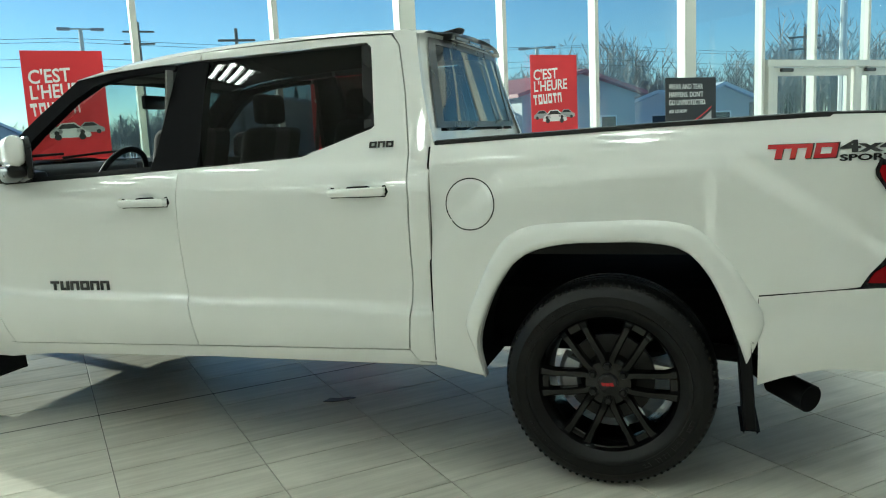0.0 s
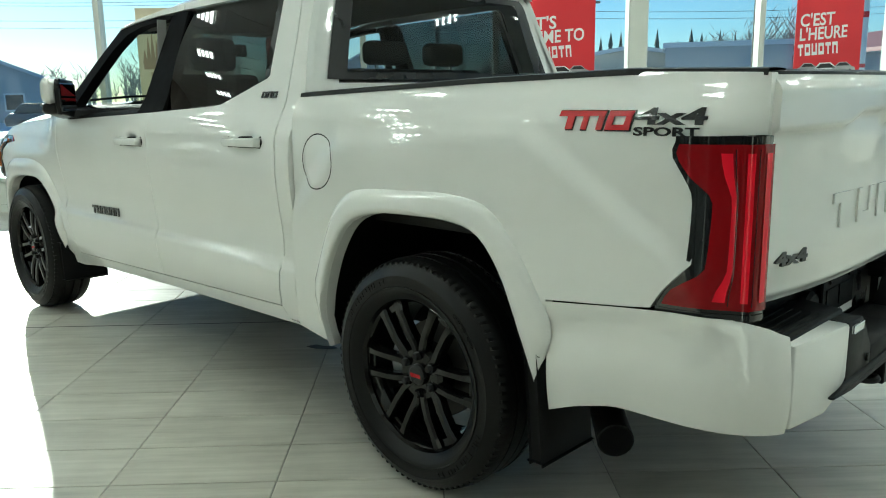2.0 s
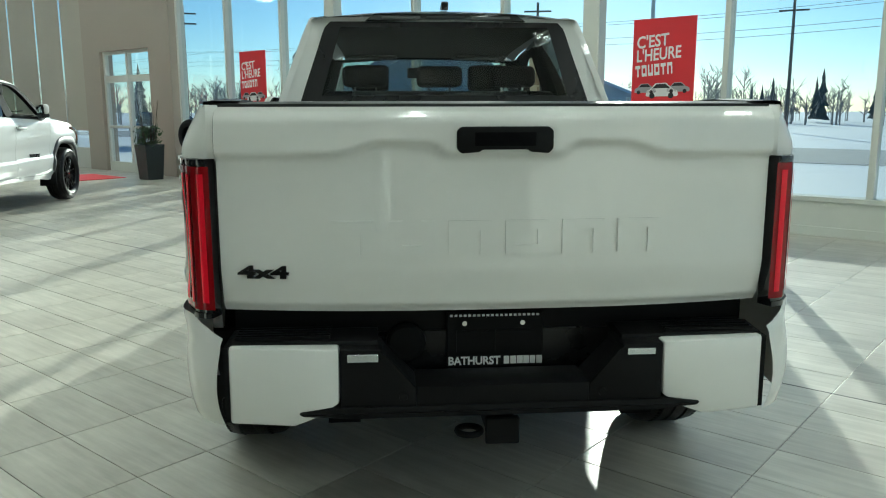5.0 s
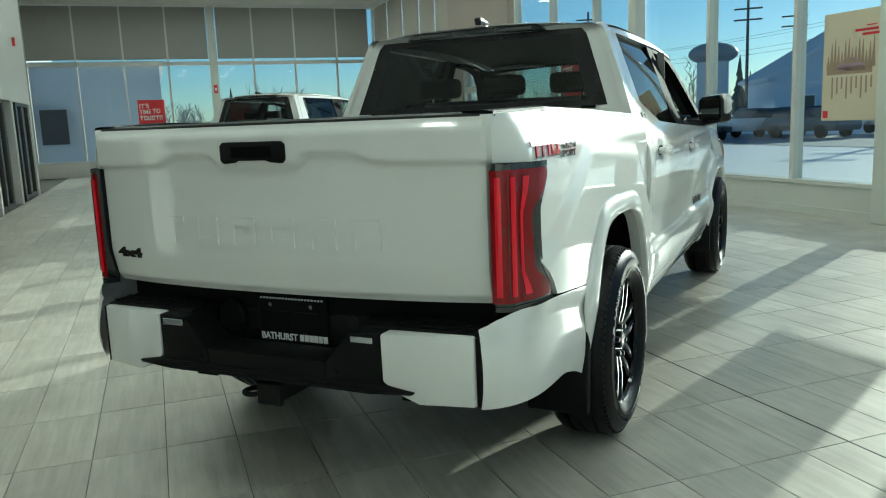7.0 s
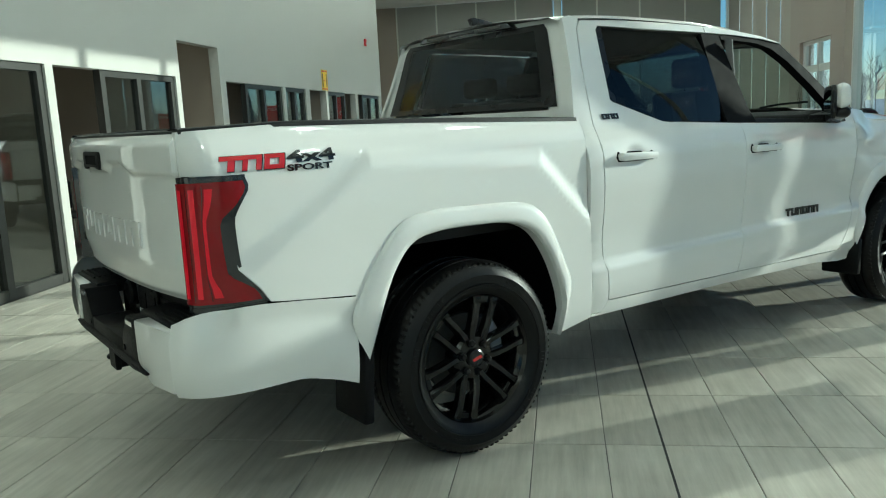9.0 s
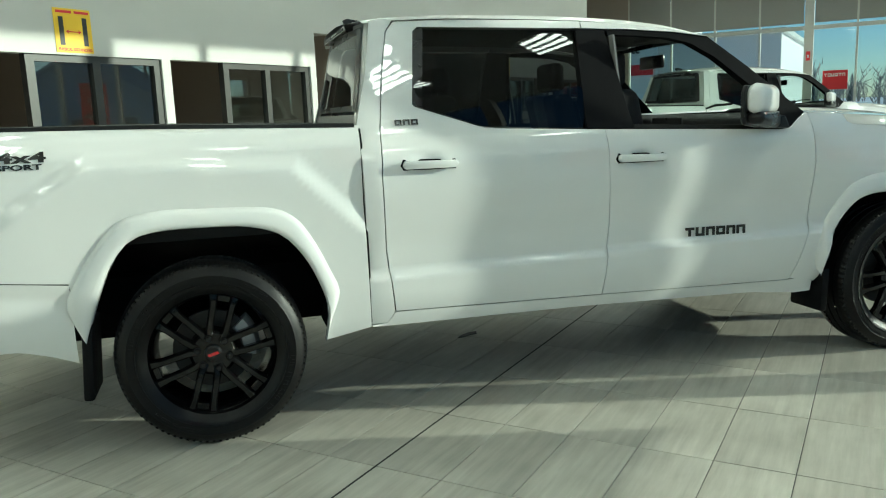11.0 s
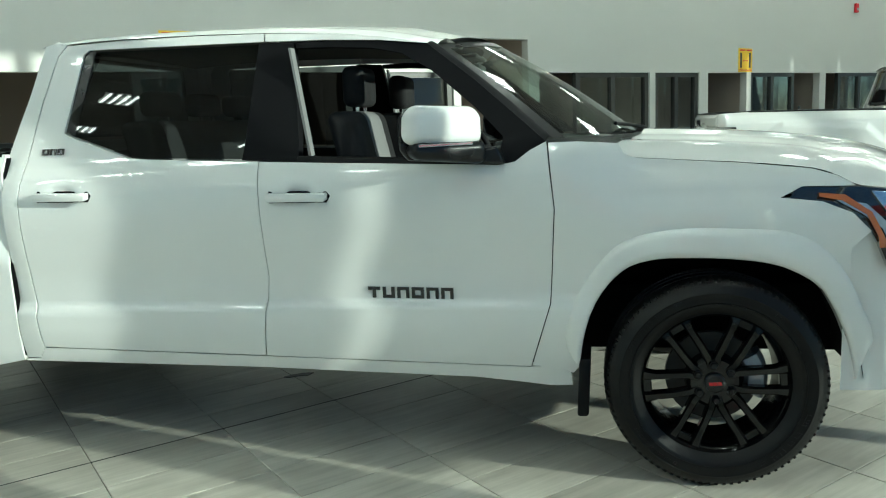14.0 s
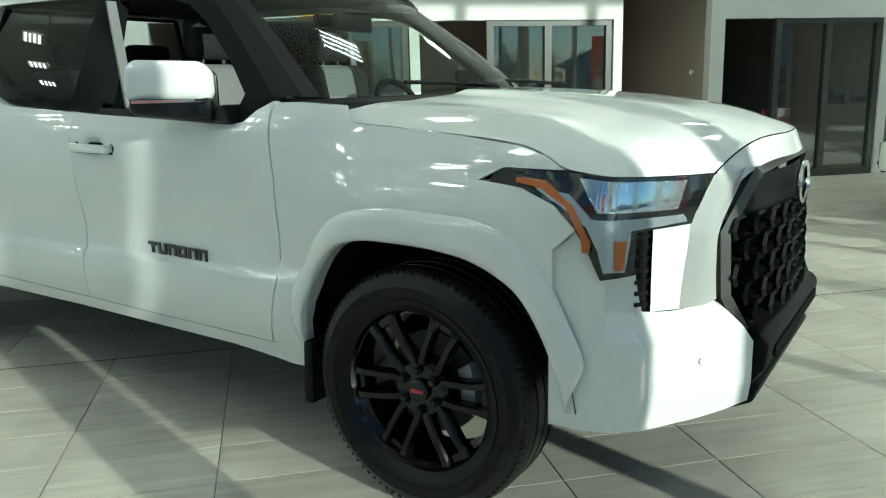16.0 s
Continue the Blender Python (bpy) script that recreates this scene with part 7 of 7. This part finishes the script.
for k in range(80):
    az = rnd.uniform(70, 262) if k < 70 else (115.2, 116.4, 117.1, 118.0, 114.2, 121.9, 122.6, 123.3, 124.9, 119.4)[k - 70]
    d = rnd.uniform(95, 130) if k < 70 else 98
    base = polar(az, d, -0.2)
    h = rnd.uniform(3.5, 9.5) if k < 70 else rnd.uniform(7.6, 9.4)
    for t in range(7):
        z0, z1, r = h * (0.1 + 0.12 * t), h * (0.32 + 0.115 * t), h * 0.17 * (1 - t / 7.6)
        i = len(verts)
        verts.append((base.x, base.y, base.z + z1))
        for q in range(9):
            a = 2 * math.pi * q / 9 + t
            rr = r * rnd.uniform(0.6, 1.15)
            verts.append((base.x + rr * math.cos(a), base.y + rr * math.sin(a), base.z + z0 - rnd.uniform(0, 0.3)))
        for q in range(9):
            faces.append((i, i + 1 + q, i + 1 + (q + 1) % 9))
me = bpy.data.meshes.new("firs")
me.from_pydata(verts, [], faces)
me.materials.append(M_FIR)
tagged(new("firs", me), "dark firs scattered through the far woods", "woods", "", "stuff")
# parked cars outside
CARM = [paint("parked_car_grey", (0.12, 0.13, 0.14), 0.25, coat=1.0), paint("parked_car_white", (0.7, 0.7, 0.7), 0.3, coat=1.0), paint("parked_car_red", (0.25, 0.02, 0.02), 0.25, coat=1.0)]


def parked_car(az, d, turn, m):
    p = polar(az, d, -0.19)
    c = thing("car", pose(p.x, p.y, p.z, 0, 0, turn), "parked car in the snowy lot outside", "car", "parked cars")
    bm = prism([(-2.2, 0.35), (2.15, 0.35), (2.25, 0.60), (2.15, 0.85), (1.25, 0.98), (-2.0, 1.02), (-2.25, 0.75)], "y", -0.88, 0.88, 0.06)
    part("body", bm, m, c, "", 40)
    bm = prism([(-1.85, 1.0), (1.15, 0.96), (0.35, 1.48), (-1.35, 1.52)], "y", -0.76, 0.76, 0.05)
    part("cabin", bm, M_PANE, c, "", 40)
    part("roof", box_bm(-1.30, 0.32, -0.70, 0.70, 1.49, 1.535, bevel=0.02), m, c)
    for x in (-1.35, 1.38):
        for s in (-0.80, 0.80):
            part("wheel", lathe([(0.0, 0.10), (0.22, 0.10), (0.33, 0.08), (0.33, -0.08), (0.0, -0.08)], 20), M_TYRE, c, "", 40, pose(x, s, 0.33))


for k, (az, d, turn) in enumerate(((170, 42, 40), (172.5, 44, 50), (178, 40, 48), (181, 43, 140), (186, 38, 150), (189, 41, 40), (163, 45, 60), (93, 48, 10), (196, 36, 45))):
    parked_car(az, d, turn, CARM[k % 2 if k % 4 else 0])

# ---- floor tiles ----
TL, TW, GAP = 0.605, 0.305, 0.004
JN = 1.449
rows_n = [(-0.621 + TW * k, -0.621 + TW * (k + 1)) for k in range(-12, 6)] + [(1.209, JN)] + [(JN + TW * k, JN + TW * (k + 1)) for k in range(0, 18)]
rows_u = [(-0.607 + TL * k, -0.607 + TL * (k + 1)) for k in range(-40, 25)]
tile_meshes = {}


def tile_mesh(w, d):
    key = (round(w, 3), round(d, 3))
    if key not in tile_meshes:
        c = 0.0022
        vs, fs = [], []
        for z, s in ((-0.006, 0.0), (-0.0012, 0.0), (0.0, c)):
            vs += [(x * (w / 2 - s), y * (d / 2 - s), z) for x, y in ((-1, -1), (1, -1), (1, 1), (-1, 1))]
        for r in (0, 4):
            fs += [(r + i, r + (i + 1) % 4, r + 4 + (i + 1) % 4, r + 4 + i) for i in range(4)]
        fs.append((8, 9, 10, 11))
        me = bpy.data.meshes.new("tile")
        me.from_pydata(vs, [], fs)
        me.materials.append(M_TILE)
        tile_meshes[key] = me
    return tile_meshes[key]


picked, rest_v, rest_f = 0, [], []
rnd = random.Random(3)
for n0, n1 in rows_n:
    n0, n1 = max(n0, N_OFF + 0.002), min(n1, N_WIN - 0.002)
    if n1 - n0 < 0.03:
        continue
    for u0, u1 in rows_u:
        u0, u1 = max(u0, U0), min(u1, U1)
        if u1 - u0 < 0.03:
            continue
        cu, cn = (u0 + u1) / 2, (n0 + n1) / 2
        wx = cu * math.cos(radians(ANG)) - cn * math.sin(radians(ANG))
        wy = cu * math.sin(radians(ANG)) + cn * math.cos(radians(ANG))
        near = (-4.9 < wx < 2.6 and (1.0 < wy < 3.4 or -2.6 < wy < -1.0)) or (1.0 < wx < 2.6 and -2.0 < wy < 2.4)
        if near and picked < 300:
            picked += 1
            ob = new("tile", tile_mesh(u1 - u0 - GAP, n1 - n0 - GAP))
            ob.parent = floor
            ob.matrix_basis = pose(cu, cn, 0)
        else:
            i = len(rest_v)
            me = tile_mesh(u1 - u0 - GAP, n1 - n0 - GAP)
            rest_v += [(v.co.x + cu, v.co.y + cn, v.co.z) for v in me.vertices]
            rest_f += [tuple(q + i for q in pg.vertices) for pg in me.polygons]
me = bpy.data.meshes.new("tiles")
me.from_pydata(rest_v, [], rest_f)
me.materials.append(M_TILE)
ob = new("tiles", me)
ob.parent = floor
ob["kind"] = "stuff"
tagged(part("floor_joint", box_bm(U0, U1, JN - 0.005, JN + 0.005, -0.006, 0.0004), M_JOINT, None, matrix=BUILD), "dark expansion joint between the floor tiles", "joint", "", "structure")
